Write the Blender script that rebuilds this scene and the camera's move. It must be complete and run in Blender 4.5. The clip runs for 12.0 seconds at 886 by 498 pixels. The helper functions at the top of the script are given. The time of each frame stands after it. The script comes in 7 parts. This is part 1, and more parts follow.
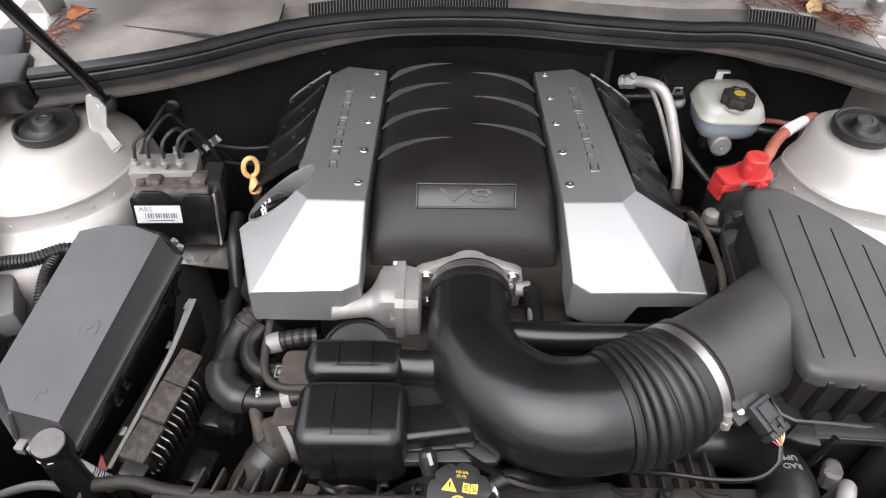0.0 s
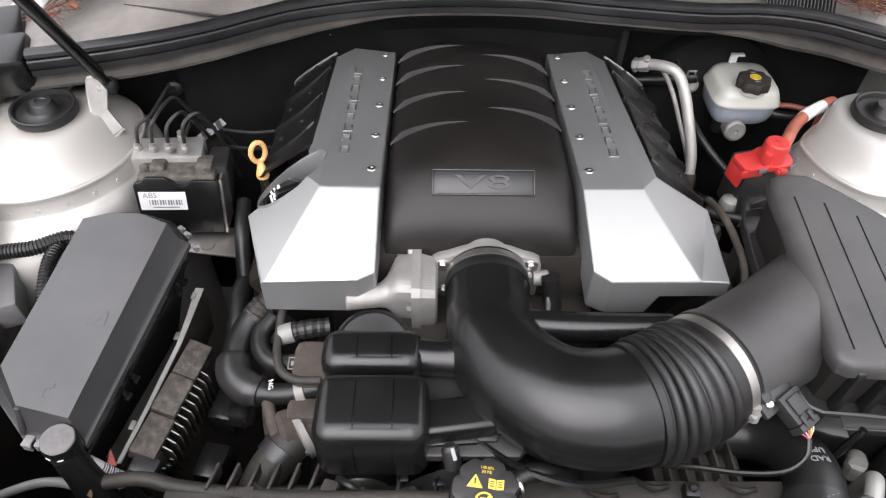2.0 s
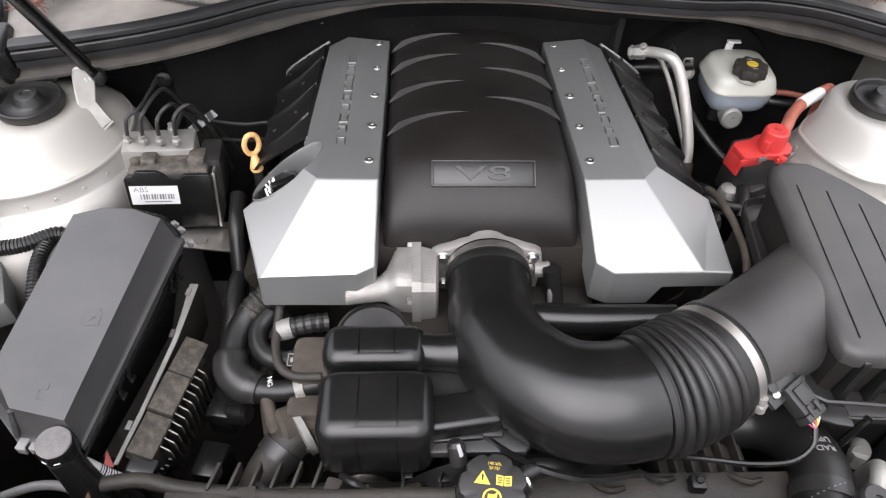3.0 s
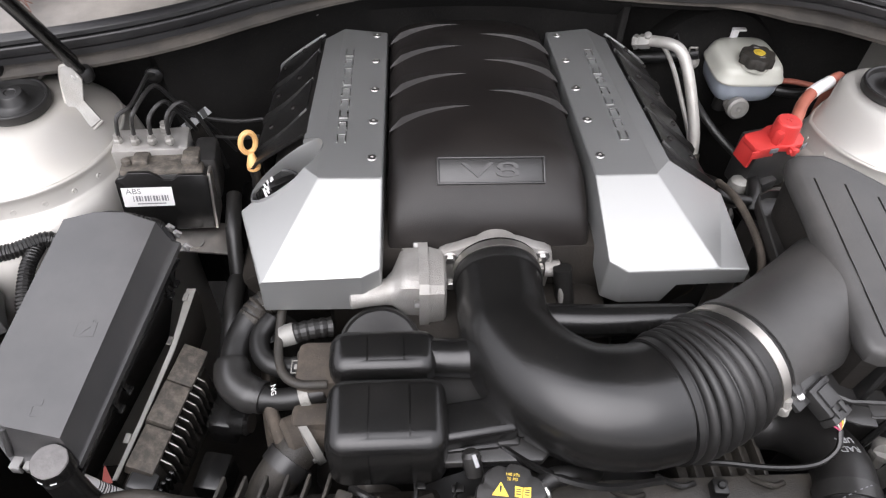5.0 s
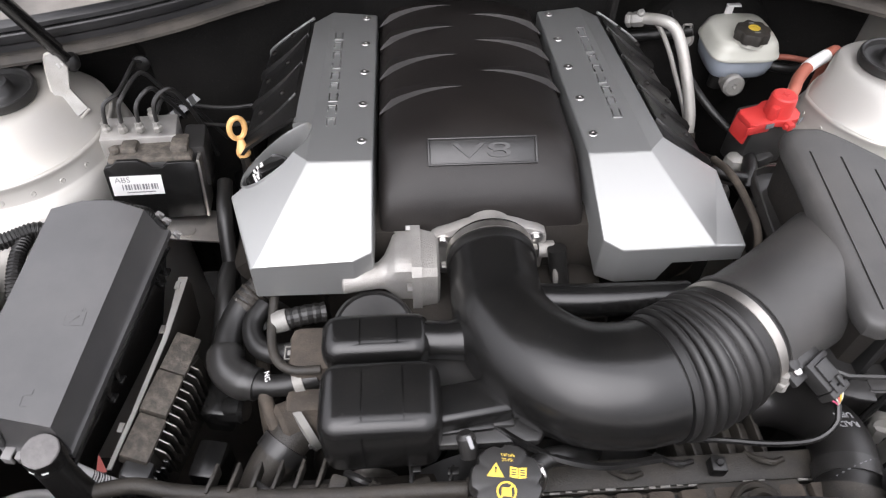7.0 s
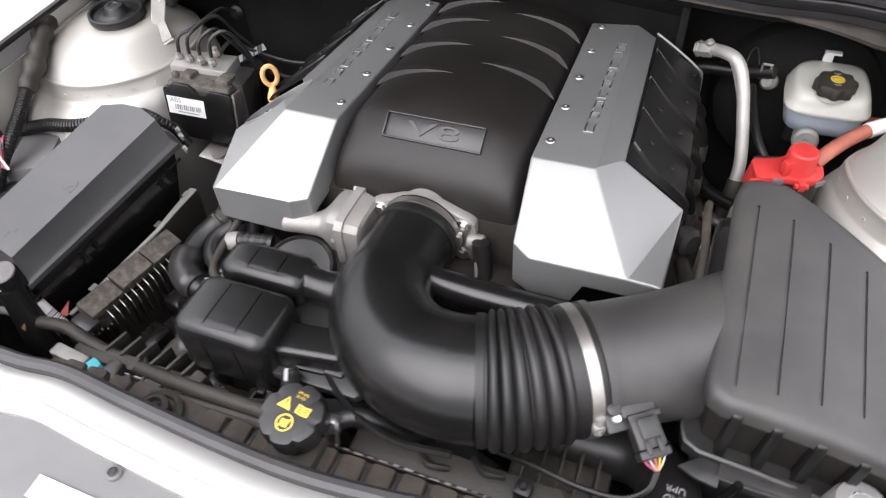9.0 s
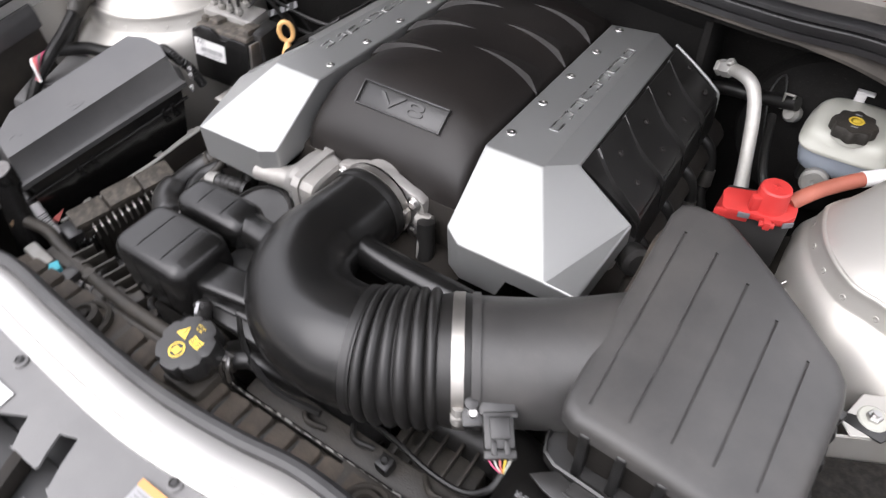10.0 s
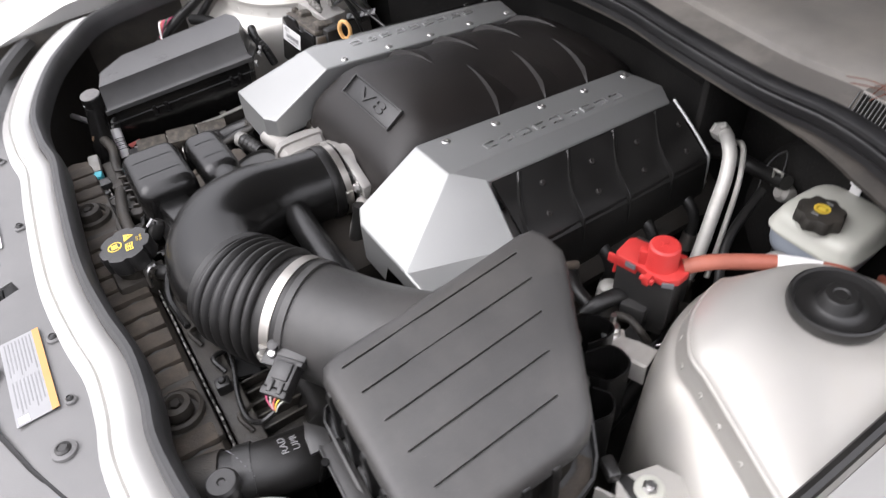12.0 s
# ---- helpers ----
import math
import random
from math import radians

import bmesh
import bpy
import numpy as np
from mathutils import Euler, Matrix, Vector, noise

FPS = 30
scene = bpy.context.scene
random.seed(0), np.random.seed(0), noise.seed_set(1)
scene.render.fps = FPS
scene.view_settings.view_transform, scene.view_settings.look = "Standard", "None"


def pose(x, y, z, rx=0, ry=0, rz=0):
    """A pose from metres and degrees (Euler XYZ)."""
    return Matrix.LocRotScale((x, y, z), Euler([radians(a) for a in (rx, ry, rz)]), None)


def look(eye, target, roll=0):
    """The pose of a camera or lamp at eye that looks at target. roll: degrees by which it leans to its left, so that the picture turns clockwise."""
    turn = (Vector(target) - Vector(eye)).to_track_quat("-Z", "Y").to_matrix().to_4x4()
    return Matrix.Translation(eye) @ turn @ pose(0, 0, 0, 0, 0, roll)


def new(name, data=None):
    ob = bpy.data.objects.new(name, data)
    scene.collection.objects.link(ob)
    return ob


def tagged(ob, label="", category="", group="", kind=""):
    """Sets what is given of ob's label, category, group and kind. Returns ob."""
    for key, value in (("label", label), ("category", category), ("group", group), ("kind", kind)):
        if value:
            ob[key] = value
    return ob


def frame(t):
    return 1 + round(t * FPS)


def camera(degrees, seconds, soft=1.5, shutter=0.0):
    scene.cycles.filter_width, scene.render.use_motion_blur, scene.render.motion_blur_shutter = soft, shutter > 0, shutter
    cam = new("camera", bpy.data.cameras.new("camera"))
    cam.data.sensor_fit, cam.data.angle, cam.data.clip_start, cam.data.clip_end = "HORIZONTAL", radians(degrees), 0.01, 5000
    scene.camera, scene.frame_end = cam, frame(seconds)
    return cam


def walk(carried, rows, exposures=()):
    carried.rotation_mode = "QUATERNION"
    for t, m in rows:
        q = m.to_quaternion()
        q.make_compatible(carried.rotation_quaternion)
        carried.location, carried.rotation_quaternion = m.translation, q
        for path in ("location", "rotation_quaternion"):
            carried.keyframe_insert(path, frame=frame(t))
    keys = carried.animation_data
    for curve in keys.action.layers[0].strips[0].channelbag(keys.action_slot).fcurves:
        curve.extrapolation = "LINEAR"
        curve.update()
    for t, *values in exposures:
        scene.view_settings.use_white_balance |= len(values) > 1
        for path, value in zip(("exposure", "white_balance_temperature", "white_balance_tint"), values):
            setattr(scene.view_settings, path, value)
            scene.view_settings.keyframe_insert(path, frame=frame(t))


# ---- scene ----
cam = camera(66.7, 12.0, 1.2, 0.5)
PATH = [
    (0, (-0.026, -0.669, 1.475), (-0.026, 0.753, 0.069), 0.6),
    (0.5, (-0.033, -0.668, 1.475), (-0.028, 0.746, 0.061), 0.9),
    (1, (-0.038, -0.664, 1.474), (-0.03, 0.741, 0.05), 1.0),
    (1.5, (-0.046, -0.655, 1.469), (-0.023, 0.741, 0.038), 1.2),
    (2, (-0.059, -0.649, 1.463), (-0.027, 0.738, 0.022), 1.5),
    (2.5, (-0.068, -0.641, 1.458), (-0.018, 0.73, 0.003), 1.7),
    (3, (-0.075, -0.637, 1.457), (-0.003, 0.725, -0.006), 2.1),
    (5, (-0.094, -0.609, 1.444), (0.008, 0.73, -0.037), 2.2),
    (5.5, (-0.098, -0.608, 1.44), (0.006, 0.726, -0.046), 2.1),
    (6, (-0.102, -0.606, 1.439), (0.005, 0.72, -0.055), 2.0),
    (6.5, (-0.104, -0.608, 1.434), (0.017, 0.717, -0.06), 1.6),
    (6.7, (-0.105, -0.605, 1.432), (0.033, 0.705, -0.074), 1.5),
    (8.3, (0.176, -0.67, 1.434), (-0.215, 0.664, -0.004), -3.3),
    (8.5, (0.193, -0.665, 1.437), (-0.223, 0.656, -0.006), -3.1),
    (9, (0.261, -0.616, 1.418), (-0.29, 0.636, -0.041), -4.3),
    (9.5, (0.344, -0.567, 1.407), (-0.321, 0.653, -0.031), -1.9),
    (10, (0.426, -0.545, 1.406), (-0.368, 0.553, -0.065), -2.5),
    (10.5, (0.546, -0.526, 1.402), (-0.433, 0.428, -0.058), -3.1),
    (11, (0.616, -0.493, 1.387), (-0.424, 0.416, -0.06), -3.4),
    (11.2, (0.631, -0.475, 1.377), (-0.43, 0.436, -0.053), -3.4),
    (11.5, (0.658, -0.432, 1.384), (-0.459, 0.395, -0.054), -4.3),
    (12, (0.722, -0.363, 1.402), (-0.53, 0.376, 0.029), -4.5),
]
walk(cam, [(t, look(eye, target, roll)) for t, eye, target, roll in PATH], [(0, 1.50, 6340, 15), (6, 1.50, 6340, 15), (9, 1.57, 6340, 15), (11.3, 1.48, 6340, 15), (12, 1.46, 6340, 15)])

# ---- light: an overcast sky, with the raised hood shading the rear of the bay ----
world = bpy.data.worlds.new("overcast_sky")
scene.world = world
world.use_nodes = True
wn, wl = world.node_tree.nodes, world.node_tree.links
wn.clear()
sky = wn.new("ShaderNodeTexSky")
sky.sky_type, sky.sun_disc = "NISHITA", False
sky.sun_elevation, sky.sun_rotation = radians(50), radians(200)
sky.air_density, sky.dust_density, sky.ozone_density = 1.0, 4.0, 1.0
hue = wn.new("ShaderNodeHueSaturation")
hue.inputs["Saturation"].default_value = 0.12
bg = wn.new("ShaderNodeBackground")
bg.inputs["Strength"].default_value = 0.15
wo = wn.new("ShaderNodeOutputWorld")
wl.new(sky.outputs["Color"], hue.inputs["Color"])
cloud = wn.new("ShaderNodeMix")
cloud.data_type = "RGBA"
cloud.inputs["Factor"].default_value = 0.85
cloud.inputs["B"].default_value = (8.6, 8.6, 8.75, 1)
wl.new(hue.outputs["Color"], cloud.inputs["A"])
# an overcast sky, bright overhead and dull towards the horizon
way = wn.new("ShaderNodeTexCoord")
xyz = wn.new("ShaderNodeSeparateXYZ")
lift = wn.new("ShaderNodeMapRange")
lift.inputs["From Max"].default_value = 0.85
lift.inputs["To Min"].default_value, lift.inputs["To Max"].default_value = 0.20, 1.0
dim = wn.new("ShaderNodeVectorMath")
dim.operation = "SCALE"
wl.new(way.outputs["Generated"], xyz.inputs["Vector"])
wl.new(xyz.outputs["Z"], lift.inputs["Value"])
wl.new(cloud.outputs["Result"], dim.inputs[0])
wl.new(lift.outputs["Result"], dim.inputs["Scale"])
wl.new(dim.outputs["Vector"], bg.inputs["Color"])
wl.new(bg.outputs["Background"], wo.inputs["Surface"])
sun = new("sun", bpy.data.lights.new("sun", "SUN"))
sun.data.energy, sun.data.angle, sun.data.color = 0.9, radians(60), (1.0, 0.98, 0.95)
sun.matrix_world = look((-0.6, -1.9, 3.2), (0, 0, 0.8))


# ---- materials ----
def material(name, color, rough=0.5, metal=0.0, vary=0.15, scale=30.0, bump=0.1, grain=400.0, coat=0.0,
             dust=None, dust_amount=0.0, dust_scale=9.0, random_tint=0.0, spec=0.5, speck=0.0):
    """A surface with broad patches, fine grain, relief and, where given, a layer of dust or wear in patches."""
    m = bpy.data.materials.new(name)
    m.use_nodes = True
    n, l = m.node_tree.nodes, m.node_tree.links
    b = n["Principled BSDF"]
    co = n.new("ShaderNodeTexCoord")
    broad = n.new("ShaderNodeTexNoise")
    broad.inputs["Scale"].default_value, broad.inputs["Detail"].default_value = scale, 5.0
    fine = n.new("ShaderNodeTexNoise")
    fine.inputs["Scale"].default_value, fine.inputs["Detail"].default_value = grain, 3.0
    l.new(co.outputs["Object"], broad.inputs["Vector"])
    l.new(co.outputs["Object"], fine.inputs["Vector"])
    ramp = n.new("ShaderNodeMapRange")
    ramp.inputs["From Min"].default_value, ramp.inputs["From Max"].default_value = 0.3, 0.7
    ramp.inputs["To Min"].default_value, ramp.inputs["To Max"].default_value = 1 - vary, 1 + vary
    l.new(broad.outputs["Fac"], ramp.inputs["Value"])
    mul = n.new("ShaderNodeVectorMath")
    mul.operation = "SCALE"
    mul.inputs[0].default_value = color
    l.new(ramp.outputs["Result"], mul.inputs["Scale"])
    out = mul.outputs["Vector"]
    if random_tint:
        info = n.new("ShaderNodeObjectInfo")
        r2 = n.new("ShaderNodeMapRange")
        r2.inputs["To Min"].default_value, r2.inputs["To Max"].default_value = 1 - random_tint, 1 + random_tint
        l.new(info.outputs["Random"], r2.inputs["Value"])
        m2 = n.new("ShaderNodeVectorMath")
        m2.operation = "SCALE"
        l.new(out, m2.inputs[0])
        l.new(r2.outputs["Result"], m2.inputs["Scale"])
        out = m2.outputs["Vector"]
    if speck:
        # sparse pale grit and fine scuffs
        sn = n.new("ShaderNodeTexNoise")
        sn.inputs["Scale"].default_value, sn.inputs["Detail"].default_value = 620.0, 2.0
        l.new(co.outputs["Object"], sn.inputs["Vector"])
        sr = n.new("ShaderNodeMapRange")
        sr.inputs["From Min"].default_value, sr.inputs["From Max"].default_value = 0.64, 0.76
        sr.inputs["To Min"].default_value, sr.inputs["To Max"].default_value = 0.0, speck
        l.new(sn.outputs["Fac"], sr.inputs["Value"])
        sm = n.new("ShaderNodeMix")
        sm.data_type = "RGBA"
        l.new(sr.outputs["Result"], sm.inputs["Factor"])
        l.new(out, sm.inputs["A"])
        sm.inputs["B"].default_value = (0.20, 0.185, 0.165, 1)
        out = sm.outputs["Result"]
    rough_out = None
    if dust:
        dn = n.new("ShaderNodeTexNoise")
        dn.inputs["Scale"].default_value, dn.inputs["Detail"].default_value = dust_scale, 8.0
        dn.inputs["Roughness"].default_value = 0.65
        l.new(co.outputs["Object"], dn.inputs["Vector"])
        dr = n.new("ShaderNodeMapRange")
        dr.inputs["From Min"].default_value, dr.inputs["From Max"].default_value = 0.42, 0.68
        dr.inputs["To Min"].default_value, dr.inputs["To Max"].default_value = dust_amount * 0.25, dust_amount
        l.new(dn.outputs["Fac"], dr.inputs["Value"])
        mix = n.new("ShaderNodeMix")
        mix.data_type = "RGBA"
        l.new(dr.outputs["Result"], mix.inputs["Factor"])
        l.new(out, mix.inputs["A"])
        mix.inputs["B"].default_value = (*dust, 1)
        out = mix.outputs["Result"]
        rr = n.new("ShaderNodeMapRange")
        rr.inputs["To Min"].default_value, rr.inputs["To Max"].default_value = rough, min(1.0, rough + 0.4)
        l.new(dr.outputs["Result"], rr.inputs["Value"])
        rough_out = rr.outputs["Result"]
    else:
        rr = n.new("ShaderNodeMapRange")
        rr.inputs["From Min"].default_value, rr.inputs["From Max"].default_value = 0.3, 0.7
        rr.inputs["To Min"].default_value, rr.inputs["To Max"].default_value = rough * 0.85, min(1.0, rough * 1.15)
        l.new(broad.outputs["Fac"], rr.inputs["Value"])
        rough_out = rr.outputs["Result"]
    l.new(out, b.inputs["Base Color"])
    l.new(rough_out, b.inputs["Roughness"])
    b.inputs["Metallic"].default_value = metal
    b.inputs["Coat Weight"].default_value = coat
    b.inputs["Coat Roughness"].default_value = 0.12
    b.inputs["Specular IOR Level"].default_value = spec
    if bump:
        bp = n.new("ShaderNodeBump")
        bp.inputs["Strength"].default_value, bp.inputs["Distance"].default_value = bump, 0.001
        l.new(fine.outputs["Fac"], bp.inputs["Height"])
        l.new(bp.outputs["Normal"], b.inputs["Normal"])
    return m


M_SILVER = material("silver_cover_paint", (0.352, 0.356, 0.349), 0.44, 0.72, 0.03, 6, 0.03, 900)
M_MANIFOLD = material("black_moulded_plastic", (0.0105, 0.0090, 0.0085), 0.42, 0, 0.25, 14, 0.3, 1100, dust=(0.06, 0.05, 0.042), dust_amount=0.10, dust_scale=9, speck=0.07, spec=0.36)
M_PLASTIC = material("satin_black_plastic", (0.018, 0.018, 0.018), 0.29, 0, 0.25, 18, 0.15, 900, dust=(0.12, 0.108, 0.096), dust_amount=0.13, dust_scale=14, speck=0.09)
M_AIRBOX = material("grained_charcoal_plastic", (0.034, 0.0335, 0.033), 0.36, 0, 0.25, 12, 0.3, 1500, dust=(0.13, 0.12, 0.11), dust_amount=0.28, dust_scale=11, speck=0.1)
M_FUSE = material("worn_charcoal_plastic", (0.033, 0.033, 0.034), 0.25, 0, 0.2, 9, 0.10, 1500, dust=(0.14, 0.132, 0.125), dust_amount=0.26, dust_scale=6, spec=0.7, speck=0.04)
M_TUBE = material("satin_black_duct_plastic", (0.0055, 0.0055, 0.0055), 0.24, 0, 0.2, 20, 0.06, 900, dust=(0.11, 0.10, 0.09), dust_amount=0.055, dust_scale=16, speck=0.07)
M_RUBBER = material("black_rubber", (0.0075, 0.0075, 0.0075), 0.4, 0, 0.25, 30, 0.15, 700, dust=(0.10, 0.085, 0.07), dust_amount=0.06, speck=0.07)
M_SEAL = material("dark_rubber_weatherstrip", (0.036, 0.036, 0.037), 0.40, 0, 0.2, 25, 0.2, 800, dust=(0.13, 0.12, 0.105), dust_amount=0.12)
M_DIRTY = material("dusty_black_plastic", (0.016, 0.015, 0.013), 0.52, 0, 0.35, 25, 0.5, 500, dust=(0.085, 0.071, 0.056), dust_amount=0.42, dust_scale=26, speck=0.3)
M_SPECKLE = material("speckled_dusty_plastic", (0.022, 0.020, 0.018), 0.6, 0, 0.35, 40, 0.7, 420, dust=(0.19, 0.165, 0.135), dust_amount=0.7, dust_scale=95)
M_BROWN = material("brown_dusted_plastic", (0.030, 0.0245, 0.0195), 0.75, 0, 0.35, 20, 0.6, 420, dust=(0.115, 0.093, 0.072), dust_amount=0.65, dust_scale=34, speck=0.3)
M_INSUL = material("black_felt_insulation", (0.007, 0.0068, 0.0065), 0.9, 0, 0.4, 12, 0.8, 250, dust=(0.03, 0.027, 0.024), dust_amount=0.25, dust_scale=8, spec=0.2, speck=0.2)
M_DARK = material("grimy_dark_metal", (0.012, 0.011, 0.010), 0.7, 0.1, 0.4, 15, 0.5, 300, dust=(0.05, 0.04, 0.03), dust_amount=0.4, spec=0.3)
M_ALU = material("cast_aluminium", (0.37, 0.36, 0.345), 0.52, 0.6, 0.14, 30, 0.7, 600, dust=(0.24, 0.215, 0.18), dust_amount=0.35, dust_scale=20)
M_PIPE = material("pale_dull_aluminium", (0.55, 0.54, 0.51), 0.5, 0.55, 0.1, 30, 0.3, 700, dust=(0.36, 0.33, 0.29), dust_amount=0.45, dust_scale=22)
M_STEEL = material("dull_steel", (0.50, 0.48, 0.45), 0.35, 0.95, 0.12, 40, 0.15, 600, dust=(0.25, 0.2, 0.15), dust_amount=0.2, dust_scale=30)
M_BOLT = material("zinc_bolt", (0.52, 0.51, 0.50), 0.36, 1.0, 0.1, 60, 0.05, 900)
M_PAINT = material("silver_body_paint", (0.56, 0.555, 0.54), 0.36, 0.5, 0.05, 5, 0.03, 900, coat=0.25, dust=(0.45, 0.41, 0.35), dust_amount=0.18, dust_scale=5)
M_BAYPAINT = material("matt_silver_bay_paint", (0.455, 0.445, 0.42), 0.40, 0.5, 0.06, 6, 0.05, 700, dust=(0.46, 0.40, 0.31), dust_amount=0.30, dust_scale=5)
M_COWLSEAL = material("black_cowl_rubber", (0.013, 0.013, 0.014), 0.42, 0, 0.3, 25, 0.15, 800, spec=0.5, dust=(0.08, 0.075, 0.07), dust_amount=0.15, dust_scale=14)
M_DEBRIS = material("matted_debris", (0.010, 0.0095, 0.009), 0.95, 0, 0.5, 60, 1.0, 180, dust=(0.05, 0.045, 0.038), dust_amount=0.45, dust_scale=150, spec=0.2)
M_COIL = material("dull_black_coil_plastic", (0.010, 0.0095, 0.009), 0.36, 0, 0.3, 20, 0.3, 900, spec=0.5, speck=0.08)
M_DULLALU = material("dull_grey_casting", (0.30, 0.295, 0.28), 0.55, 0.45, 0.15, 40, 0.6, 600, dust=(0.2, 0.175, 0.14), dust_amount=0.35, dust_scale=24)
M_WASHER = material("grey_translucent_plastic", (0.20, 0.195, 0.19), 0.35, 0, 0.08, 20, 0.1, 500)
M_PAPER = material("greyed_label_paper", (0.27, 0.27, 0.275), 0.5, 0, 0.05, 40, 0.0)
M_COWL = material("dusty_grey_cowl_plastic", (0.095, 0.090, 0.085), 0.30, 0, 0.3, 6, 0.25, 600, dust=(0.36, 0.33, 0.295), dust_amount=0.95, dust_scale=5)
M_LEDGE = material("pale_grey_cowl_plastic", (0.19, 0.181, 0.172), 0.24, 0, 0.25, 9, 0.3, 600, dust=(0.36, 0.33, 0.29), dust_amount=0.6, dust_scale=6)
M_PANEL = material("grey_beauty_panel", (0.135, 0.134, 0.133), 0.5, 0, 0.1, 9, 0.4, 1100, dust=(0.22, 0.21, 0.2), dust_amount=0.2)
M_RED = material("red_terminal_plastic", (0.52, 0.030, 0.028), 0.42, 0, 0.12, 25, 0.1, 800, dust=(0.5, 0.14, 0.11), dust_amount=0.2)
M_REDCABLE = material("orange_red_cable_sleeve", (0.36, 0.105, 0.07), 0.5, 0, 0.12, 40, 0.2, 600, dust=(0.3, 0.15, 0.1), dust_amount=0.3)
M_ORANGE = material("faded_orange_plastic", (0.74, 0.43, 0.17), 0.45, 0, 0.12, 40, 0.1, 700)
M_WHITE = material("white_label_paper", (0.74, 0.73, 0.72), 0.5, 0, 0.05, 30, 0.0)
# black for print, and for shade painted into gaps, grooves, well and hole
M_INK_GAP = material("black_print_and_gap_shade", (0.03, 0.03, 0.03), 0.5, 0, 0.05, 30, 0.0)
M_FADED = material("faded_print", (0.19, 0.19, 0.195), 0.5, 0, 0.1, 50, 0.0)
M_GREYINK = material("grey_print", (0.14, 0.14, 0.15), 0.5, 0, 0.05, 30, 0.0)
M_YELLOW = material("yellow_print", (0.70, 0.50, 0.06), 0.45, 0, 0.1, 60, 0.0)
M_LABELORANGE = material("orange_label_band", (0.50, 0.25, 0.08), 0.45, 0, 0.05, 60, 0.0)
M_MILK = material("translucent_white_plastic", (0.50, 0.50, 0.445), 0.38, 0, 0.06, 15, 0.1, 500)
M_FLUID = material("bluish_fluid_plastic", (0.32, 0.355, 0.405), 0.35, 0, 0.08, 20, 0.1, 500)
M_LIME = material("yellow_green_paper", (0.50, 0.52, 0.06), 0.5, 0, 0.1, 60, 0.0)
M_GREEN = material("green_wire", (0.02, 0.16, 0.10), 0.5, 0, 0.1)
M_MAGENTA = material("pink_wire", (0.5, 0.08, 0.16), 0.5, 0, 0.1)
M_TEAL = material("teal_connector", (0.05, 0.35, 0.42), 0.5, 0, 0.1)
M_LETTER = material("polished_letter_metal", (0.70, 0.70, 0.70), 0.3, 1.0, 0.05, 60, 0.0)
M_LEAF = material("dry_leaf", (0.30, 0.10, 0.04), 0.7, 0, 0.45, 60, 0.3, 300)
M_NEEDLE = material("dry_pine_needle", (0.15, 0.055, 0.034), 0.7, 0, 0.4, 60, 0.0)
M_CAPFACE = material("dry_grey_rubber", (0.105, 0.10, 0.098), 0.6, 0, 0.15, 120, 0.6, 300, dust=(0.20, 0.19, 0.185), dust_amount=0.4, dust_scale=60)
M_GROMMET = material("tan_rubber", (0.20, 0.13, 0.075), 0.6, 0, 0.2, 60, 0.2, 500)
M_PALERED = material("faded_red_plastic", (0.62, 0.16, 0.14), 0.4, 0, 0.15, 60, 0.1, 600)
M_COWLDUST = material("dust_caked_rubber", (0.022, 0.020, 0.018), 0.6, 0, 0.3, 20, 0.4, 500, dust=(0.105, 0.092, 0.077), dust_amount=0.75, dust_scale=12)
M_STRAW = material("straw_coloured_leaf", (0.42, 0.29, 0.13), 0.7, 0, 0.4, 60, 0.3, 300)
M_COWLSLAT = material("weathered_grey_slat", (0.085, 0.083, 0.08), 0.5, 0, 0.2, 40, 0.1, 600)
M_GROUND = material("pale_concrete", (0.26, 0.25, 0.235), 0.85, 0, 0.06, 1.5, 0.4, 60, dust=(0.2, 0.19, 0.17), dust_amount=0.25, dust_scale=9)
M_GLASS = material("dark_windscreen_glass", (0.02, 0.022, 0.024), 0.06, 0, 0.1, 5, 0.0, spec=0.5)


# ---- mesh helpers ----
V = Vector


def finish(bm, mat, sharp=32):
    me = bpy.data.meshes.new("mesh")
    bmesh.ops.remove_doubles(bm, verts=bm.verts, dist=1e-5)
    bmesh.ops.recalc_face_normals(bm, faces=bm.faces)
    bm.to_mesh(me)
    bm.free()
    for mm in (mat if isinstance(mat, (list, tuple)) else [mat]):
        me.materials.append(mm)
    me.shade_smooth()
    me.set_sharp_from_angle(angle=radians(sharp))
    return me


def thing(name, loc, label, category, group="", kind=""):
    """An Empty at a thing's base that parents its parts; the parts' meshes stay in world places."""
    e = new(name)
    e.empty_display_size = 0.02
    e.location = loc
    return tagged(e, label, category, group, kind)


def part(name, bm, mat, parent=None, label="", sharp=32):
    """Links a bmesh as one mesh object, under a thing or a part."""
    ob = new(name, finish(bm, mat, sharp))
    if parent is not None:
        ob.parent = parent
        if parent.type == "EMPTY":
            ob.matrix_parent_inverse = Matrix.Translation(-V(parent.location))
    return tagged(ob, label)


def solo(name, bm, mat, label, category, group="", kind="", sharp=32):
    return tagged(part(name, bm, mat, None, "", sharp), label, category, group, kind)


def join(*bms):
    out = bmesh.new()
    for b in bms:
        me = bpy.data.meshes.new("t")
        b.to_mesh(me)
        b.free()
        out.from_mesh(me)
        bpy.data.meshes.remove(me)
    return out


def bev(bm, width, seg=2, angle=25):
    if width > 0:
        es = [e for e in bm.edges if len(e.link_faces) == 2 and e.calc_face_angle(0) > radians(angle)]
        bmesh.ops.bevel(bm, geom=es, offset=width, segments=seg, affect="EDGES", profile=0.5, clamp_overlap=True)
    return bm


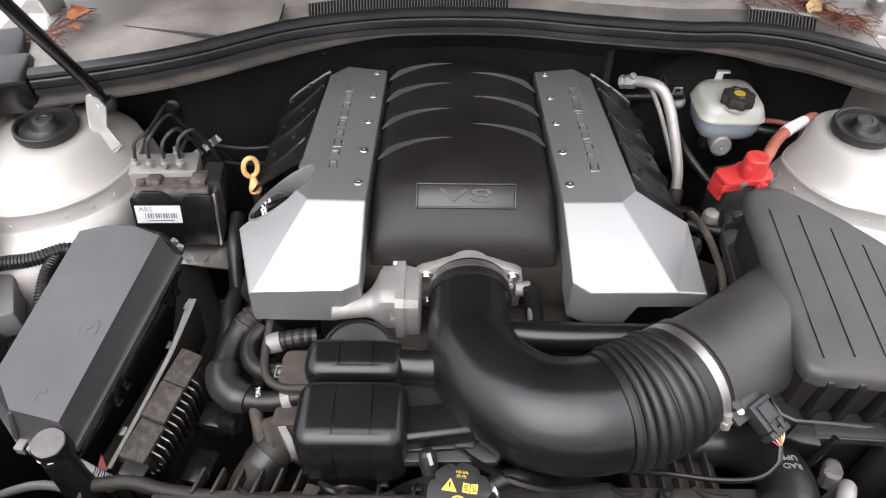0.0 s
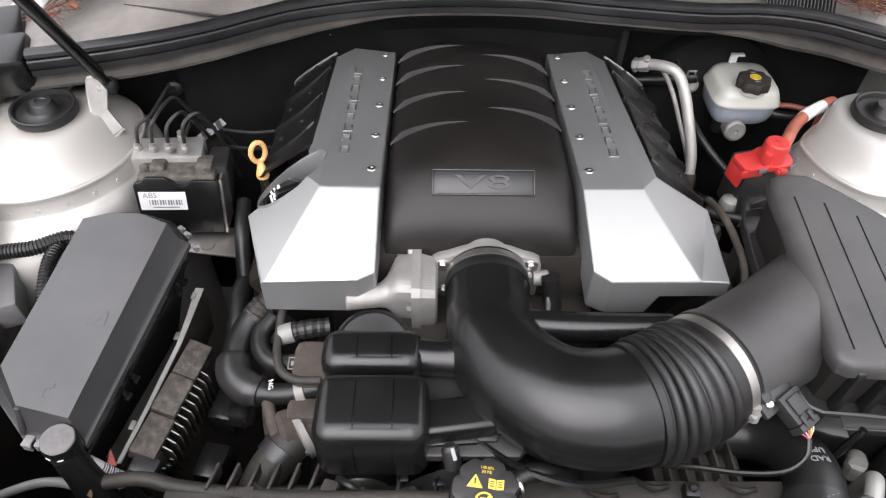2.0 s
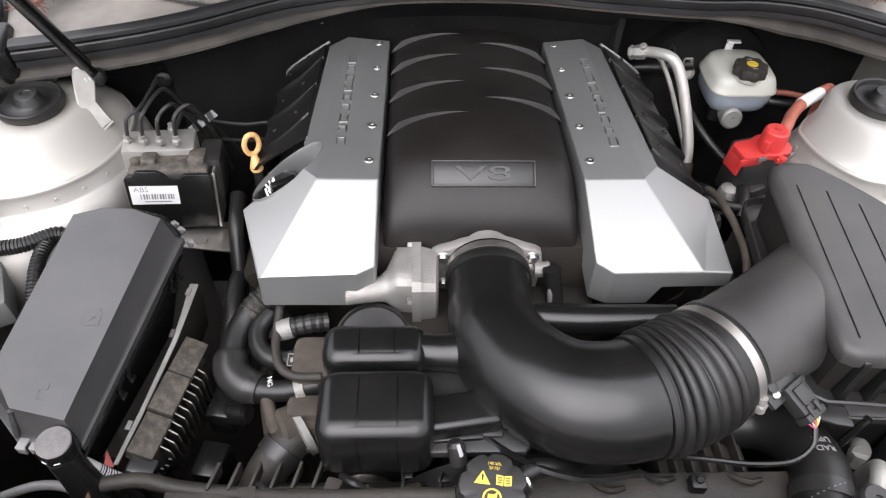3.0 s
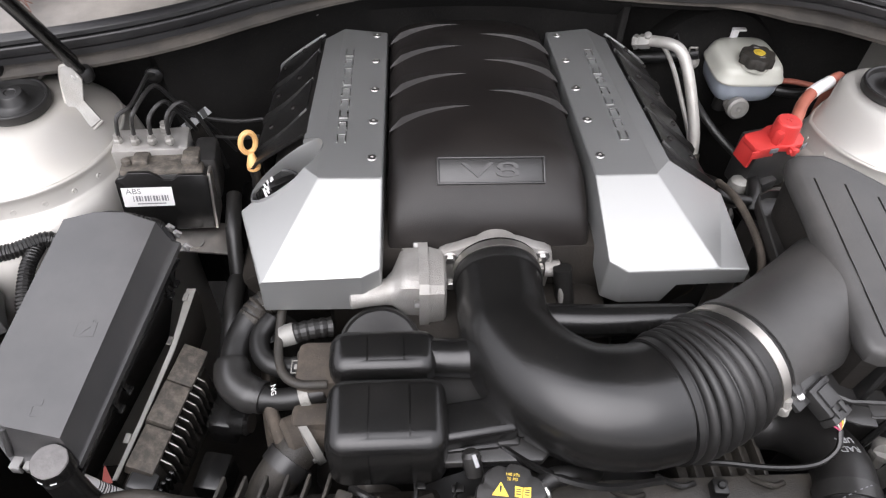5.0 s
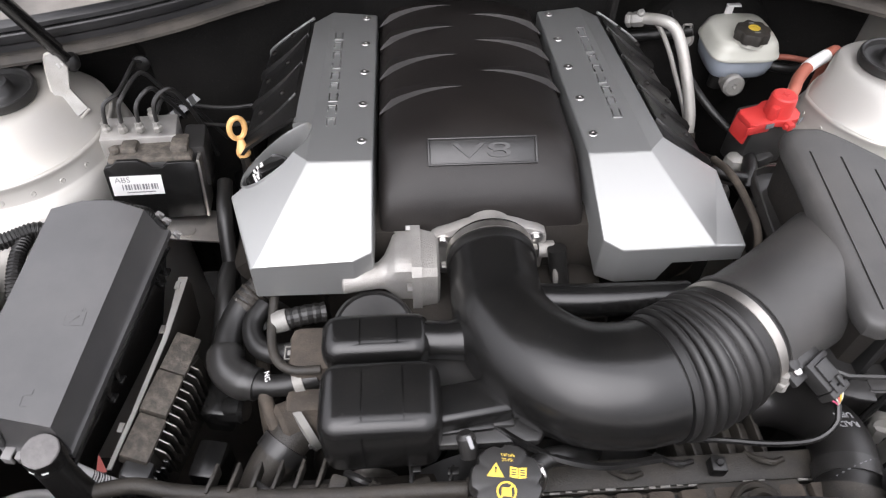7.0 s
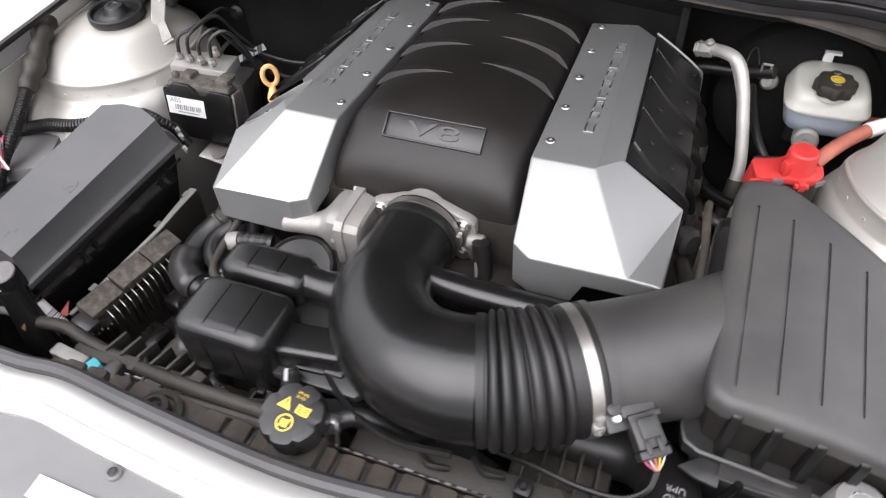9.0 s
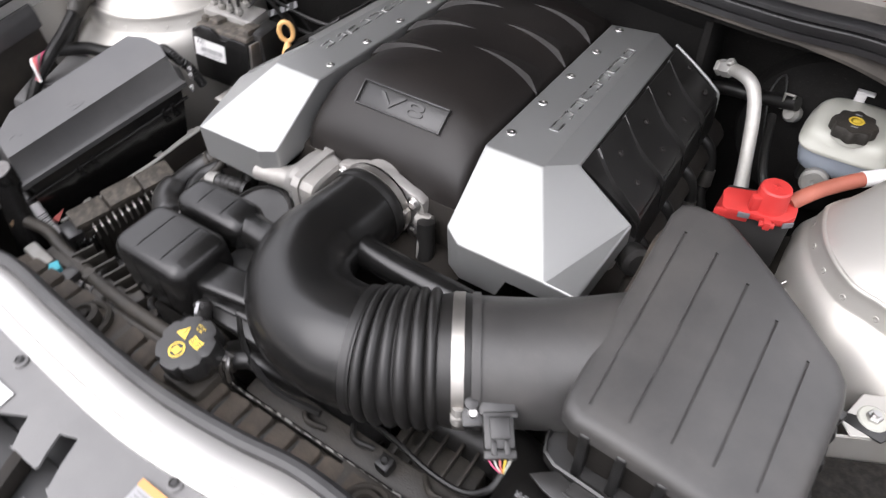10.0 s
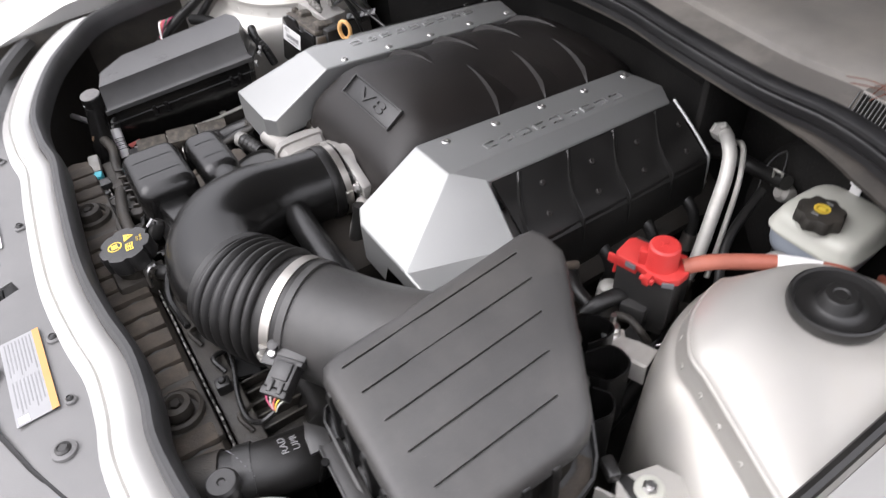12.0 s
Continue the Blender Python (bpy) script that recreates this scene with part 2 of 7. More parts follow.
def box(c, size, bevel=0.003, rot=(0, 0, 0), seg=2, taper=1.0):
    """A rounded block at c; taper scales its top."""
    bm = bmesh.new()
    bmesh.ops.create_cube(bm, size=1)
    for v in bm.verts:
        k = taper if v.co.z > 0 else 1
        v.co = V((v.co.x * size[0] * k, v.co.y * size[1] * k, v.co.z * size[2]))
    bev(bm, bevel, seg)
    bm.transform(pose(*c, *rot))
    return bm


def solid(verts, faces, bevel=0.0, seg=2):
    bm = bmesh.new()
    vs = [bm.verts.new(v) for v in verts]
    for f in faces:
        bm.faces.new([vs[i] for i in f])
    bmesh.ops.recalc_face_normals(bm, faces=bm.faces)
    return bev(bm, bevel, seg)


def prism(poly, depth, bevel=0.0, m=None, seg=2):
    """A flat outline (x, y) raised by depth, then placed by m. Points may be (x, y, z) for a sloped top."""
    bm = bmesh.new()
    bot = [bm.verts.new((p[0], p[1], 0)) for p in poly]
    top = [bm.verts.new((p[0], p[1], depth + (p[2] if len(p) > 2 else 0))) for p in poly]
    n = len(poly)
    bm.faces.new(bot[::-1])
    bm.faces.new(top)
    for i in range(n):
        bm.faces.new((bot[i], bot[(i + 1) % n], top[(i + 1) % n], top[i]))
    bmesh.ops.recalc_face_normals(bm, faces=bm.faces)
    bev(bm, bevel, seg)
    if m is not None:
        bm.transform(m)
    return bm


def glide(pts, n=8, closed=False):
    """A smooth line through points."""
    p = [V(q) for q in pts]
    out = []
    cnt = len(p) if closed else len(p) - 1
    for i in range(cnt):
        if closed:
            a, b, c, d = p[i - 1], p[i], p[(i + 1) % len(p)], p[(i + 2) % len(p)]
        else:
            b, c = p[i], p[i + 1]
            a = p[i - 1] if i else b * 2 - c
            d = p[i + 2] if i + 2 < len(p) else c * 2 - b
        for k in range(n):
            t = k / n
            out.append(0.5 * ((2 * b) + (c - a) * t + (2 * a - 5 * b + 4 * c - d) * t * t + (3 * b - a - 3 * c + d) * t ** 3))
    if not closed:
        out.append(p[-1])
    return out


def tube(path, radius, seg=12, caps=True, flat=1.0, up=None):
    """A pipe along a line; radius one number or one for each point; flat squeezes it across."""
    path = [V(p) for p in path]
    n = len(path)
    rad = [radius] * n if isinstance(radius, (int, float)) else [radius[min(len(radius) - 1, i)] for i in range(n)]
    bm = bmesh.new()
    rings = []
    ref = V(up) if up else None
    for i, p in enumerate(path):
        d = (path[min(i + 1, n - 1)] - path[max(i - 1, 0)]).normalized()
        if ref is None:
            ref = d.orthogonal().normalized()
        ref = (ref - d * ref.dot(d)).normalized()
        side = d.cross(ref)
        rings.append([bm.verts.new(p + rad[i] * (math.cos(a) * ref * flat + math.sin(a) * side)) for a in (2 * math.pi * k / seg for k in range(seg))])
    for r0, r1 in zip(rings, rings[1:]):
        for k in range(seg):
            bm.faces.new((r0[k], r0[(k + 1) % seg], r1[(k + 1) % seg], r1[k]))
    if caps:
        bm.faces.new(rings[0][::-1])
        bm.faces.new(rings[-1])
    return bm


def lerp_list(vals, n):
    """Stretch a short list of numbers to n values."""
    return [float(v) for v in np.interp(np.linspace(0, len(vals) - 1, n), range(len(vals)), vals)]


def lathe(profile, m=None, seg=32, caps=True):
    """Turn a profile of (radius, height) about z, then place it by m."""
    bm = bmesh.new()
    rings = []
    for r, h in profile:
        rings.append([bm.verts.new((r * math.cos(2 * math.pi * k / seg), r * math.sin(2 * math.pi * k / seg), h)) for k in range(seg)])
    for a, b in zip(rings, rings[1:]):
        for k in range(seg):
            bm.faces.new((a[k], a[(k + 1) % seg], b[(k + 1) % seg], b[k]))
    if caps:
        bm.faces.new(rings[0][::-1])
        bm.faces.new(rings[-1])
    if m is not None:
        bm.transform(m)
    return bm


def loft(rings, closed=True, caps=True):
    bm = bmesh.new()
    rs = [[bm.verts.new(p) for p in r] for r in rings]
    n = len(rs[0])
    for a, b in zip(rs, rs[1:]):
        for k in range(n if closed else n - 1):
            bm.faces.new((a[k], a[(k + 1) % n], b[(k + 1) % n], b[k]))
    if caps and closed:
        bm.faces.new(rs[0][::-1])
        bm.faces.new(rs[-1])
    return bm


def along(axis, at):
    """A pose at a place whose z points along axis."""
    return Matrix.Translation(at) @ V(axis).to_track_quat("Z", "Y").to_matrix().to_4x4()


def bolt(at, axis=(0, 0, 1), r=0.006, h=0.004, washer=True):
    b = lathe([(r, 0), (r, h * 0.85), (r * 0.85, h)], None, 6)
    if washer:
        b = join(b, lathe([(r * 1.55, -h * 0.2), (r * 1.55, h * 0.25), (r * 1.4, h * 0.35)], None, 16))
    b.transform(along(axis, at))
    return b


def letters(body, size, m, depth=0.0004):
    """Words in the built-in font as a mesh, centred, in the plane of m."""
    cu = bpy.data.curves.new("words", "FONT")
    cu.body, cu.size, cu.extrude, cu.align_x, cu.align_y = body, size, depth, "CENTER", "CENTER"
    cu.resolution_u = 3
    ob = bpy.data.objects.new("words", cu)
    scene.collection.objects.link(ob)
    bpy.context.view_layer.update()
    me = bpy.data.meshes.new_from_object(ob.evaluated_get(bpy.context.evaluated_depsgraph_get()))
    bm = bmesh.new()
    bm.from_mesh(me)
    bpy.data.objects.remove(ob)
    bpy.data.meshes.remove(me)
    bm.transform(m)
    return bm


def carve(bm, cutter):
    """bm less cutter."""
    obs = []
    for b in (bm, cutter):
        me = bpy.data.meshes.new("t")
        bmesh.ops.recalc_face_normals(b, faces=b.faces)
        b.to_mesh(me)
        b.free()
        o = bpy.data.objects.new("t", me)
        scene.collection.objects.link(o)
        obs.append(o)
    mod = obs[0].modifiers.new("cut", "BOOLEAN")
    mod.operation, mod.object, mod.solver = "DIFFERENCE", obs[1], "EXACT"
    bpy.context.view_layer.update()
    me = bpy.data.meshes.new_from_object(obs[0].evaluated_get(bpy.context.evaluated_depsgraph_get()))
    out = bmesh.new()
    out.from_mesh(me)
    for o in obs:
        bpy.data.objects.remove(o)
    return out


# ---- the setting: ground, body shell, firewall, cowl ----
def grid_sheet(xs, ys, z):
    return solid([(xs[0], ys[0], z), (xs[1], ys[0], z), (xs[1], ys[1], z), (xs[0], ys[1], z)], [(0, 1, 2, 3)])


def curtain(path, rows):
    """A sheet swept along a plan line: rows of (offset outward in y, height)."""
    bm = bmesh.new()
    rs = [[bm.verts.new((p[0], p[1] + dy, p[2] + dz if len(p) > 2 else dz)) for p in path] for dy, dz in rows]
    for a, b in zip(rs, rs[1:]):
        for k in range(len(a) - 1):
            bm.faces.new((a[k], a[k + 1], b[k + 1], b[k]))
    return bm


def hem(path, rows):
    """Like curtain, but offset sideways from the line: rows of (offset to the line's left, height)."""
    bm = bmesh.new()
    n = len(path)
    side = []
    for i in range(n):
        d = V(path[min(i + 1, n - 1)]) - V(path[max(i - 1, 0)])
        d.z = 0
        d.normalize()
        side.append(V((-d.y, d.x, 0)))
    rs = [[bm.verts.new(V(p) + q * dy + V((0, 0, dz))) for p, q in zip(path, side)] for dy, dz in rows]
    for a, b in zip(rs, rs[1:]):
        for k in range(len(a) - 1):
            bm.faces.new((a[k], a[k + 1], b[k + 1], b[k]))
    return bm


def thicken(bm, t):
    bmesh.ops.recalc_face_normals(bm, faces=bm.faces)
    bmesh.ops.solidify(bm, geom=bm.faces[:], thickness=t)
    return bm


solo("ground", grid_sheet((-600, 600), (-600, 600), 0.0), M_GROUND, "pale grey concrete ground under the car", "ground", kind="structure")

# cowl: the line of its rubber seal, from one fender to the other
COWL = glide([(-0.70, 0.15, 0.985), (-0.60, 0.158, 0.99), (-0.471, 0.178, 1.0), (-0.379, 0.22, 1.0), (-0.258, 0.292, 1.0), (-0.104, 0.333, 1.0), (0.073, 0.338, 1.0),
              (0.203, 0.317, 1.0), (0.34, 0.298, 1.0), (0.434, 0.298, 1.0), (0.519, 0.274, 1.0), (0.61, 0.228, 0.995), (0.70, 0.20, 0.985)], 6)
cowl = thing("cowl", (0, 0.4, 0.95), "dusty grey plastic cowl panel below the windscreen", "cowl", kind="structure")
part("cowl_panel", thicken(curtain(COWL, [(-0.004, -0.030), (0.004, -0.012), (0.018, -0.005), (0.03, -0.004), (0.06, 0.002), (0.12, 0.006), (0.2, 0.006), (0.32, 0.02), (0.40, 0.03)]), 0.003), M_COWL, cowl)
SEAL = [(0.012, -0.002), (0.010, 0.003), (0.004, 0.0052), (-0.004, 0.0042), (-0.0075, 0.0010), (-0.0080, -0.0040), (-0.0062, -0.0050), (-0.0015, -0.0052), (-0.0020, -0.0068), (-0.0078, -0.0076), (-0.0092, -0.0092), (-0.0090, -0.0185), (-0.0078, -0.0200),
        (-0.004, -0.0205), (-0.0045, -0.0218), (-0.0075, -0.0226), (-0.0076, -0.0300), (-0.002, -0.0325)]
part("seal", thicken(hem([p for p in COWL if p.x > -0.61], SEAL), 0.003), M_COWLSEAL, cowl, "black ribbed rubber hood seal", 38)
part("seal_joint", thicken(hem([p + V((0, -0.0012, 0.0008)) for p in COWL if -0.285 < p.x < -0.245], SEAL), 0.003), M_COWLSEAL, cowl, "moulded seal joint", 38)
part("ledge", thicken(curtain([p for p in COWL if p.x > -0.30], [(0.056, 0.0), (0.058, 0.009), (0.064, 0.013), (0.12, 0.022), (0.2, 0.024), (0.33, 0.036), (0.40, 0.042)]), 0.003), M_LEDGE, cowl, "lighter grey upper cowl step")
ring = []
for p in COWL:
    f = min(max((-0.12 - p.x) / 0.16, 0), 1)
    r = min(max((p.x - 0.36) / 0.12, 0), 1)
    ring.append([p + V((0, 0.012, -0.026)), p + V((0, 0.002 + 0.006 * r, -0.029)), p + V((0, -0.001 + 0.012 * r, -0.031 - 0.006 * f - 0.010 * r)), p + V((0, -0.004 - 0.008 * f - 0.002 * r, -0.034 - 0.010 * f - 0.018 * r)), p + V((0, -0.004 - 0.008 * f, -0.037 - 0.011 * f - 0.021 * r)), p + V((0, 0.016, -0.040 - 0.008 * f - 0.016 * r))])
part("flange", loft(ring), M_COWLDUST, cowl, "dusty lower cowl flange", 20)
FOLD = [(-0.502, 0.269, 1.006), (-0.373, 0.243, 1.006), (-0.335, 0.254, 1.005), (-0.276, 0.292, 1.004), (-0.276, 0.336, 1.009), (-0.345, 0.322, 1.010), (-0.442, 0.301, 1.010), (-0.489, 0.284, 1.009)]
part("fold", thicken(solid(FOLD, [tuple(range(8))]), 0.003), M_COWL, cowl, "raised folded cowl corner")
# thin black strip laid along the crease in place of its shadow
part("fold_shade", tube([V(FOLD[0]), V(FOLD[0]).lerp(V(FOLD[1]), 0.5) + V((0, -0.001, 0)), V(FOLD[1]), V(FOLD[1]) + V((0.02, -0.004, -0.002))], [0.0006, 0.0016, 0.0016, 0.0006], 6), M_COWLSEAL, cowl, "black strip for the shade of the open crease")
part("joint_gap", tube([(-0.2755, 0.292, 1.0055), (-0.2755, 0.336, 1.0105)], 0.0011, 6), M_COWLSEAL, cowl)
part("tower_brace", box((-0.622, 0.190, 0.930), (0.11, 0.05, 0.006), 0.002, (0, 0, -8)), M_COWL, cowl)
part("corner_block", join(box((-0.640, 0.170, 0.965), (0.07, 0.07, 0.06), 0.010, (8, 0, 14)), box((-0.660, 0.225, 0.985), (0.06, 0.07, 0.035), 0.008, (14, 0, 20))), M_TUBE, cowl, "black plastic corner block")
for gx0, gx1 in ((-0.238, 0.078), (0.434, 0.530)):
    line = [p for p in glide(COWL, 3) if gx0 <= p.x <= gx1]
    part("grille_tray", thicken(curtain(line, [(0.009, -0.001), (0.013, 0.0010), (0.0235, 0.0185)]), 0.002), M_INSUL, cowl, "black grille tray")
    part("grille_cap", thicken(curtain(line, [(0.0215, 0.0185), (0.0235, 0.0205), (0.030, 0.0205), (0.062, 0.0150)]), 0.002), M_LEDGE, cowl, "pale grille cap")
    for i in range(int((gx1 - gx0) / 0.0046)):
        x = gx0 + 0.0023 + 0.0046 * i
        y = np.interp(x, [p.x for p in line], [p.y for p in line])
        part("slat", box((x, y + 0.0165, 1.0105), (0.0010, 0.003, 0.020), 0, (-30, 0, 0)), M_COWLSLAT, cowl)
firewall = thing("firewall", (0, 0.4, 0.5), "black felt-lined firewall behind the engine", "firewall", kind="structure")
FW = [V((p.x, p.y + 0.035, 0)) for p in COWL]
FW = [V((p.x, max(p.y, 0.24) if abs(p.x) > 0.45 else p.y, 0)) for p in FW]
part("insulation", thicken(curtain([(p.x, p.y) for p in FW if p.x < 0.26], [(-0.01, 0.955), (0.02, 0.92), (0.03, 0.85), (0.035, 0.7), (0.03, 0.4)]), 0.01), M_INSUL, firewall)
# the deep pocket for the brake booster
part("insulation", thicken(curtain([(p.x, p.y) for p in FW if p.x > 0.22], [(-0.01, 0.953), (0.015, 0.948), (0.09, 0.940), (0.105, 0.90), (0.11, 0.7), (0.11, 0.4)]), 0.01), M_INSUL, firewall)
part("pocket_side", box((0.245, 0.40, 0.67), (0.012, 0.13, 0.55), 0.004), M_INSUL, firewall)
for bx, by, bz in ((0.221, 0.358, 0.926), (-0.226, 0.345, 0.926), (-0.40, 0.262, 0.93)):
    part("button", lathe([(0.0045, 0), (0.004, 0.002), (0.002, 0.003)], along((0, -1, 0.2), (bx, by, bz)), 12), M_BOLT, firewall)

windscreen = solo("windscreen", thicken(solid([(-0.75, 0.66, 1.03), (0.75, 0.66, 1.03), (0.62, 1.35, 1.42), (-0.62, 1.35, 1.42)], [(0, 1, 2, 3)]), 0.006), M_GLASS,
                  "dark sloping windscreen glass behind the cowl", "windscreen", kind="structure")

undertray = solo("undertray", box((0, -0.02, 0.34), (1.5, 0.98, 0.02), 0.002), M_DARK, "grimy black undertray below the engine", "undertray", kind="structure")


def fender(s):
    name = "fender"
    f = thing(name, (s * 0.8, -0.1, 0.3), "silver painted front fender beside the engine bay", "fender", "front fenders", "structure")
    ys = (-0.45, -0.3, -0.1, 0.1, 0.3, 0.7)
    rows = []
    for y in ys:
        k = 0.03 * max(0, -0.25 - y) * 6
        zt = 0.965 + 0.05 * (y - 0.1) - k
        rows.append([V((s * (x - k), y, z)) for x, z in ((0.672, zt - 0.07), (0.672, zt - 0.012), (0.70, zt), (0.715, zt + 0.004), (0.725, zt - 0.012), (0.76, zt - 0.01), (0.78, zt + 0.006), (0.84, zt - 0.01), (0.90, zt - 0.06), (0.935, zt - 0.2), (0.945, 0.55), (0.93, 0.02))])
    part("panel", thicken(loft(rows, False, False), 0.003), M_PAINT, f)
    inner = [[V((s * (0.668 - 0.03 * max(0, -0.25 - y) * 6), y, z)) for z in (0.92 + 0.05 * (y - 0.1), 0.8, 0.6, 0.33)] for y in ys]
    part("inner_panel", thicken(loft(inner[2:], False, False), 0.003), M_BAYPAINT, f)
    part("front_liner", thicken(loft(inner[:3], False, False), 0.003), M_DIRTY, f, "grimy dark inner liner")
    strip = glide([(s * 0.664, 0.28, 0.962), (s * 0.662, 0.1, 0.952), (s * 0.662, -0.08, 0.942), (s * 0.655, -0.22, 0.93)], 6)
    part("rubber_strip", tube(strip, 0.0055, 8), M_RUBBER, f, "black rubber edge strip")
    return f


fender(-1)
fender(1)

# hood, raised above the bay on its gas strut
hood = thing("hood", (0, 0.62, 1.07), "raised silver hood with a dark lined underside", "hood", kind="structure")
HOOD = [[V((x, 0.64 - k * 0.84 + 0.04 * (x / 0.7) ** 2, 1.06 + k * 0.72 - 0.05 * (x / 0.7) ** 2)) for x in np.linspace(-0.72 + 0.1 * k, 0.72 - 0.1 * k, 9)] for k in np.linspace(0, 1, 7)]
part("skin", thicken(loft([[p + V((0, 0.016, 0.014)) for p in r] for r in HOOD], False, False), 0.003), M_PAINT, hood)
part("liner", thicken(loft(HOOD, False, False), 0.008), M_INSUL, hood, "black felt hood liner")

# ---- strut towers ----
def strut_tower(x, y, zc, sx, sy, s):
    """A domed cone set off-centre on its seam circle, with a bead, a spot-welded flange and a bulging skirt."""
    t = thing("strut_tower", (x, y, 0.5), "silver painted strut tower with a black rubber cap", "strut tower", "strut towers", "structure")
    prof = [(0.034, -0.013, 0), (0.055, -0.0135, 0), (0.066, -0.0155, 0.05), (0.080, -0.0205, 0.25), (0.095, -0.0265, 0.5), (0.110, -0.0335, 0.75), (0.120, -0.0385, 0.9), (0.1262, -0.0425, 1), (0.1300, -0.0460, 1), (0.1318, -0.0485, 1), (0.1332, -0.0486, 1),
            (0.1348, -0.0498, 1), (0.1356, -0.0522, 1), (0.1352, -0.0550, 1), (0.1362, -0.0590, 1), (0.1405, -0.0730, 1), (0.1425, -0.0760, 1), (0.1455, -0.0780, 1), (0.1490, -0.0840, 1), (0.1520, -0.0960, 1), (0.1535, -0.12, 1), (0.155, -0.17, 1), (0.16, -0.3, 1), (0.16, -0.6, 1)]

    def at(r, dz, e, a):
        u = max(0, -dz - 0.077) / 0.06
        if s > 0:
            off = math.remainder(a - radians(-112), 2 * math.pi)
            if -0.35 < off < 1.75:
                line = min(1.42, max(0.94, 0.94 / max(0.3, math.cos(off)))) if off < 0.84 else 1.42 + (1 - 1.42) * (off - 0.84) / 0.91
                r *= 1 + (line - 1) * e * min(1, (off + 0.35) / 0.2)
            r *= 1 - 0.25 * e * max(0, -math.cos(a)) * max(0, math.sin(a)) * 2
        front = 1 + 0.30 * min(1, u * 1.6) ** 0.8 * max(0, -math.sin(a)) ** 1.5 - (0.15 if s > 0 else 0.07) * e * max(0, math.sin(a))
        return V((x + (sx - x) * e + r * math.cos(a), y + (sy - y) * e + r * math.sin(a) * front, zc + dz))
    rings = [[at(r, dz, e, 2 * math.pi * k / 96) for k in range(96)] for r, dz, e in prof]
    part("tower", loft(rings), M_BAYPAINT, t, sharp=40)
    m = Matrix.Translation((x, y, zc)) @ pose(0, 0, 0, 3, -2 * s, 0)
    part("cap", lathe([(0.040, -0.012), (0.0455, -0.010), (0.0470, -0.005), (0.0460, 0.0015), (0.0435, 0.0025), (0.041, 0.0015), (0.0385, -0.0045), (0.030, -0.0055), (0.0215, -0.003), (0.0195, -0.001), (0.0165, 0.0075), (0.0145, 0.0095), (0.008, 0.0098), (0.0065, 0.0088), (0.001, 0.0088)], m @ Matrix.Diagonal((0.91, 0.91, 1, 1)), 56), M_RUBBER, t, "black rubber strut cap")
    for i in range(12):
        a = radians((172 if s > 0 else 200) + 14.5 * i)
        o, up, ta = at(0.1385, -0.0665, 1, a), at(0.1362, -0.0590, 1, a), at(0.1385, -0.0665, 1, a + 0.02)
        nrm = (ta - o).cross(up - o).normalized()
        if nrm.dot(o - V((sx, sy, o.z))) < 0:
            nrm = -nrm
        part("spot_weld", lathe([(0.0034, 0), (0.0026, 0.0008), (0.0008, 0.0004)], along(nrm, o), 10), M_BAYPAINT, t)
    return t


strut_tower(-0.581, 0.114, 0.937, -0.600, 0.112, -1)
strut_tower(0.567, 0.133, 0.936, 0.597, 0.121, 1)

# ---- radiator support, front seal and beauty panel ----
FRONT = glide([(-0.667, -0.10, 0.915), (-0.662, -0.18, 0.908), (-0.652, -0.26, 0.90), (-0.62, -0.312, 0.888), (-0.53, -0.373, 0.882), (-0.40, -0.419, 0.878), (-0.305, -0.426, 0.875), (-0.24, -0.421, 0.875), (-0.16, -0.428, 0.875), (-0.05, -0.436, 0.875), (0.03, -0.438, 0.875),
               (0.11, -0.432, 0.875), (0.177, -0.423, 0.875), (0.24, -0.425, 0.875), (0.30, -0.431, 0.877), (0.40, -0.42, 0.88), (0.53, -0.385, 0.885), (0.63, -0.32, 0.895), (0.655, -0.24, 0.905)], 6)
support = thing("radiator_support", (0, -0.46, 0.3), "silver painted radiator support along the front of the bay", "radiator support", kind="structure")
part("rail", thicken(hem(FRONT, [(0.003, -0.022), (0.002, -0.010), (-0.004, -0.006), (-0.010, 0.000), (-0.018, 0.003), (-0.0255, 0.003), (-0.0275, -0.003), (-0.0300, -0.003), (-0.0320, 0.001), (-0.040, -0.006), (-0.045, -0.010), (-0.047, -0.04)]), 0.002), M_PAINT, support)
part("front_seal", thicken(hem(FRONT, [(0.0150, -0.030), (0.0148, -0.010), (0.0125, -0.001), (0.0080, 0.004), (0.0030, 0.0045), (-0.0015, 0.001), (-0.0030, -0.010)]), 0.003), M_SEAL, support, "dark grey rubber hood seal")
part("gasket", thicken(hem([p for p in FRONT if p.x < -0.36], [(-0.060, -0.006), (-0.063, 0.006), (-0.070, 0.010), (-0.079, 0.008), (-0.083, -0.008)]), 0.002), M_RUBBER, support, "black headlamp gasket")
part("lower_wall", thicken(hem(FRONT, [(-0.02, -0.012), (-0.02, -0.54)]), 0.004), M_DARK, support)
PLINE = [p for p in FRONT if abs(p.x) < 0.47]
panel = thing("beauty_panel", (0, -0.56, 0.8), "grey plastic radiator cover panel with latch cut-outs", "cover panel", kind="structure")
bp = thicken(curtain([V((p.x, p.y * 0.4 - 0.261, 0.862)) for p in PLINE], [(-0.030, -0.012), (-0.036, -0.002), (-0.09, -0.004), (-0.13, -0.012), (-0.17, -0.03), (-0.19, -0.06)]), 0.003)
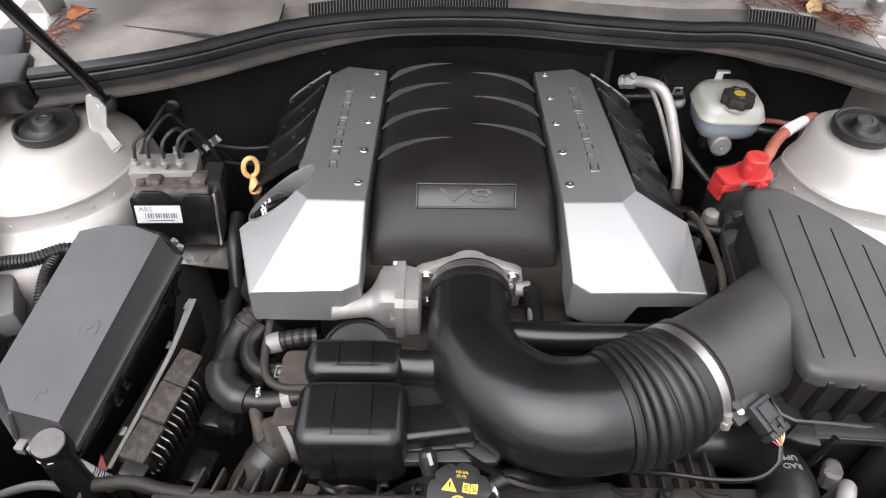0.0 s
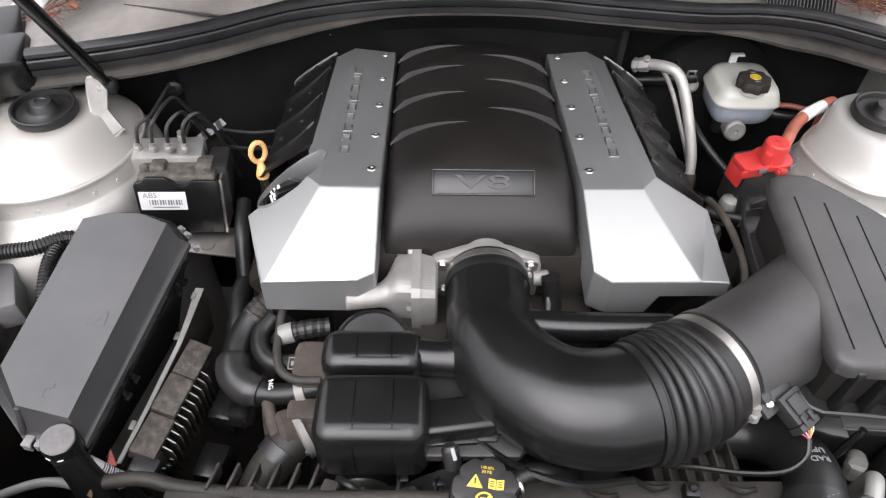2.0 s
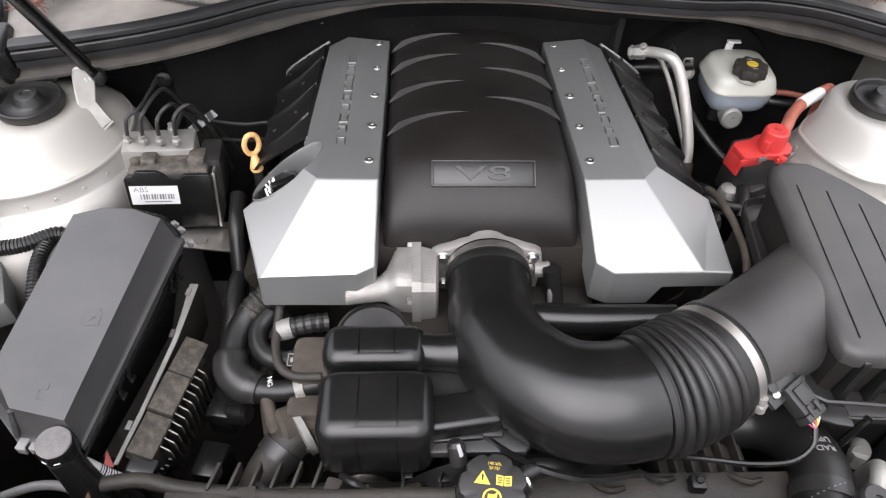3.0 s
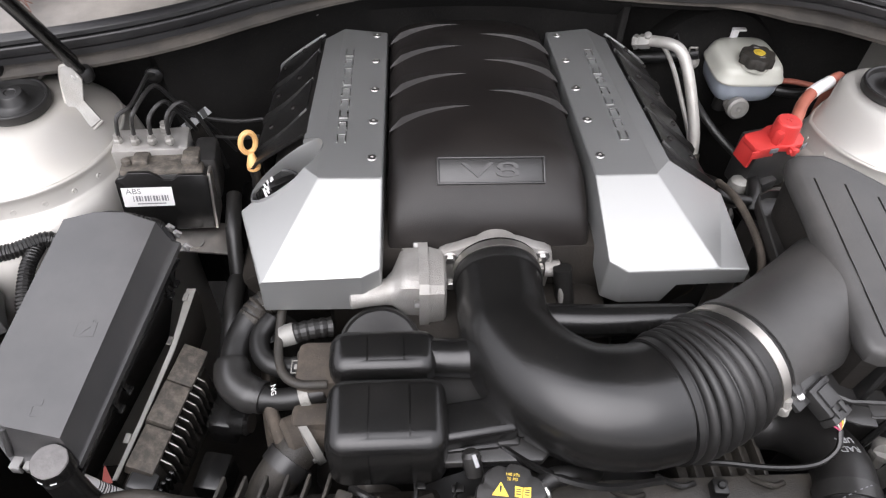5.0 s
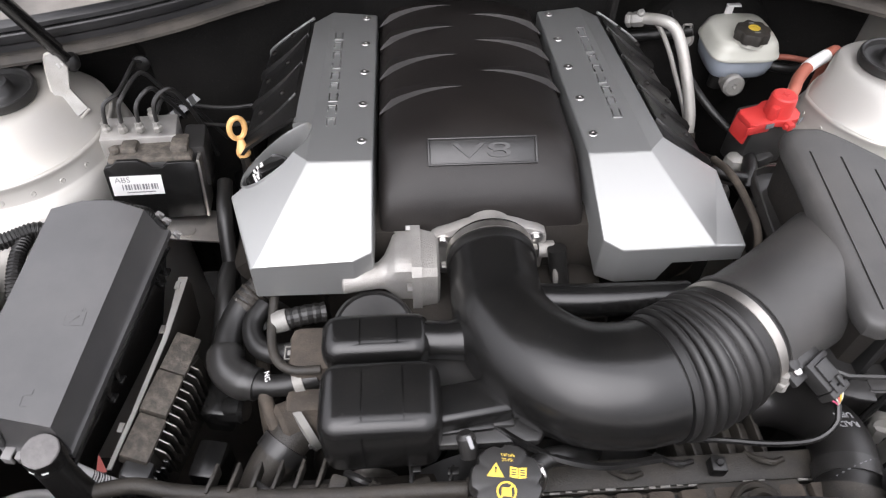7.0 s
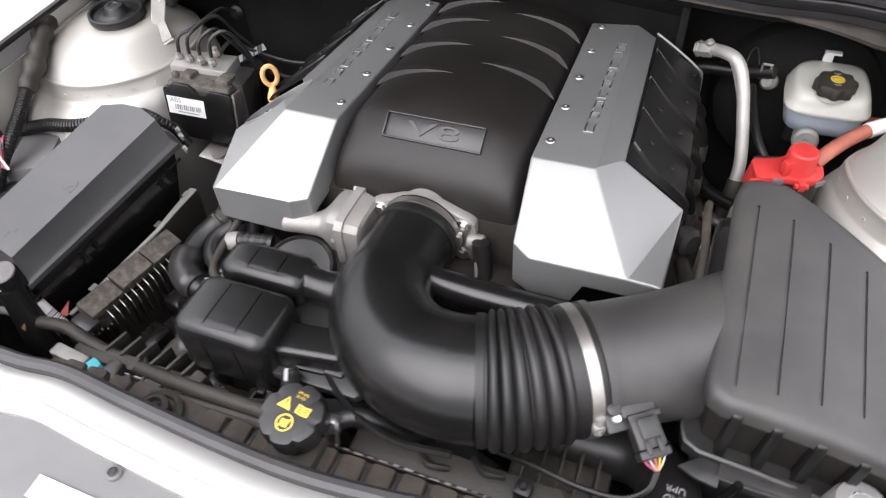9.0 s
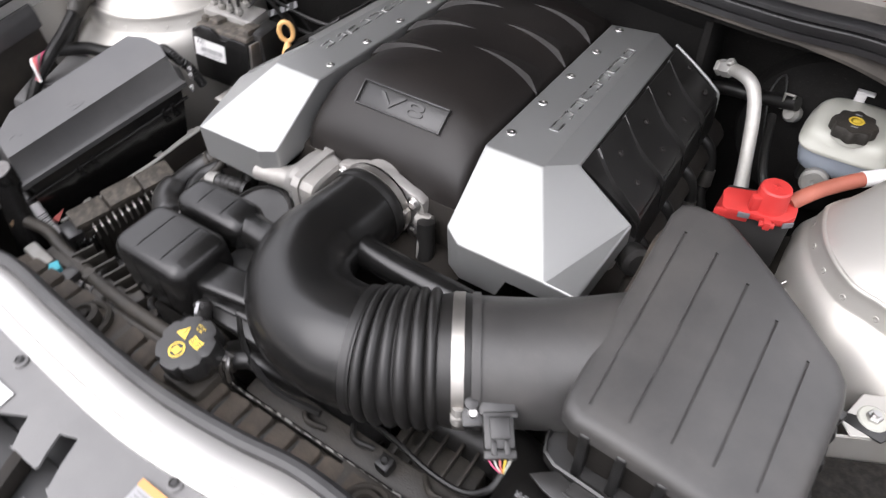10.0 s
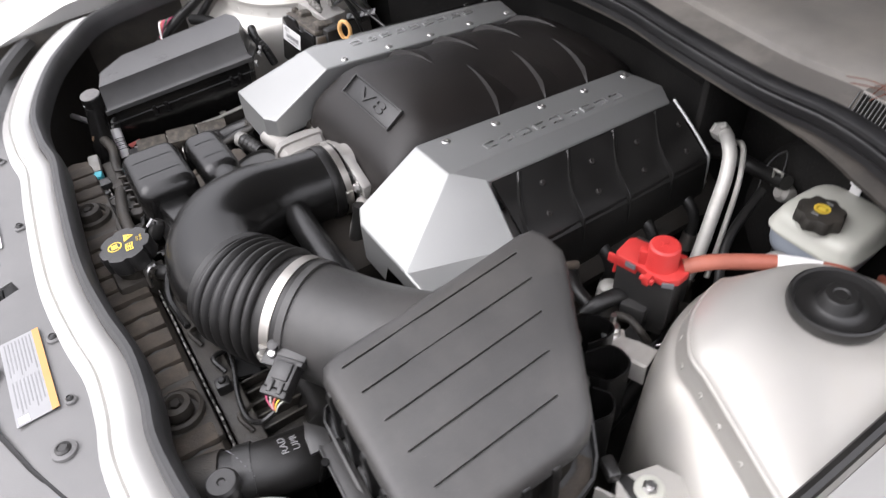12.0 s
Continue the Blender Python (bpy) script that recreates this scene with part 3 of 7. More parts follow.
for c, size, turn in (((-0.075, -0.572, 0.855), (0.12, 0.062, 0.05), 0), ((-0.018, -0.527, 0.858), (0.020, 0.045, 0.05), 18), ((0.006, -0.560, 0.856), (0.075, 0.018, 0.05), -22), ((-0.082, -0.533, 0.858), (0.030, 0.028, 0.05), 25)):
    bp = carve(bp, box(c, size, 0, (0, 0, turn)))
part("panel", bp, M_PANEL, panel)
part("bumper_skin", thicken(hem([V((p.x * 1.06, p.y, 0.0)) for p in FRONT], [(-0.155, 0.835), (-0.16, 0.846), (-0.175, 0.848), (-0.20, 0.838), (-0.23, 0.80), (-0.25, 0.70), (-0.26, 0.45), (-0.24, 0.02)]), 0.003), M_PAINT, panel, "silver front bumper skin")
part("step_groove", tube([(0.006, -0.590, 0.8525), (0.097, -0.572, 0.8535), (0.179, -0.553, 0.8550), (0.240, -0.532, 0.8560), (0.305, -0.505, 0.8570)], 0.0025, 6), M_TUBE, panel, "dark step line in the panel")
# black sheet put in for the shade in the gap below the panel
part("gap_shade", thicken(hem(FRONT, [(-0.05, -0.045), (-0.20, -0.05)]), 0.003), M_INK_GAP, panel)
for i, (px, py, pr) in enumerate(((0.242, -0.501, 0.012), (0.092, -0.483, 0.0075), (-0.132, -0.483, 0.0075), (-0.31, -0.483, 0.0075), (0.187, -0.484, 0.006), (0.101, -0.551, 0.012), (-0.25, -0.535, 0.011))):
    part("push_pin", lathe([(pr, 0), (pr * 0.95, 0.003), (pr * 0.6, 0.0045), (pr * 0.5, 0.003), (0.001, 0.003)], Matrix.Translation((px, py, 0.8595)), 20), M_PANEL, panel)
    part("pin_head", lathe([(pr * 0.66, 0.002), (pr * 0.62, 0.0055), (pr * 0.40, 0.0072), (pr * 0.34, 0.0062), (0.0005, 0.0062)], Matrix.Translation((px, py, 0.8595)), 16), M_PLASTIC, panel, "dark grey pin head")


# ---- the engine and what lies below ----
engine = thing("engine_block", (0, 0.15, 0.36), "grimy dark engine block below the plastic covers", "engine")
part("block", box((0, 0.14, 0.62), (0.40, 0.46, 0.50), 0.03), M_DARK, engine)
for s in (-1, 1):
    part("cylinder_head", box((s * 0.215, 0.15, 0.76), (0.15, 0.42, 0.14), 0.02, (0, s * 35, 0)), M_DARK, engine)
    part("rocker_cover", box((s * 0.235, 0.16, 0.812), (0.10, 0.36, 0.05), 0.012, (0, s * 40, 0)), M_ALU, engine, "dull cast aluminium rocker cover")
part("front_case", box((0, -0.13, 0.66), (0.30, 0.10, 0.30), 0.03), M_DARK, engine)


def pulley(x, y, z, r, w=0.03):
    return lathe([(r * 0.3, -w), (r, -w), (r, -w * 0.7), (r * 0.96, -w * 0.6), (r * 0.96, -w * 0.2), (r, -w * 0.1), (r, 0), (r * 0.9, 0.002), (r * 0.8, -0.008), (r * 0.35, -0.008), (r * 0.3, 0.004), (0.004, 0.004)], along((0, -1, 0), (x, y, z)), 40)


for px, pz, pr in ((0.02, 0.72, 0.075), (0.135, 0.70, 0.05), (-0.13, 0.70, 0.05), (0.0, 0.55, 0.09)):
    part("pulley", pulley(px, -0.225, pz, pr), M_PLASTIC, engine, "black ribbed belt pulley")


def sheet_mark(x, y, m):
    b = box((x, y, 0.0046), (0.0028, 0.007, 0.0006), 0)
    b.transform(m)
    return b


# engine covers: two silver wings
def wing(s, front_low, lip_notch):
    """Outline of a wing; x counts outward from the middle."""
    a0, a1 = (0.122, -0.036, 0.933), (0.119, 0.312, 0.912)
    b0, b1 = (0.195, -0.036, 0.934), (0.184, 0.325, 0.911)
    c0, c1 = (0.222, 0.0, 0.923), (0.213, 0.312, 0.902)
    d, e, f, g, h = front_low
    lo = 0.822
    (nx0, nx1, nz) = lip_notch
    if nx0 < nx1:
        low = [(h[0], h[1], lo), (g[0], g[1], lo), (nx0, g[1], lo), (nx1, g[1], nz), (e[0] + 0.001, e[1], nz)]
    else:
        low = [(h[0], h[1], nz), (g[0], g[1], nz), (nx1, g[1], nz), (nx1, g[1], lo), (e[0] + 0.001, e[1], lo)]
    verts = [a0, a1, b0, b1, c0, c1, d, e, f, g, h,                         # 0-10
             *low,                                                        # 11-15
             (d[0], d[1], 0.852), (c0[0], c0[1], 0.87), (c1[0], c1[1], 0.87), (b1[0], b1[1], 0.865), (a1[0], a1[1], 0.86), (a0[0], a0[1], 0.86)]
    faces = [(0, 2, 3, 1), (2, 4, 5, 3), (0, 10, 9, 8, 2), (2, 8, 6, 4), (8, 7, 6),
             (10, 11, 12, 9), (9, 12, 13, 14, 15, 7, 8), (7, 15, 16, 6), (6, 16, 17, 4), (4, 17, 18, 5), (5, 18, 19, 3), (3, 19, 20, 1), (1, 20, 21, 0), (0, 21, 11, 10),
             (11, 21, 20, 19, 18, 17, 16, 15, 14, 13, 12)]
    return solid([(s * x, y, z) for x, y, z in verts], faces, 0.0022, 2)


cover = thing("engine_cover", (0, 0.1, 0.86), "silver and black plastic engine cover with raised lettering", "engine cover")
right = part("silver_wing", wing(1, ((0.296, -0.012, 0.879), (0.290, -0.135, 0.876), (0.254, -0.137, 0.880), (0.150, -0.137, 0.878), (0.129, -0.126, 0.885)), (0.200, 0.212, 0.852)), M_SILVER, cover, "brushed silver plastic wing", sharp=9)
lw = wing(-1, ((0.293, -0.026, 0.874), (0.2575, -0.1372, 0.8722), (0.2545, -0.1382, 0.8728), (0.146, -0.1385, 0.8795), (0.125, -0.127, 0.8805)), (0.172, 0.158, 0.848))


def recess(k, dz):
    """The sloping oval rim of the oil filler recess, scaled and lowered."""
    return [V((-0.238, 0.010, 0.905)) + (V((0.043, 0.018, 0.024)) * math.cos(a) + V((-0.002, 0.034, -0.005)) * math.sin(a)) * k + V((0, 0, dz)) for a in np.linspace(0, 2 * math.pi, 56, endpoint=False)]


lw = carve(lw, loft([recess(1.03, -0.09), recess(1.03, 0.06)]))
part("filler_recess", thicken(loft([recess(1.02, -0.060), recess(1.045, -0.03), recess(1.045, -0.001), recess(1.02, 0.0015), recess(0.99, -0.001), recess(0.97, -0.03), recess(0.93, -0.055)], True, False), 0.0004), M_SILVER, cover, "silver oil filler recess")
left = part("silver_wing", lw, M_SILVER, cover, "brushed silver plastic wing with an oil filler recess", sharp=9)
for s in (-1, 1):
    for i in range(5):
        y, z = 0.0753 * i, 0.930 - 0.0045 * i
        part("bolt", join(lathe([(0.0058, 0), (0.0058, 0.0010), (0.0048, 0.0020), (0.0022, 0.0023), (0.0020, 0.0012)], Matrix.Translation((s * 0.135, y, z + 0.0004)), 20)), M_BOLT, cover, "bright domed bolt")
    # the maker's name is left as plain raised bars
    wing_ob = right if s > 0 else left
    for i in range(9):
        y = 0.039 + 0.0261 * i if s > 0 else 0.039 + 0.0261 * (8 - i)
        z = 0.9345 - (y + 0.036) * 0.0603
        bars = ((-0.0050, 0.0165), (0.0050, 0.0165)) if i % 2 == 0 else ((-0.0050, 0.0165), (0.0050, 0.0070))
        bms = [box((s * (0.1725 + dx), y, z - 0.0002), (0.0015, w, 0.0012), 0.0003) for dx, w in bars]
        bms.append(box((s * 0.1725, y + (0.0075 if i % 3 else -0.0075), z - 0.0002), (0.0095, 0.0014, 0.0012), 0.0003))
        part("raised_bar", join(*bms), M_LETTER, wing_ob, "polished raised bar")


# black side panels with four ridged fields
def side_panel(s, y0, y1):
    rows = []
    for y in np.linspace(y0, y1, 9):
        k = (y - y0) / (y1 - y0)
        top = V((0.222 - 0.008 * k, y, 0.919 - 0.018 * k))
        rows.append([V((s * p[0], p[1], p[2])) for p in (top + V((-0.012, 0, 0.002)), top, top + V((0.030, 0, -0.020)), top + V((0.066, 0, -0.046)), top + V((0.074, 0, -0.056)), top + V((0.078, 0, -0.10)), top + V((0.074, 0, -0.125)))])
    bm = thicken(loft(rows, False, False), 0.004)
    return bm


def shingle(s, y, y0, y1):
    """A field that rises to a bowed lip at its front and dips under the next one."""
    k = (y - y0) / (y1 - y0)
    t = V((0.222 - 0.008 * k, 0, 0.919 - 0.018 * k))
    cross_line = ((0.003, 0.0005, 0.02), (0.012, -0.006, 0.12), (0.024, -0.015, 0.3), (0.038, -0.0255, 0.52), (0.052, -0.0355, 0.76), (0.0655, -0.0450, 0.96), (0.0680, -0.0485, 1.0), (0.0690, -0.080, 1.0), (0.0690, -0.112, 1.0))
    rows = []
    for v, lift in ((-0.135, -0.003), (-0.125, 0.05), (-0.01, 0.97), (0.012, 1.0), (0.035, 0.94), (0.055, 0.46), (0.6, 0.34), (1.0, 0.03)):
        row = []
        for x, z, u in cross_line:
            n = V((0.55, 0, 0.84)) if u < 0.97 else V((1, 0, 0.25)).normalized()
            front = y + 0.032 - 0.036 * u ** 0.75 - 0.006 * math.sin(math.pi * u)
            rear = min(front + 0.079, y1 - 0.001)
            rise = -0.003 if lift < 0 else lift * (0.0012 + 0.0075 * min(1, u * 1.25))
            v *= 1 if v > 0 else 0.25 + 0.75 * u
            p = t + V((x, front + (rear - front) * v, z - 0.018 * (rear - front) * v / 0.3)) + n * rise
            row.append(V((s * p.x, p.y, p.z)))
        rows.append(row)
    return thicken(loft(rows, False, False), 0.002)


for s in (-1, 1):
    y0, y1 = (0.0, 0.315)
    sp = part("side_panel", side_panel(s, y0 + (0.005 if s > 0 else 0.062), y1), M_COIL, cover, "black ribbed plastic coil cover")
    for i in range(4):
        y = 0.012 + 0.078 * i
        if s < 0 and i == 0:
            continue
        part("field", shingle(s, y, y0, y1), M_COIL, sp, sharp=28)
        for dx, dz in ((0.024, -0.0110), (0.054, -0.0320)):
            part("stud", lathe([(0.0042, -0.001), (0.0040, 0.0012), (0.0026, 0.0022), (0.001, 0.0018)], along((s * 0.55, 0, 0.84), (s * (0.2205 + dx), y + 0.062 - 0.45 * dx, 0.9165 + dz - 0.060 * y)), 10), M_MANIFOLD, sp)
    part("edge_trim", tube(glide([(s * 0.213, 0.318, 0.905), (s * 0.245, 0.3185, 0.884), (s * 0.280, 0.318, 0.858), (s * 0.287, 0.318, 0.845), (s * 0.289, 0.317, 0.80)], 3), 0.0022, 6), M_SILVER, sp, "thin silver edge trim")


# black intake cover between the wings
def intake_cover():
    spec = [(0.362, 0.862, 0.860, 0.085), (0.356, 0.890, 0.880, 0.105), (0.345, 0.910, 0.895, 0.112), (0.32, 0.928, 0.905, 0.115), (0.26, 0.935, 0.911, 0.116), (0.18, 0.940, 0.916, 0.116), (0.10, 0.945, 0.920, 0.116),
            (0.04, 0.949, 0.923, 0.116), (0.015, 0.950, 0.925, 0.116), (-0.002, 0.947, 0.925, 0.116), (-0.020, 0.9415, 0.922, 0.1165), (-0.042, 0.9262, 0.912, 0.117), (-0.056, 0.9155, 0.904, 0.117),
            (-0.066, 0.905, 0.896, 0.117), (-0.074, 0.893, 0.885, 0.117), (-0.079, 0.875, 0.870, 0.117), (-0.082, 0.850, 0.848, 0.117)]
    rings = []
    for y, zc, ze, w in spec:
        ring = [V((-w - 0.003, y, 0.835)), V((-w, y, ze - 0.012))]
        for u in np.linspace(-1, 1, 25):
            ring.append(V((u * (w - 0.006 * abs(u) ** 8), y, ze + (zc - ze) * (1 - abs(u) ** (2.6 if y > 0.03 else 3.2 if y > 0 else 4.2)))))
        ring += [V((w, y, ze - 0.012)), V((w + 0.003, y, 0.835))]
        rings.append(ring)
    bm = loft(rings, True, True)
    return bm


def intake_height(x, y):
    zc = np.interp(y, (0.015, 0.04, 0.10, 0.18, 0.26, 0.32), (0.950, 0.949, 0.945, 0.940, 0.935, 0.928))
    ze = np.interp(y, (0.015, 0.04, 0.10, 0.18, 0.26, 0.32), (0.925, 0.923, 0.920, 0.916, 0.911, 0.905))
    return ze + (zc - ze) * (1 - abs(x / 0.116) ** 2.6)


OPENING = [(-0.110, 0.78), (-0.110, 0.855), (-0.104, 0.863), (-0.064, 0.871), (-0.046, 0.876), (-0.028, 0.884), (0.007, 0.890), (0.042, 0.884), (0.060, 0.877), (0.074, 0.868), (0.082, 0.858), (0.085, 0.846), (0.087, 0.78)]
ic = part("intake_cover", carve(intake_cover(), prism([(-x, z - 0.84) for x, z in OPENING], 0.12, 0.0, along((0, 1, 0), (0, -0.17, 0.84)))), M_MANIFOLD, cover, "black moulded plastic intake cover", sharp=50)


def louvre(s, y):
    """A wedge-shaped scoop that thins towards the middle."""
    rings = []
    for u in (0.0, 0.03, 0.06, 0.10, 0.14, 0.19, 0.26, 0.36, 0.48, 0.60, 0.72, 0.84, 0.93, 1.0):
        x = 0.1155 - 0.1105 * u
        h = 0.0002 + 0.0085 * min(u / 0.14, 1) ** 0.75 * min((1 - u) / 0.86, 1) ** 0.9
        yl = y - 0.012 * (1 - u) ** 2.0 + 0.007 * u
        yt = yl + 0.0010 + 0.36 * h
        yb = min(yt + 0.004 + 3.6 * h, 0.335)
        rings.append([V((s * x, yl, intake_height(x, yl) - 0.0012)), V((s * x, yt, intake_height(x, yt) + h - 0.0010)), V((s * x, yb, intake_height(x, yb) - 0.0012)), V((s * x, yl + 0.004, intake_height(x, yl) - 0.012))])
    bm = loft(rings)
    bmesh.ops.recalc_face_normals(bm, faces=bm.faces)
    return bm


for y in (0.072, 0.150, 0.226, 0.296):
    part("louvre", louvre(-1, y), M_MANIFOLD, ic)
for y in (0.108, 0.186, 0.262):
    part("louvre", louvre(1, y), M_MANIFOLD, ic)
EM = Matrix(((1, 0, 0, 0.002), (0, 0.81, -0.586, -0.0298), (0, 0.586, 0.81, 0.9357), (0, 0, 0, 1)))
badge = part("badge", join(box((0, 0.0150, 0.0005), (0.124, 0.0022, 0.005), 0.0007), box((0, -0.0150, 0.0005), (0.124, 0.0022, 0.005), 0.0007), box((-0.061, 0, 0.0005), (0.0022, 0.030, 0.005), 0.0007), box((0.061, 0, 0.0005), (0.0022, 0.030, 0.005), 0.0007),
                       box((0, 0, -0.0015), (0.121, 0.029, 0.003), 0.0005)), M_PLASTIC, ic, "framed black badge")
badge.data.transform(EM)
part("raised_letters", letters("V8", 0.026, EM @ Matrix.Translation((0, -0.0005, 0.001)) @ Matrix.Diagonal((2.4, 0.95, 1, 1)), 0.0008), M_PLASTIC, badge)
part("oil_cap", join(lathe([(0.030, -0.02), (0.030, 0.004), (0.028, 0.006), (0.026, 0.004), (0.004, 0.004)], None, 40), box((0.006, 0, 0.008), (0.034, 0.010, 0.014), 0.002)), M_TUBE, cover, "black oil filler cap with white marks")
OC = Matrix.Translation((-0.251, 0.012, 0.872)) @ pose(0, 0, 0, 6, -8, 25)
bpy.data.objects["oil_cap"].data.transform(OC)
for i in range(9):
    part("white_mark", sheet_mark(0.0185 * math.cos(1.75 + 0.19 * i) * (1 - 0.22 * (i % 2)), 0.0185 * math.sin(1.75 + 0.19 * i) * (1 - 0.22 * (i % 2)), OC), M_WHITE, bpy.data.objects["oil_cap"])

# ---- throttle body ----
throttle = thing("throttle_body", (0.0, -0.1, 0.80), "cast aluminium throttle body behind the intake duct", "throttle body")
part("flange", prism([(-0.066, -0.048), (0.066, -0.048), (0.068, 0.006), (0.066, 0.018), (0.058, 0.0235), (0.045, 0.028), (0.030, 0.035), (0.015, 0.0395), (0, 0.041), (-0.015, 0.0395), (-0.030, 0.035), (-0.045, 0.028), (-0.058, 0.0235), (-0.066, 0.018), (-0.068, 0.006)], 0.014, 0.002, along((0, -1, 0), (0.007, -0.080, 0.845))), M_ALU, throttle)
part("bore", lathe([(0.034, -0.02), (0.034, 0.012), (0.033, 0.03)], along((0, -1, 0), (0.007, -0.085, 0.853)), 40), M_ALU, throttle)
def rrect(cx, cy, cz, d, h, k=0.3):
    """A rounded rectangle across x; a larger k is rounder."""
    p = 2 / k ** 0.8
    pts = []
    for a in np.linspace(0, 2 * math.pi, 28, endpoint=False):
        c, q = math.cos(a), math.sin(a)
        r = (abs(c) ** p + abs(q) ** p) ** (-1 / p)
        pts.append(V((cx, cy + r * c * d / 2, cz + r * q * h / 2)))
    return pts


part("motor_housing", loft([rrect(-0.076, -0.108, 0.833, 0.066, 0.068), rrect(-0.098, -0.107, 0.833, 0.065, 0.066), rrect(-0.104, -0.108, 0.833, 0.061, 0.060, 0.4), rrect(-0.109, -0.113, 0.834, 0.050, 0.048, 0.7), rrect(-0.114, -0.119, 0.836, 0.039, 0.037, 0.9), rrect(-0.121, -0.125, 0.838, 0.031, 0.030, 1), rrect(-0.140, -0.131, 0.839, 0.026, 0.026, 1), rrect(-0.159, -0.136, 0.839, 0.023, 0.023, 1), rrect(-0.161, -0.1365, 0.839, 0.018, 0.018, 1)]), M_ALU, throttle)
part("gear_case", join(bev(loft([rrect(-0.083, -0.112, 0.832, 0.082, 0.082, 0.25), rrect(-0.072, -0.112, 0.832, 0.082, 0.082, 0.25)]), 0.002, 2, 40), bev(loft([rrect(-0.072, -0.113, 0.832, 0.076, 0.076, 0.3), rrect(-0.055, -0.114, 0.832, 0.070, 0.070, 0.35), rrect(-0.052, -0.114, 0.832, 0.062, 0.062, 0.4)]), 0.001, 1, 40)), M_ALU, throttle, "cast gear case of the throttle")
for sy, sz in ((-0.149, 0.844), (-0.137, 0.797), (-0.078, 0.866)):
    part("housing_screw", lathe([(0.0050, 0), (0.0050, 0.005), (0.004, 0.006)], along((-1, 0, 0), (-0.083, sy, sz)), 6), M_BOLT, throttle)
for dx in (0, 0.009):
    part("casting_dimple", lathe([(0.0022, 0), (0.0018, 0.0006)], along((0, 0.5, 0.85), (-0.100 + dx * 0.1, -0.084 - dx, 0.8645 - dx * 0.25)), 10), M_DULLALU, throttle)
for bx, bz in ((-0.0465, 0.859), (0.0610, 0.859), (-0.044, 0.812), (0.057, 0.812)):
    part("bolt", bolt((bx, -0.0945, bz), (0, -1, 0.1), 0.006, 0.006), M_BOLT, throttle)
part("side_boss", lathe([(0.010, 0), (0.010, 0.018), (0.007, 0.02)], along((1, 0, 0), (0.066, -0.095, 0.838)), 16), M_ALU, throttle)

# ---- intake duct: elbow, bellows, clamp ----
duct = thing("intake_duct", (0.1, -0.25, 0.80), "black plastic intake elbow with rubber bellows", "intake duct")
CL = glide([(0.008, -0.098, 0.845), (0.008, -0.14, 0.847), (0.008, -0.185, 0.852), (0.013, -0.222, 0.858), (0.034, -0.261, 0.863), (0.072, -0.289, 0.865), (0.115, -0.296, 0.867), (0.150, -0.291, 0.868)], 8)
part("elbow", tube(CL, lerp_list([0.0495, 0.0495, 0.0505, 0.0540, 0.0572, 0.0592, 0.0602, 0.0607], len(CL)), 40), M_TUBE, duct)
part("collar", tube(glide([(0.008, -0.098, 0.8445), (0.008, -0.110, 0.845), (0.008, -0.126, 0.8460)], 3), [0.0490, 0.0500, 0.0500, 0.0490, 0.0512, 0.0520, 0.0510], 40), M_RUBBER, duct)
part("inlet_clamp", join(tube([(0.008, -0.101, 0.8447), (0.008, -0.110, 0.8450)], 0.0508, 40), box((0.058, -0.107, 0.847), (0.008, 0.010, 0.020), 0.002)), M_STEEL, duct, "steel hose clamp")
BL = glide([(0.143, -0.2925, 0.868), (0.160, -0.287, 0.868), (0.178, -0.280, 0.8685), (0.196, -0.271, 0.869), (0.213, -0.261, 0.869)], 28)
BR = [0.0632 if i < 13 else 0.0622 if i < 17 else 0.0602 + 0.0068 * abs(math.sin((i - 17) / (len(BL) - 18) * math.pi * 6)) ** 0.55 for i in range(len(BL))]
part("bellows", tube(BL, BR, 48), M_RUBBER, duct, "black rubber bellows with six ribs", sharp=70)
CD = V((0.85, 0.52, 0)).normalized()
CC = V((0.228, -0.2525, 0.868))
part("cuff", tube([V((0.211, -0.262, 0.868)), CC - CD * 0.008, CC + CD * 0.008, CC + CD * 0.014], [0.061, 0.0630, 0.0630, 0.0615], 40), M_RUBBER, duct)
part("hose_clamp", join(tube([CC - CD * 0.0055, CC + CD * 0.0055], 0.0643, 48)), M_STEEL, duct, "bright steel hose clamp band")
SC = CC + V((0.0330, -0.0545, 0.006))
part("clamp_screw", join(box(SC, (0.010, 0.012, 0.010), 0.002, (0, 0, -58)), lathe([(0.0048, -0.013), (0.0048, 0.0), (0.0056, 0.001), (0.0056, 0.006), (0.0045, 0.007)], along((0.05, -0.2, -1), SC), 12)), M_DULLALU, duct, "clamp worm screw")
part("duct_seam", tube([p + V((0, 0, 0.0)) for p in glide([(-0.044, -0.20, 0.835), (-0.046, -0.235, 0.838), (-0.028, -0.295, 0.838), (0.02, -0.34, 0.838), (0.08, -0.362, 0.838), (0.14, -0.358, 0.838)], 6)], 0.004, 6), M_TUBE, duct)


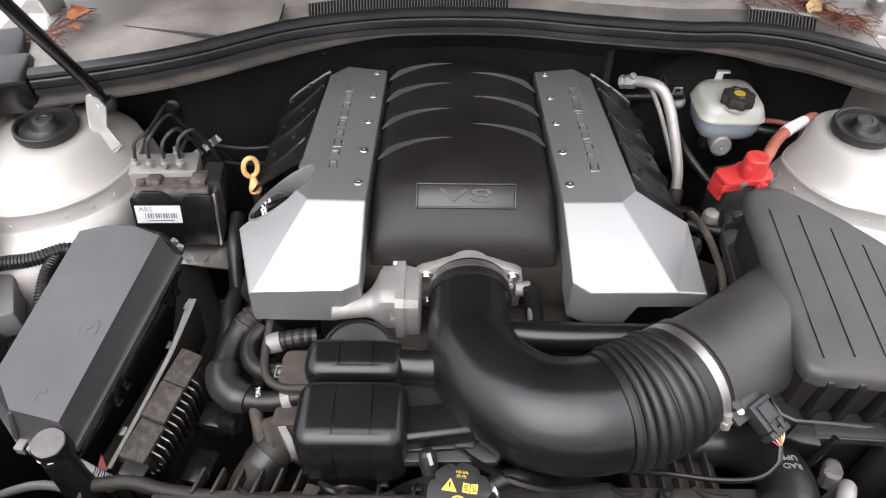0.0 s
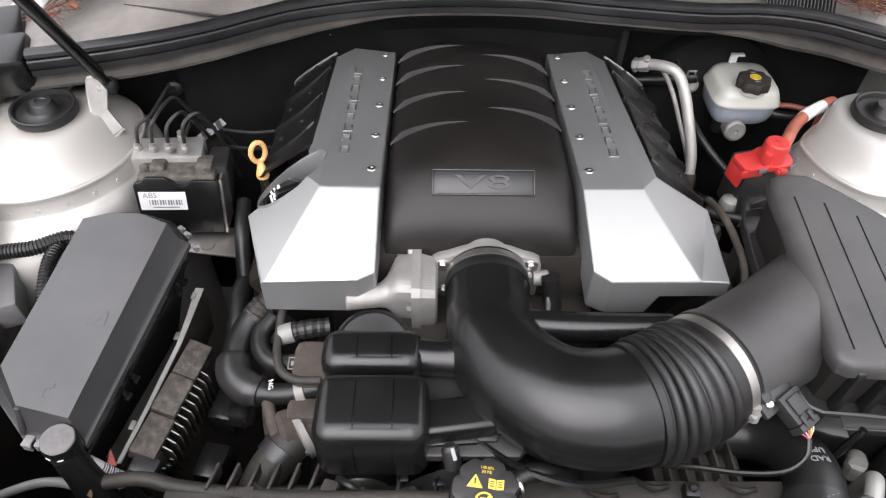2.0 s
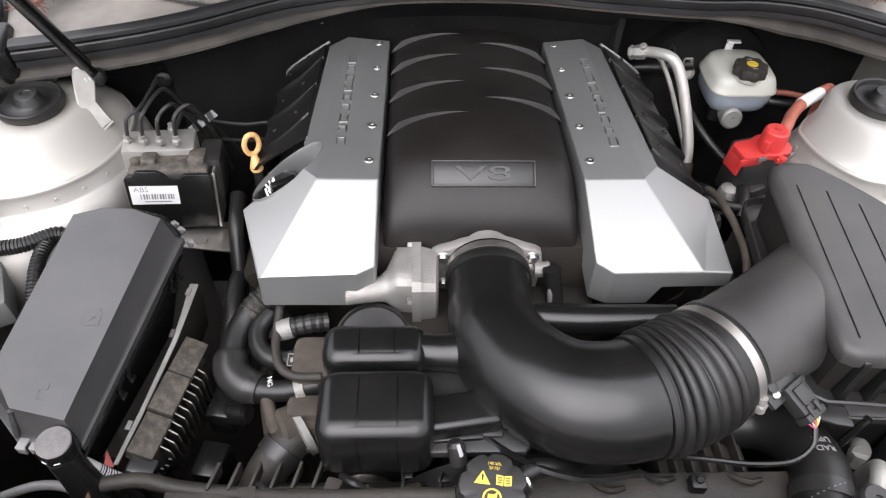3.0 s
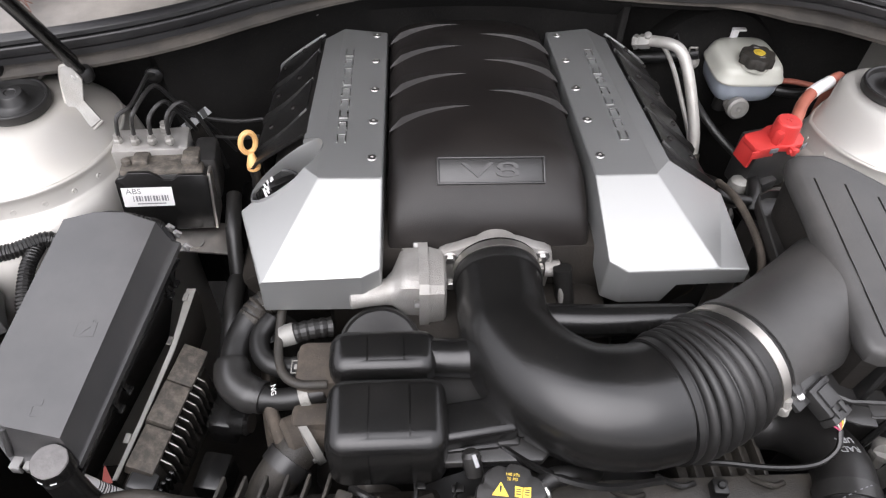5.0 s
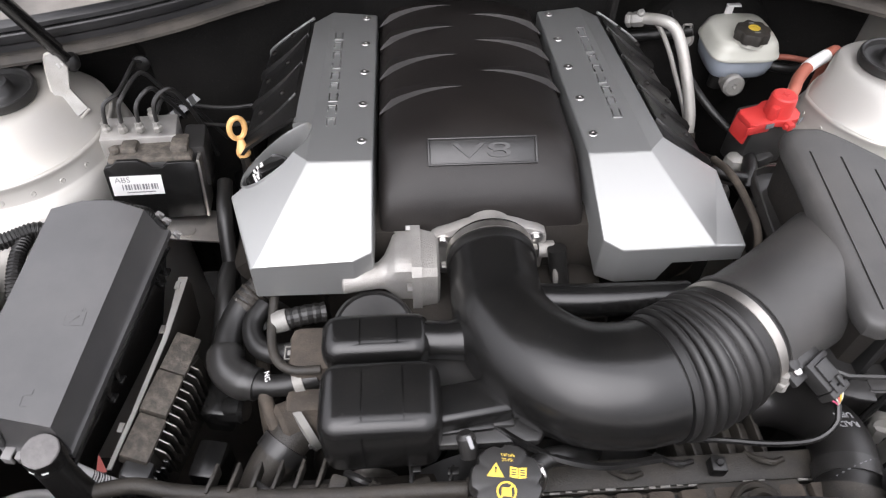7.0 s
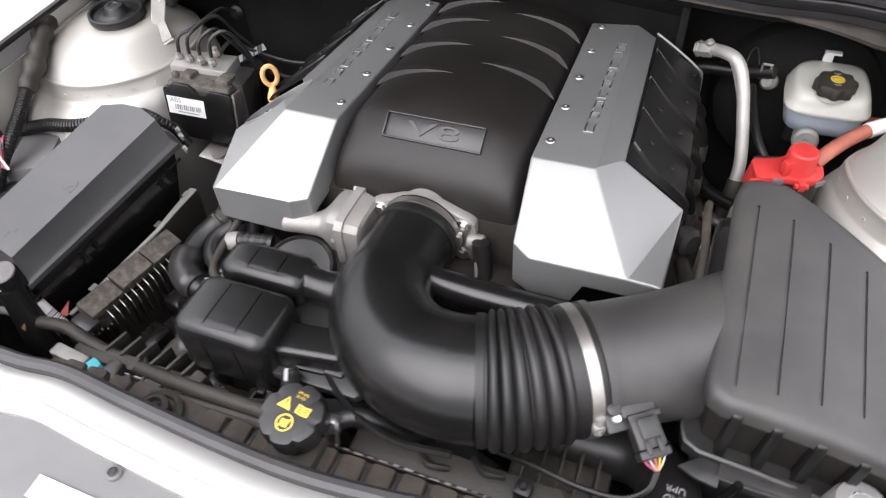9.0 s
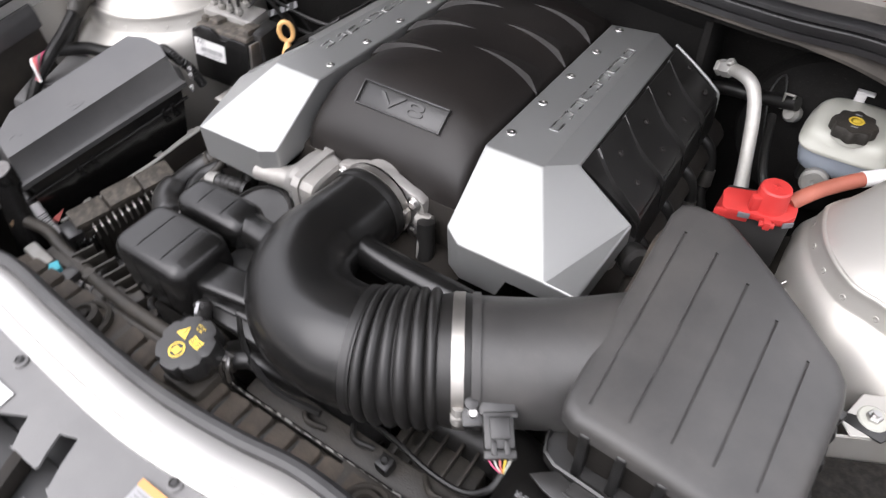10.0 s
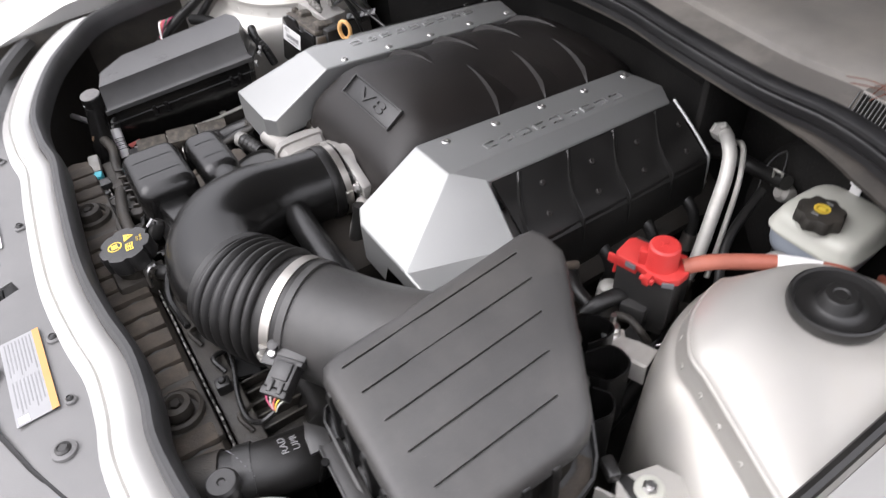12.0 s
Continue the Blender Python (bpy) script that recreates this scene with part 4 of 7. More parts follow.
# ---- resonator boxes beside the elbow ----
def resonator(name, x0, x1, y0, y1, z0, z1):
    bm = box(((x0 + x1) / 2, (y0 + y1) / 2, (z0 + z1) / 2), (x1 - x0, y1 - y0, z1 - z0), 0.018, seg=5)
    cut = []
    for k in (0.36, 0.69):
        x = x0 + (x1 - x0) * k
        c = box((x, (y0 + y1) / 2, (z0 + z1) / 2), (0.0018, y1 - y0 + 0.02, z1 - z0 + 0.02), 0)
        c2 = box((x, (y0 + y1) / 2, (z0 + z1) / 2), (0.01, y1 - y0 - 0.003, z1 - z0 - 0.003), 0.017, seg=5)
        cut.append(carve(c, c2))
    for c in cut:
        bm = carve(bm, c)
    return bm


res = thing("resonator", (-0.11, -0.28, 0.76), "twin black plastic resonator boxes on the intake duct", "resonator")
part("chamber", resonator("c", -0.176, -0.066, -0.256, -0.203, 0.835, 0.882), M_TUBE, res, "small ribbed chamber")
part("chamber", resonator("c", -0.174, -0.060, -0.342, -0.264, 0.80, 0.889), M_TUBE, res, "large ribbed chamber")
part("neck", tube(glide([(-0.075, -0.228, 0.858), (-0.05, -0.230, 0.858), (-0.02, -0.228, 0.856)], 4), [0.021, 0.020, 0.020, 0.020, 0.020, 0.021, 0.022, 0.024, 0.026], 20), M_TUBE, res)
part("neck", join(box((-0.035, -0.300, 0.848), (0.085, 0.040, 0.034), 0.007, (0, 0, 8), 4), box((-0.04, -0.318, 0.838), (0.06, 0.012, 0.012), 0.003, (0, 0, 4))), M_TUBE, res, "flat-sided neck")
part("web", box((-0.035, -0.27, 0.838), (0.09, 0.10, 0.012), 0.004), M_PLASTIC, res)
part("shelf", prism([(-0.065, -0.335), (0.03, -0.335), (0.06, -0.30), (-0.065, -0.29)], 0.012, 0.003, Matrix.Translation((0, 0, 0.828))), M_PLASTIC, res)
cross = solo("cross_pipe", tube(glide([(0.035, -0.18, 0.855), (0.10, -0.185, 0.855), (0.202, -0.188, 0.857), (0.210, -0.188, 0.857)], 5), 0.018, 18), M_TUBE, "black plastic cross pipe beside the intake elbow", "pipe")

# ---- air filter box ----
airbox = thing("air_filter_box", (0.44, -0.16, 0.55), "charcoal plastic air filter box with five grooves", "air box")


def lid_z(y, x=0.36):
    """The crowned lid falls off away from the engine."""
    return 0.923 + (y + 0.26) * 0.15 - 1.0 * max(0.0, x - 0.36) ** 2


LID = [(0.338, -0.262), (0.342, -0.274), (0.354, -0.280), (0.508, -0.286), (0.520, -0.281), (0.526, -0.268), (0.531, -0.14), (0.527, -0.122), (0.516, -0.110), (0.396, -0.036), (0.382, -0.029), (0.354, -0.029), (0.342, -0.034), (0.338, -0.048)]
cx, cy = 0.435, -0.165
EDGE = []
for (x0, y0), (x1, y1) in zip(LID, LID[1:] + LID[:1]):
    n = max(1, int(math.hypot(x1 - x0, y1 - y0) / 0.012))
    EDGE += [(x0 + (x1 - x0) * i / n, y0 + (y1 - y0) * i / n) for i in range(n)]


def lid_ring(k, dz, inset=0.0):
    """The lid's outline, scaled about its middle or drawn in by inset, at its sloping height less dz."""
    ring = []
    for x, y in EDGE:
        d = V((x - cx, y - cy, 0))
        q = V((cx, cy, 0)) + d * k - d.normalized() * inset
        ring.append(V((q.x, q.y, lid_z(q.y, q.x) + dz)))
    return ring


lid = loft([lid_ring(1, -0.026, 0.006), lid_ring(1, -0.0215, 0.0020), lid_ring(1, -0.020, 0.0004), lid_ring(1, -0.0125, 0), lid_ring(1, -0.0065, 0.0009), lid_ring(1, -0.0030, 0.0030), lid_ring(1, -0.0009, 0.0066), lid_ring(1, 0, 0.012), lid_ring(0.8, 0), lid_ring(0.6, 0), lid_ring(0.4, 0), lid_ring(0.2, 0), lid_ring(0.02, 0)])
GROOVES = ((0.3588, -0.066, -0.262), (0.3915, -0.074, -0.260), (0.4252, -0.090, -0.257), (0.4582, -0.109, -0.2545), (0.4920, -0.1275, -0.252))
lid = carve(lid, join(*[box((gx, (y0 + y1) / 2, lid_z((y0 + y1) / 2, gx)), (0.0026, y0 - y1, 0.005), 0.0, (8.5, 0, 0)) for gx, y0, y1 in GROOVES]))
part("lid", lid, M_AIRBOX, airbox, "charcoal grained lid with five grooves", sharp=40)
# this wall's dark colour holds both matt grime and the lid's shade
part("lower_wall", loft([lid_ring(1, -0.088, 0.013), lid_ring(1, -0.022, 0.0070)]), M_DARK, airbox, "wall under the lid, black for grime and shade")
part("tray", loft([lid_ring(0.80, -0.36), lid_ring(0.90, -0.26), lid_ring(1, -0.092, 0.010), lid_ring(1, -0.090, -0.006), lid_ring(1, -0.086, -0.010), lid_ring(1, -0.070, -0.011), lid_ring(1, -0.069, -0.0085), lid_ring(1, -0.080, -0.0075), lid_ring(1, -0.080, 0.008)]), M_PLASTIC, airbox, "dusty black lower tray")
part("ledge_dust", loft([[q for q, (x, y) in zip(lid_ring(1, z, inset), EDGE) if x > 0.512] for z, inset in ((-0.0785, -0.0065), (-0.0780, 0.007))], False, False), M_BROWN, airbox, "brown dust on the ledge")


def lid_rib(x, y, w=0.0042):
    """An upright rib with a rounded head, from the lid's rim down to the tray's ledge."""
    d = V((x - cx, y - cy, 0))
    side = V((0, -1, 0)) if y < -0.275 else V((1, 0, 0)) if x > 0.52 and y < -0.135 else V((0.53, 0.85, 0)) if x > 0.39 else V((-1, 0, 0))
    m = Matrix.Translation((x, y, lid_z(y, x))) @ side.to_track_quat("X", "Z").to_matrix().to_4x4()
    b = prism([(-0.016, -0.079), (0.0030, -0.079), (0.0022, -0.034), (0.0030, -0.018), (0.0012, -0.0115), (-0.003, -0.0095), (-0.014, -0.014)], 2 * w, 0.0014, pose(0, w, 0, 90, 0, 0))
    b.transform(m)
    return b


for x, y in ((0.366, -0.2805), (0.398, -0.2818), (0.432, -0.2830), (0.466, -0.2844), (0.500, -0.2857), (0.5268, -0.250), (0.5280, -0.220), (0.5293, -0.190), (0.5305, -0.160), (0.490, -0.094), (0.455, -0.0724), (0.42, -0.0508)):
    part("rib", lid_rib(x, y), M_RUBBER, airbox)
def outlet_shape():
    """The round outlet, widening and flattening into the lid's side."""
    rings = []
    for k in np.linspace(0, 1, 22):
        e = max(0.0, (k - 0.35) / 0.65) ** 2.2
        c = (CC + CD * 0.004).lerp(V((0.392, -0.158, 0.868)), k)
        n = V((0.52, -0.85, 0)).normalized().lerp(V((0, -1, 0)), e).normalized()
        top = 0.868 + 0.0612 + (lid_z(c.y, c.x) - 0.0015 - 0.9292) * min(1, k * 1.25) ** 1.3
        low = 0.868 - 0.0612 + 0.010 * e
        w, h, p = 0.0612 + 0.014 * e, (top - low) / 2, 2 + 1.0 * e
        c.z = (top + low) / 2
        ring = []
        for a in np.linspace(0, 2 * math.pi, 48, endpoint=False):
            q, u = math.cos(a), math.sin(a)
            r = (abs(q) ** p + abs(u) ** p) ** (-1 / p)
            pt = c + n * (w * r * q) + V((0, 0, h * r * u))
            if pt.x > 0.335:
                pt.z = min(pt.z, lid_z(pt.y, pt.x) - 0.0015)
            ring.append(pt)
        rings.append(ring)
    return loft(rings)


part("outlet", outlet_shape(), M_AIRBOX, airbox, "charcoal round outlet duct")
part("outlet_rim", tube([CC + CD * 0.012, CC + CD * 0.020], 0.0640, 40), M_AIRBOX, airbox)

# mass air flow sensor plugged into the outlet
maf = thing("air_flow_sensor", (0.295, -0.29, 0.85), "black air flow sensor with coloured wires", "sensor")
MM = pose(0.2910, -0.2890, 0.8790, 20, 0, 35)
for nm, b, mt in (("plate", join(box((0, 0.008, 0.003), (0.032, 0.016, 0.010), 0.002), box((0.002, -0.001, 0.006), (0.030, 0.006, 0.013), 0.0015), lathe([(0.006, -0.004), (0.006, 0.012), (0.003, 0.013)], Matrix.Translation((-0.022, 0.010, 0)), 10), box((-0.020, 0.004, 0.001), (0.022, 0.026, 0.007), 0.002)), M_PLASTIC),
                  ("connector", join(box((0, -0.014, 0.004), (0.026, 0.030, 0.017), 0.002), box((0.001, -0.012, 0.0135), (0.017, 0.018, 0.004), 0.001), box((-0.005, -0.028, 0.013), (0.005, 0.012, 0.004), 0.001), box((0.006, -0.028, 0.013), (0.005, 0.012, 0.004), 0.001), box((0, -0.033, 0.004), (0.028, 0.008, 0.018), 0.002)), M_PLASTIC)):
    b.transform(MM)
    part(nm, b, mt, maf)
for i, mt in enumerate((M_MAGENTA, M_MILK, M_PALERED, M_YELLOW, M_MILK)):
    b = tube(glide([(-0.01 + 0.005 * i, -0.036, 0.004), (-0.006 + 0.003 * i, -0.042, 0.002), (0.002, -0.048, -0.006)], 4), 0.0009, 6)
    b.transform(MM)
    part("wire", b, mt, maf)
part("screw", lathe([(0.0045, -0.003), (0.0045, 0.002), (0.0035, 0.003)], MM @ Matrix.Translation((-0.021, 0.002, 0.006)), 12), M_BOLT, maf)


# ---- fuse box and engine computer ----
def corrugated(pts, r, n=6, pitch=0.004):
    p = glide(pts, n)
    dense = [p[0]]
    for a, b in zip(p, p[1:]):
        k = max(1, int((b - a).length / (pitch / 4)))
        dense += [a + (b - a) * (i + 1) / k for i in range(k)]
    return tube(dense, [r * (1.0 if (i // 2) % 2 else 0.86) for i in range(len(dense))], 10)


fuse = thing("fuse_box", (-0.42, -0.19, 0.70), "black plastic fuse box with a ridged lid", "fuse box")


def lid_top(x, y):
    """Height of the fuse box lid's sloping top."""
    return 0.9076 + (x + 0.42) * 0.09 + (y + 0.08) * 0.135


FUSE_TOP = [(-0.474, -0.067), (-0.441, -0.060), (-0.406, -0.064), (-0.369, -0.081), (-0.408, -0.3155), (-0.466, -0.300), (-0.499, -0.256)]
FLANGE = [(-0.495, -0.043, 0.867), (-0.448, -0.044, 0.868), (-0.398, -0.054, 0.870), (-0.357, -0.076, 0.873), (-0.4045, -0.3185, 0.837), (-0.468, -0.312, 0.837), (-0.518, -0.262, 0.845)]
top = [V((x, y, lid_top(x, y))) for x, y in FUSE_TOP]
tc = sum(top, V((0, 0, 0))) / len(top)
wall = [V(b).lerp(V((a.x, a.y, b[2])), 0.35) + V((0, 0, 0.004)) for a, b in zip(top, FLANGE)]
flange = [V(b) for b in FLANGE]
lip = [p + (p - V((tc.x, tc.y, p.z))).normalized() * 0.0035 - V((0, 0, 0.002)) for p in flange]
lip_low = [p - V((0, 0, 0.007)) for p in lip]
fl = part("lid", bev(loft([lip_low, lip, flange, wall, top]), 0.0028, 3, 12), M_FUSE, fuse, "charcoal grained lid")
inner = [p.lerp(V((tc.x, tc.y, p.z)), 0.05) for p in flange]
part("base", bev(loft([[(p.x - (0.050 if p.x > -0.45 else 0), p.y * 0.97 - 0.006, 0.70) for p in inner], [(p.x - (0.026 if p.x > -0.45 else 0), p.y, 0.775) for p in inner], [(p.x - (0.004 if p.x > -0.45 else 0), p.y, p.z - 0.030) for p in inner], [(p.x, p.y, p.z - 0.007) for p in inner]]), 0.003, 2), M_TUBE, fuse)
part("base_rail", tube([lip_low[3].lerp(lip_low[4], k / 6) + V((-0.010, 0, -0.022)) for k in range(7)], 0.0022, 8), M_TUBE, fuse)
for k in (0.10, 0.16, 0.62, 0.70):
    c = lip_low[3].lerp(lip_low[4], k) + V((-0.010, 0, -0.026))
    part("catch", join(box(c, (0.008, 0.007, 0.022), 0.002, (6, 0, -12)), box(c + V((0.004, 0, -0.008)), (0.006, 0.010, 0.004), 0.001, (6, 0, -12))), M_TUBE, fuse)
part("corner_rib", tube([V((-0.466, -0.301, 0.870)), V((-0.469, -0.311, 0.838))], 0.0030, 8), M_FUSE, fuse)
for x, z in ((-0.462, 0.836), (-0.450, 0.834)):
    part("front_tab", join(box((x, -0.318, z), (0.010, 0.012, 0.003), 0.001, (0, 0, -10)), box((x, -0.323, z - 0.004), (0.010, 0.003, 0.010), 0.001, (0, 0, -10))), M_WASHER, fuse, "pale plastic tab")
for x, y, z in ((-0.371, -0.052, 0.872), (-0.363, -0.058, 0.868), (-0.352, -0.070, 0.858)):
    part("wire_clip", join(box((x, y, z), (0.006, 0.004, 0.010), 0.001, (10, 0, -30)), box((x + 0.003, y, z + 0.004), (0.009, 0.003, 0.003), 0.0008, (0, 15, -30))), M_WASHER, fuse, "pale wire clip")


def lid_pose(x, y, turn=0):
    """On the lid's sloping top."""
    return Matrix.Translation((x, y, lid_top(x, y))) @ pose(0, 0, 0, 7.7, -5.1, -5 + turn)


LINES = [((-0.010, -0.008), (-0.010, 0.006)), ((0.010, 0.008), (0.010, -0.008)), ((-0.0075, 0.006), (-0.0075, 0.010)), ((-0.005, 0.006), (-0.005, 0.010)), ((0.0075, 0.007), (0.0075, 0.011)), ((0.005, 0.007), (0.005, 0.011)), ((-0.005, -0.006), (0.004, 0.002)), ((-0.002, -0.002), (0.004, 0.003)), ((-0.008, -0.008), (0.008, -0.008))]
bms = []
for (x0, y0), (x1, y1) in LINES:
    d = V((x1 - x0, y1 - y0, 0))
    b = box((0, 0, 0), (max(d.length, 0.002), 0.0007, 0.0005), 0.0001)
    b.transform(lid_pose(-0.413, -0.207) @ Matrix.Translation(((x0 + x1) / 2, (y0 + y1) / 2, 0)) @ Matrix.Rotation(math.atan2(d.y, d.x), 4, "Z"))
    bms.append(b)
part("embossed_battery_sign", join(*bms), M_FUSE, fl)
bms = []
for (x0, y0), (x1, y1) in (((-0.004, -0.008), (-0.004, 0.002)), ((-0.004, 0.002), (0.004, 0.002)), ((0.004, 0.002), (0.004, 0.008)), ((-0.004, -0.008), (0.002, -0.008))):
    d = V((x1 - x0, y1 - y0, 0))
    b = box((0, 0, 0), (d.length, 0.0009, 0.0006), 0.0002)
    b.transform(lid_pose(-0.438, -0.285) @ Matrix.Translation(((x0 + x1) / 2, (y0 + y1) / 2, 0)) @ Matrix.Rotation(math.atan2(d.y, d.x), 4, "Z"))
    bms.append(b)
part("embossed_catch_sign", join(*bms), M_FUSE, fl)
conduit = solo("wiring_conduit", corrugated([(-0.47, -0.03, 0.82), (-0.455, -0.034, 0.870), (-0.42, -0.044, 0.882), (-0.400, -0.046, 0.877), (-0.390, -0.038, 0.862), (-0.388, -0.028, 0.83)], 0.0075), M_RUBBER, "black corrugated wiring conduit behind the fuse box", "conduit", "wiring conduits")
solo("wiring_conduit", join(corrugated([(-0.66, -0.09, 0.835), (-0.60, -0.075, 0.85), (-0.555, -0.066, 0.852), (-0.52, -0.045, 0.85), (-0.50, -0.05, 0.84)], 0.010), corrugated([(-0.53, -0.05, 0.846), (-0.53, -0.09, 0.845), (-0.525, -0.14, 0.82), (-0.52, -0.18, 0.76)], 0.009)), M_RUBBER, "black corrugated wiring conduit beside the fuse box", "conduit", "wiring conduits")

ecm = thing("engine_computer", (-0.36, -0.23, 0.66), "dusty black engine computer with cooling fins", "engine computer")
for i in range(3):
    y = -0.176 - 0.050 * i
    part("cover_step", box((-0.3525 - 0.010 * i, y, 0.766 - 0.001 * i + 0.003 * (i == 1)), (0.029, 0.049, 0.022), 0.002, (0, 22, -12)), M_SPECKLE, ecm, "brown dusted top")
part("case", box((-0.369, -0.235, 0.705), (0.03, 0.16, 0.085), 0.004, (0, 0, -12)), M_DIRTY, ecm)
FIN = [(-0.010, 0.0055), (0.0062, -0.0035), (0.0075, -0.009), (0.0075, -0.05), (-0.010, -0.05)]
for i in range(11):
    k = i / 10
    FP = Matrix.Translation((-0.3385 - 0.0175 * k, -0.1845 - 0.0985 * k, 0.7585 - 0.003 * k)) @ pose(0, 0, 0, 90, 0, -18)
    fin = part("fin", prism(FIN, 0.0020, 0.0004, FP), M_DARK, ecm, "dark metal cooling fin")
    # the highlight along each fin's edge is a separate pale strip
    part("edge", prism([(-0.0045, 0.0031), (0.0060, -0.0027), (0.0070, -0.008), (0.0078, -0.018), (0.0084, -0.008), (0.0070, -0.0024), (-0.0040, 0.0038)], 0.0016, 0.0003, FP @ Matrix.Translation((0, 0, 0.0002))), M_STEEL, fin, "pale strip for the fin's edge highlight")
part("end_cap", box((-0.3765, -0.307, 0.750), (0.028, 0.022, 0.030), 0.003, (-4, 20, -12)), M_FUSE, ecm, "smooth grey end cap")
part("tooth_strip", join(*[box((-0.352 - 0.003 * i, -0.292 - 0.0055 * i, 0.735 - 0.004 * (i % 2)), (0.006, 0.0035, 0.03), 0.001, (0, 10, -14)) for i in range(5)]), M_TUBE, ecm)
part("plug", join(box((-0.315, -0.205, 0.70), (0.032, 0.045, 0.045), 0.005, (0, 0, -10)), box((-0.318, -0.275, 0.69), (0.034, 0.045, 0.045), 0.005, (0, 0, -10)), lathe([(0.016, 0), (0.016, 0.02), (0.012, 0.024)], along((1, -0.2, 0.2), (-0.305, -0.215, 0.71)), 16)), M_TUBE, ecm, "black plug")
part("red_lock", box((-0.297, -0.222, 0.705), (0.004, 0.008, 0.005), 0.001), M_RED, ecm, "red plug lock")
PL = [V((-0.3595, -0.074, 0.788)), V((-0.3645, -0.118, 0.784)), V((-0.3705, -0.155, 0.777)), V((-0.3885, -0.242, 0.766)), V((-0.4030, -0.303, 0.758))]
plate = thing("mounting_plate", (-0.38, -0.19, 0.70), "dull steel mounting plate beside the engine computer", "bracket")
part("top_flange", loft([[p + V((-w, 0, 0)), p + V((0.0022, 0, -0.0005)), p + V((0.0022, 0, -0.0025)), p + V((-w, 0, -0.002))] for p, w in zip(PL, (0.0085, 0.0050, 0.0032, 0.0026, 0.0022))]), M_PIPE, plate, "bright folded flange")
part("web", loft([[p + V((0.0018, 0, -0.0015)), p + V((0.0030, 0, -0.016)), p + V((-0.004, 0, -0.085)), p + V((-0.006, 0, -0.085)), p + V((0.0012, 0, -0.016)), p + V((0.0002, 0, -0.0015))] for p in PL]), M_DARK, plate)
for k in (0, 1, 1, 3):
    part("tab", box(PL[k].lerp(PL[k + 1], 0.3 if k != 1 else 0.75) + V((-0.0058, 0, 0.0012)), (0.006, 0.011, 0.0016), 0.0005, (5, 0, -8)), M_PIPE, plate, "folded clip tab")
filler = thing("filler_neck", (-0.40, -0.345, 0.75), "black filler neck with a ribbed cap", "filler neck")
part("neck", tube(glide([(-0.395, -0.358, 0.70), (-0.403, -0.347, 0.775), (-0.416, -0.334, 0.842)], 4), [0.020, 0.020, 0.0195, 0.019, 0.018, 0.017, 0.0155, 0.015, 0.015], 20), M_TUBE, filler, "black neck")
FA = np.linspace(0, 2 * math.pi, 96, endpoint=False)
FX = V((0.10, -0.10, 1)).normalized()
FM = along(FX, (-0.4185, -0.3295, 0.841))
cap = part("cap", loft([[FM @ V((r * (1 + g * max(0, math.cos(8 * a))) * math.cos(a), r * (1 + g * max(0, math.cos(8 * a))) * math.sin(a), h)) for a in FA] for r, h, g in ((0.0150, 0, 0), (0.0168, 0.002, 0.02), (0.0168, 0.022, 0.03), (0.0158, 0.0245, 0.03), (0.008, 0.0250, 0), (0.001, 0.0250, 0))]), M_TUBE, filler, "black ribbed cap")
part("cap_face", loft([[FM @ V((r * (1 + 0.025 * max(0, math.cos(8 * a))) * math.cos(a), r * (1 + 0.025 * max(0, math.cos(8 * a))) * math.sin(a), h)) for a in FA] for r, h in ((0.0150, 0.0235), (0.0158, 0.0250), (0.0150, 0.0262), (0.006, 0.0266), (0.001, 0.0266))]), M_CAPFACE, cap, "dry grey cracked cap top")
part("cap_marks", join(*[box(V((-0.4185, -0.3295, 0.841)) + FX * 0.013 + 0.0171 * V((math.cos(a), math.sin(a), -0.10 * math.cos(a) + 0.10 * math.sin(a))), (0.0055, 0.0008, 0.0012), 0.0002, (0, 0, math.degrees(a) + 90)) for a in (-2.0, -1.3)]), M_WHITE, cap, "white printed dashes")
part("grommet", lathe([(0.0095, -0.004), (0.0135, -0.003), (0.0140, 0.003), (0.0105, 0.005)], along((0.95, 0.15, -0.1), (-0.4035, -0.3455, 0.796)), 20), M_GROMMET, filler, "tan rubber grommet")
part("overflow_hose", tube(glide([(-0.415, -0.345, 0.785), (-0.44, -0.338, 0.785), (-0.47, -0.338, 0.782), (-0.51, -0.352, 0.778), (-0.56, -0.37, 0.77)], 5), 0.0050, 12), M_WASHER, filler, "grey overflow hose")
tag = thing("tagged_cable", (-0.39, -0.33, 0.75), "cable with a white printed tag and red end", "cable")
part("cable", tube(glide([(-0.455, -0.304, 0.79), (-0.438, -0.313, 0.798), (-0.421, -0.3185, 0.792), (-0.406, -0.3205, 0.773), (-0.391, -0.3215, 0.753), (-0.38, -0.325, 0.70)], 5), 0.0055, 10), M_PLASTIC, tag)
TG = [V((-0.421, -0.3185, 0.792)), V((-0.406, -0.3205, 0.773)), V((-0.391, -0.3215, 0.753))]
part("tag", tube(glide(TG, 4), 0.0085, 14), M_WHITE, tag, "white printed paper tag")
part("tag_print", join(*[tube([TG[1].lerp(TG[2], k), TG[1].lerp(TG[2], k + w)], 0.0087, 14) for k, w in ((-0.30, 0.05), (-0.18, 0.03), (-0.08, 0.07), (0.06, 0.03), (0.16, 0.06), (0.30, 0.03), (0.42, 0.05))]), M_INK_GAP, tag)
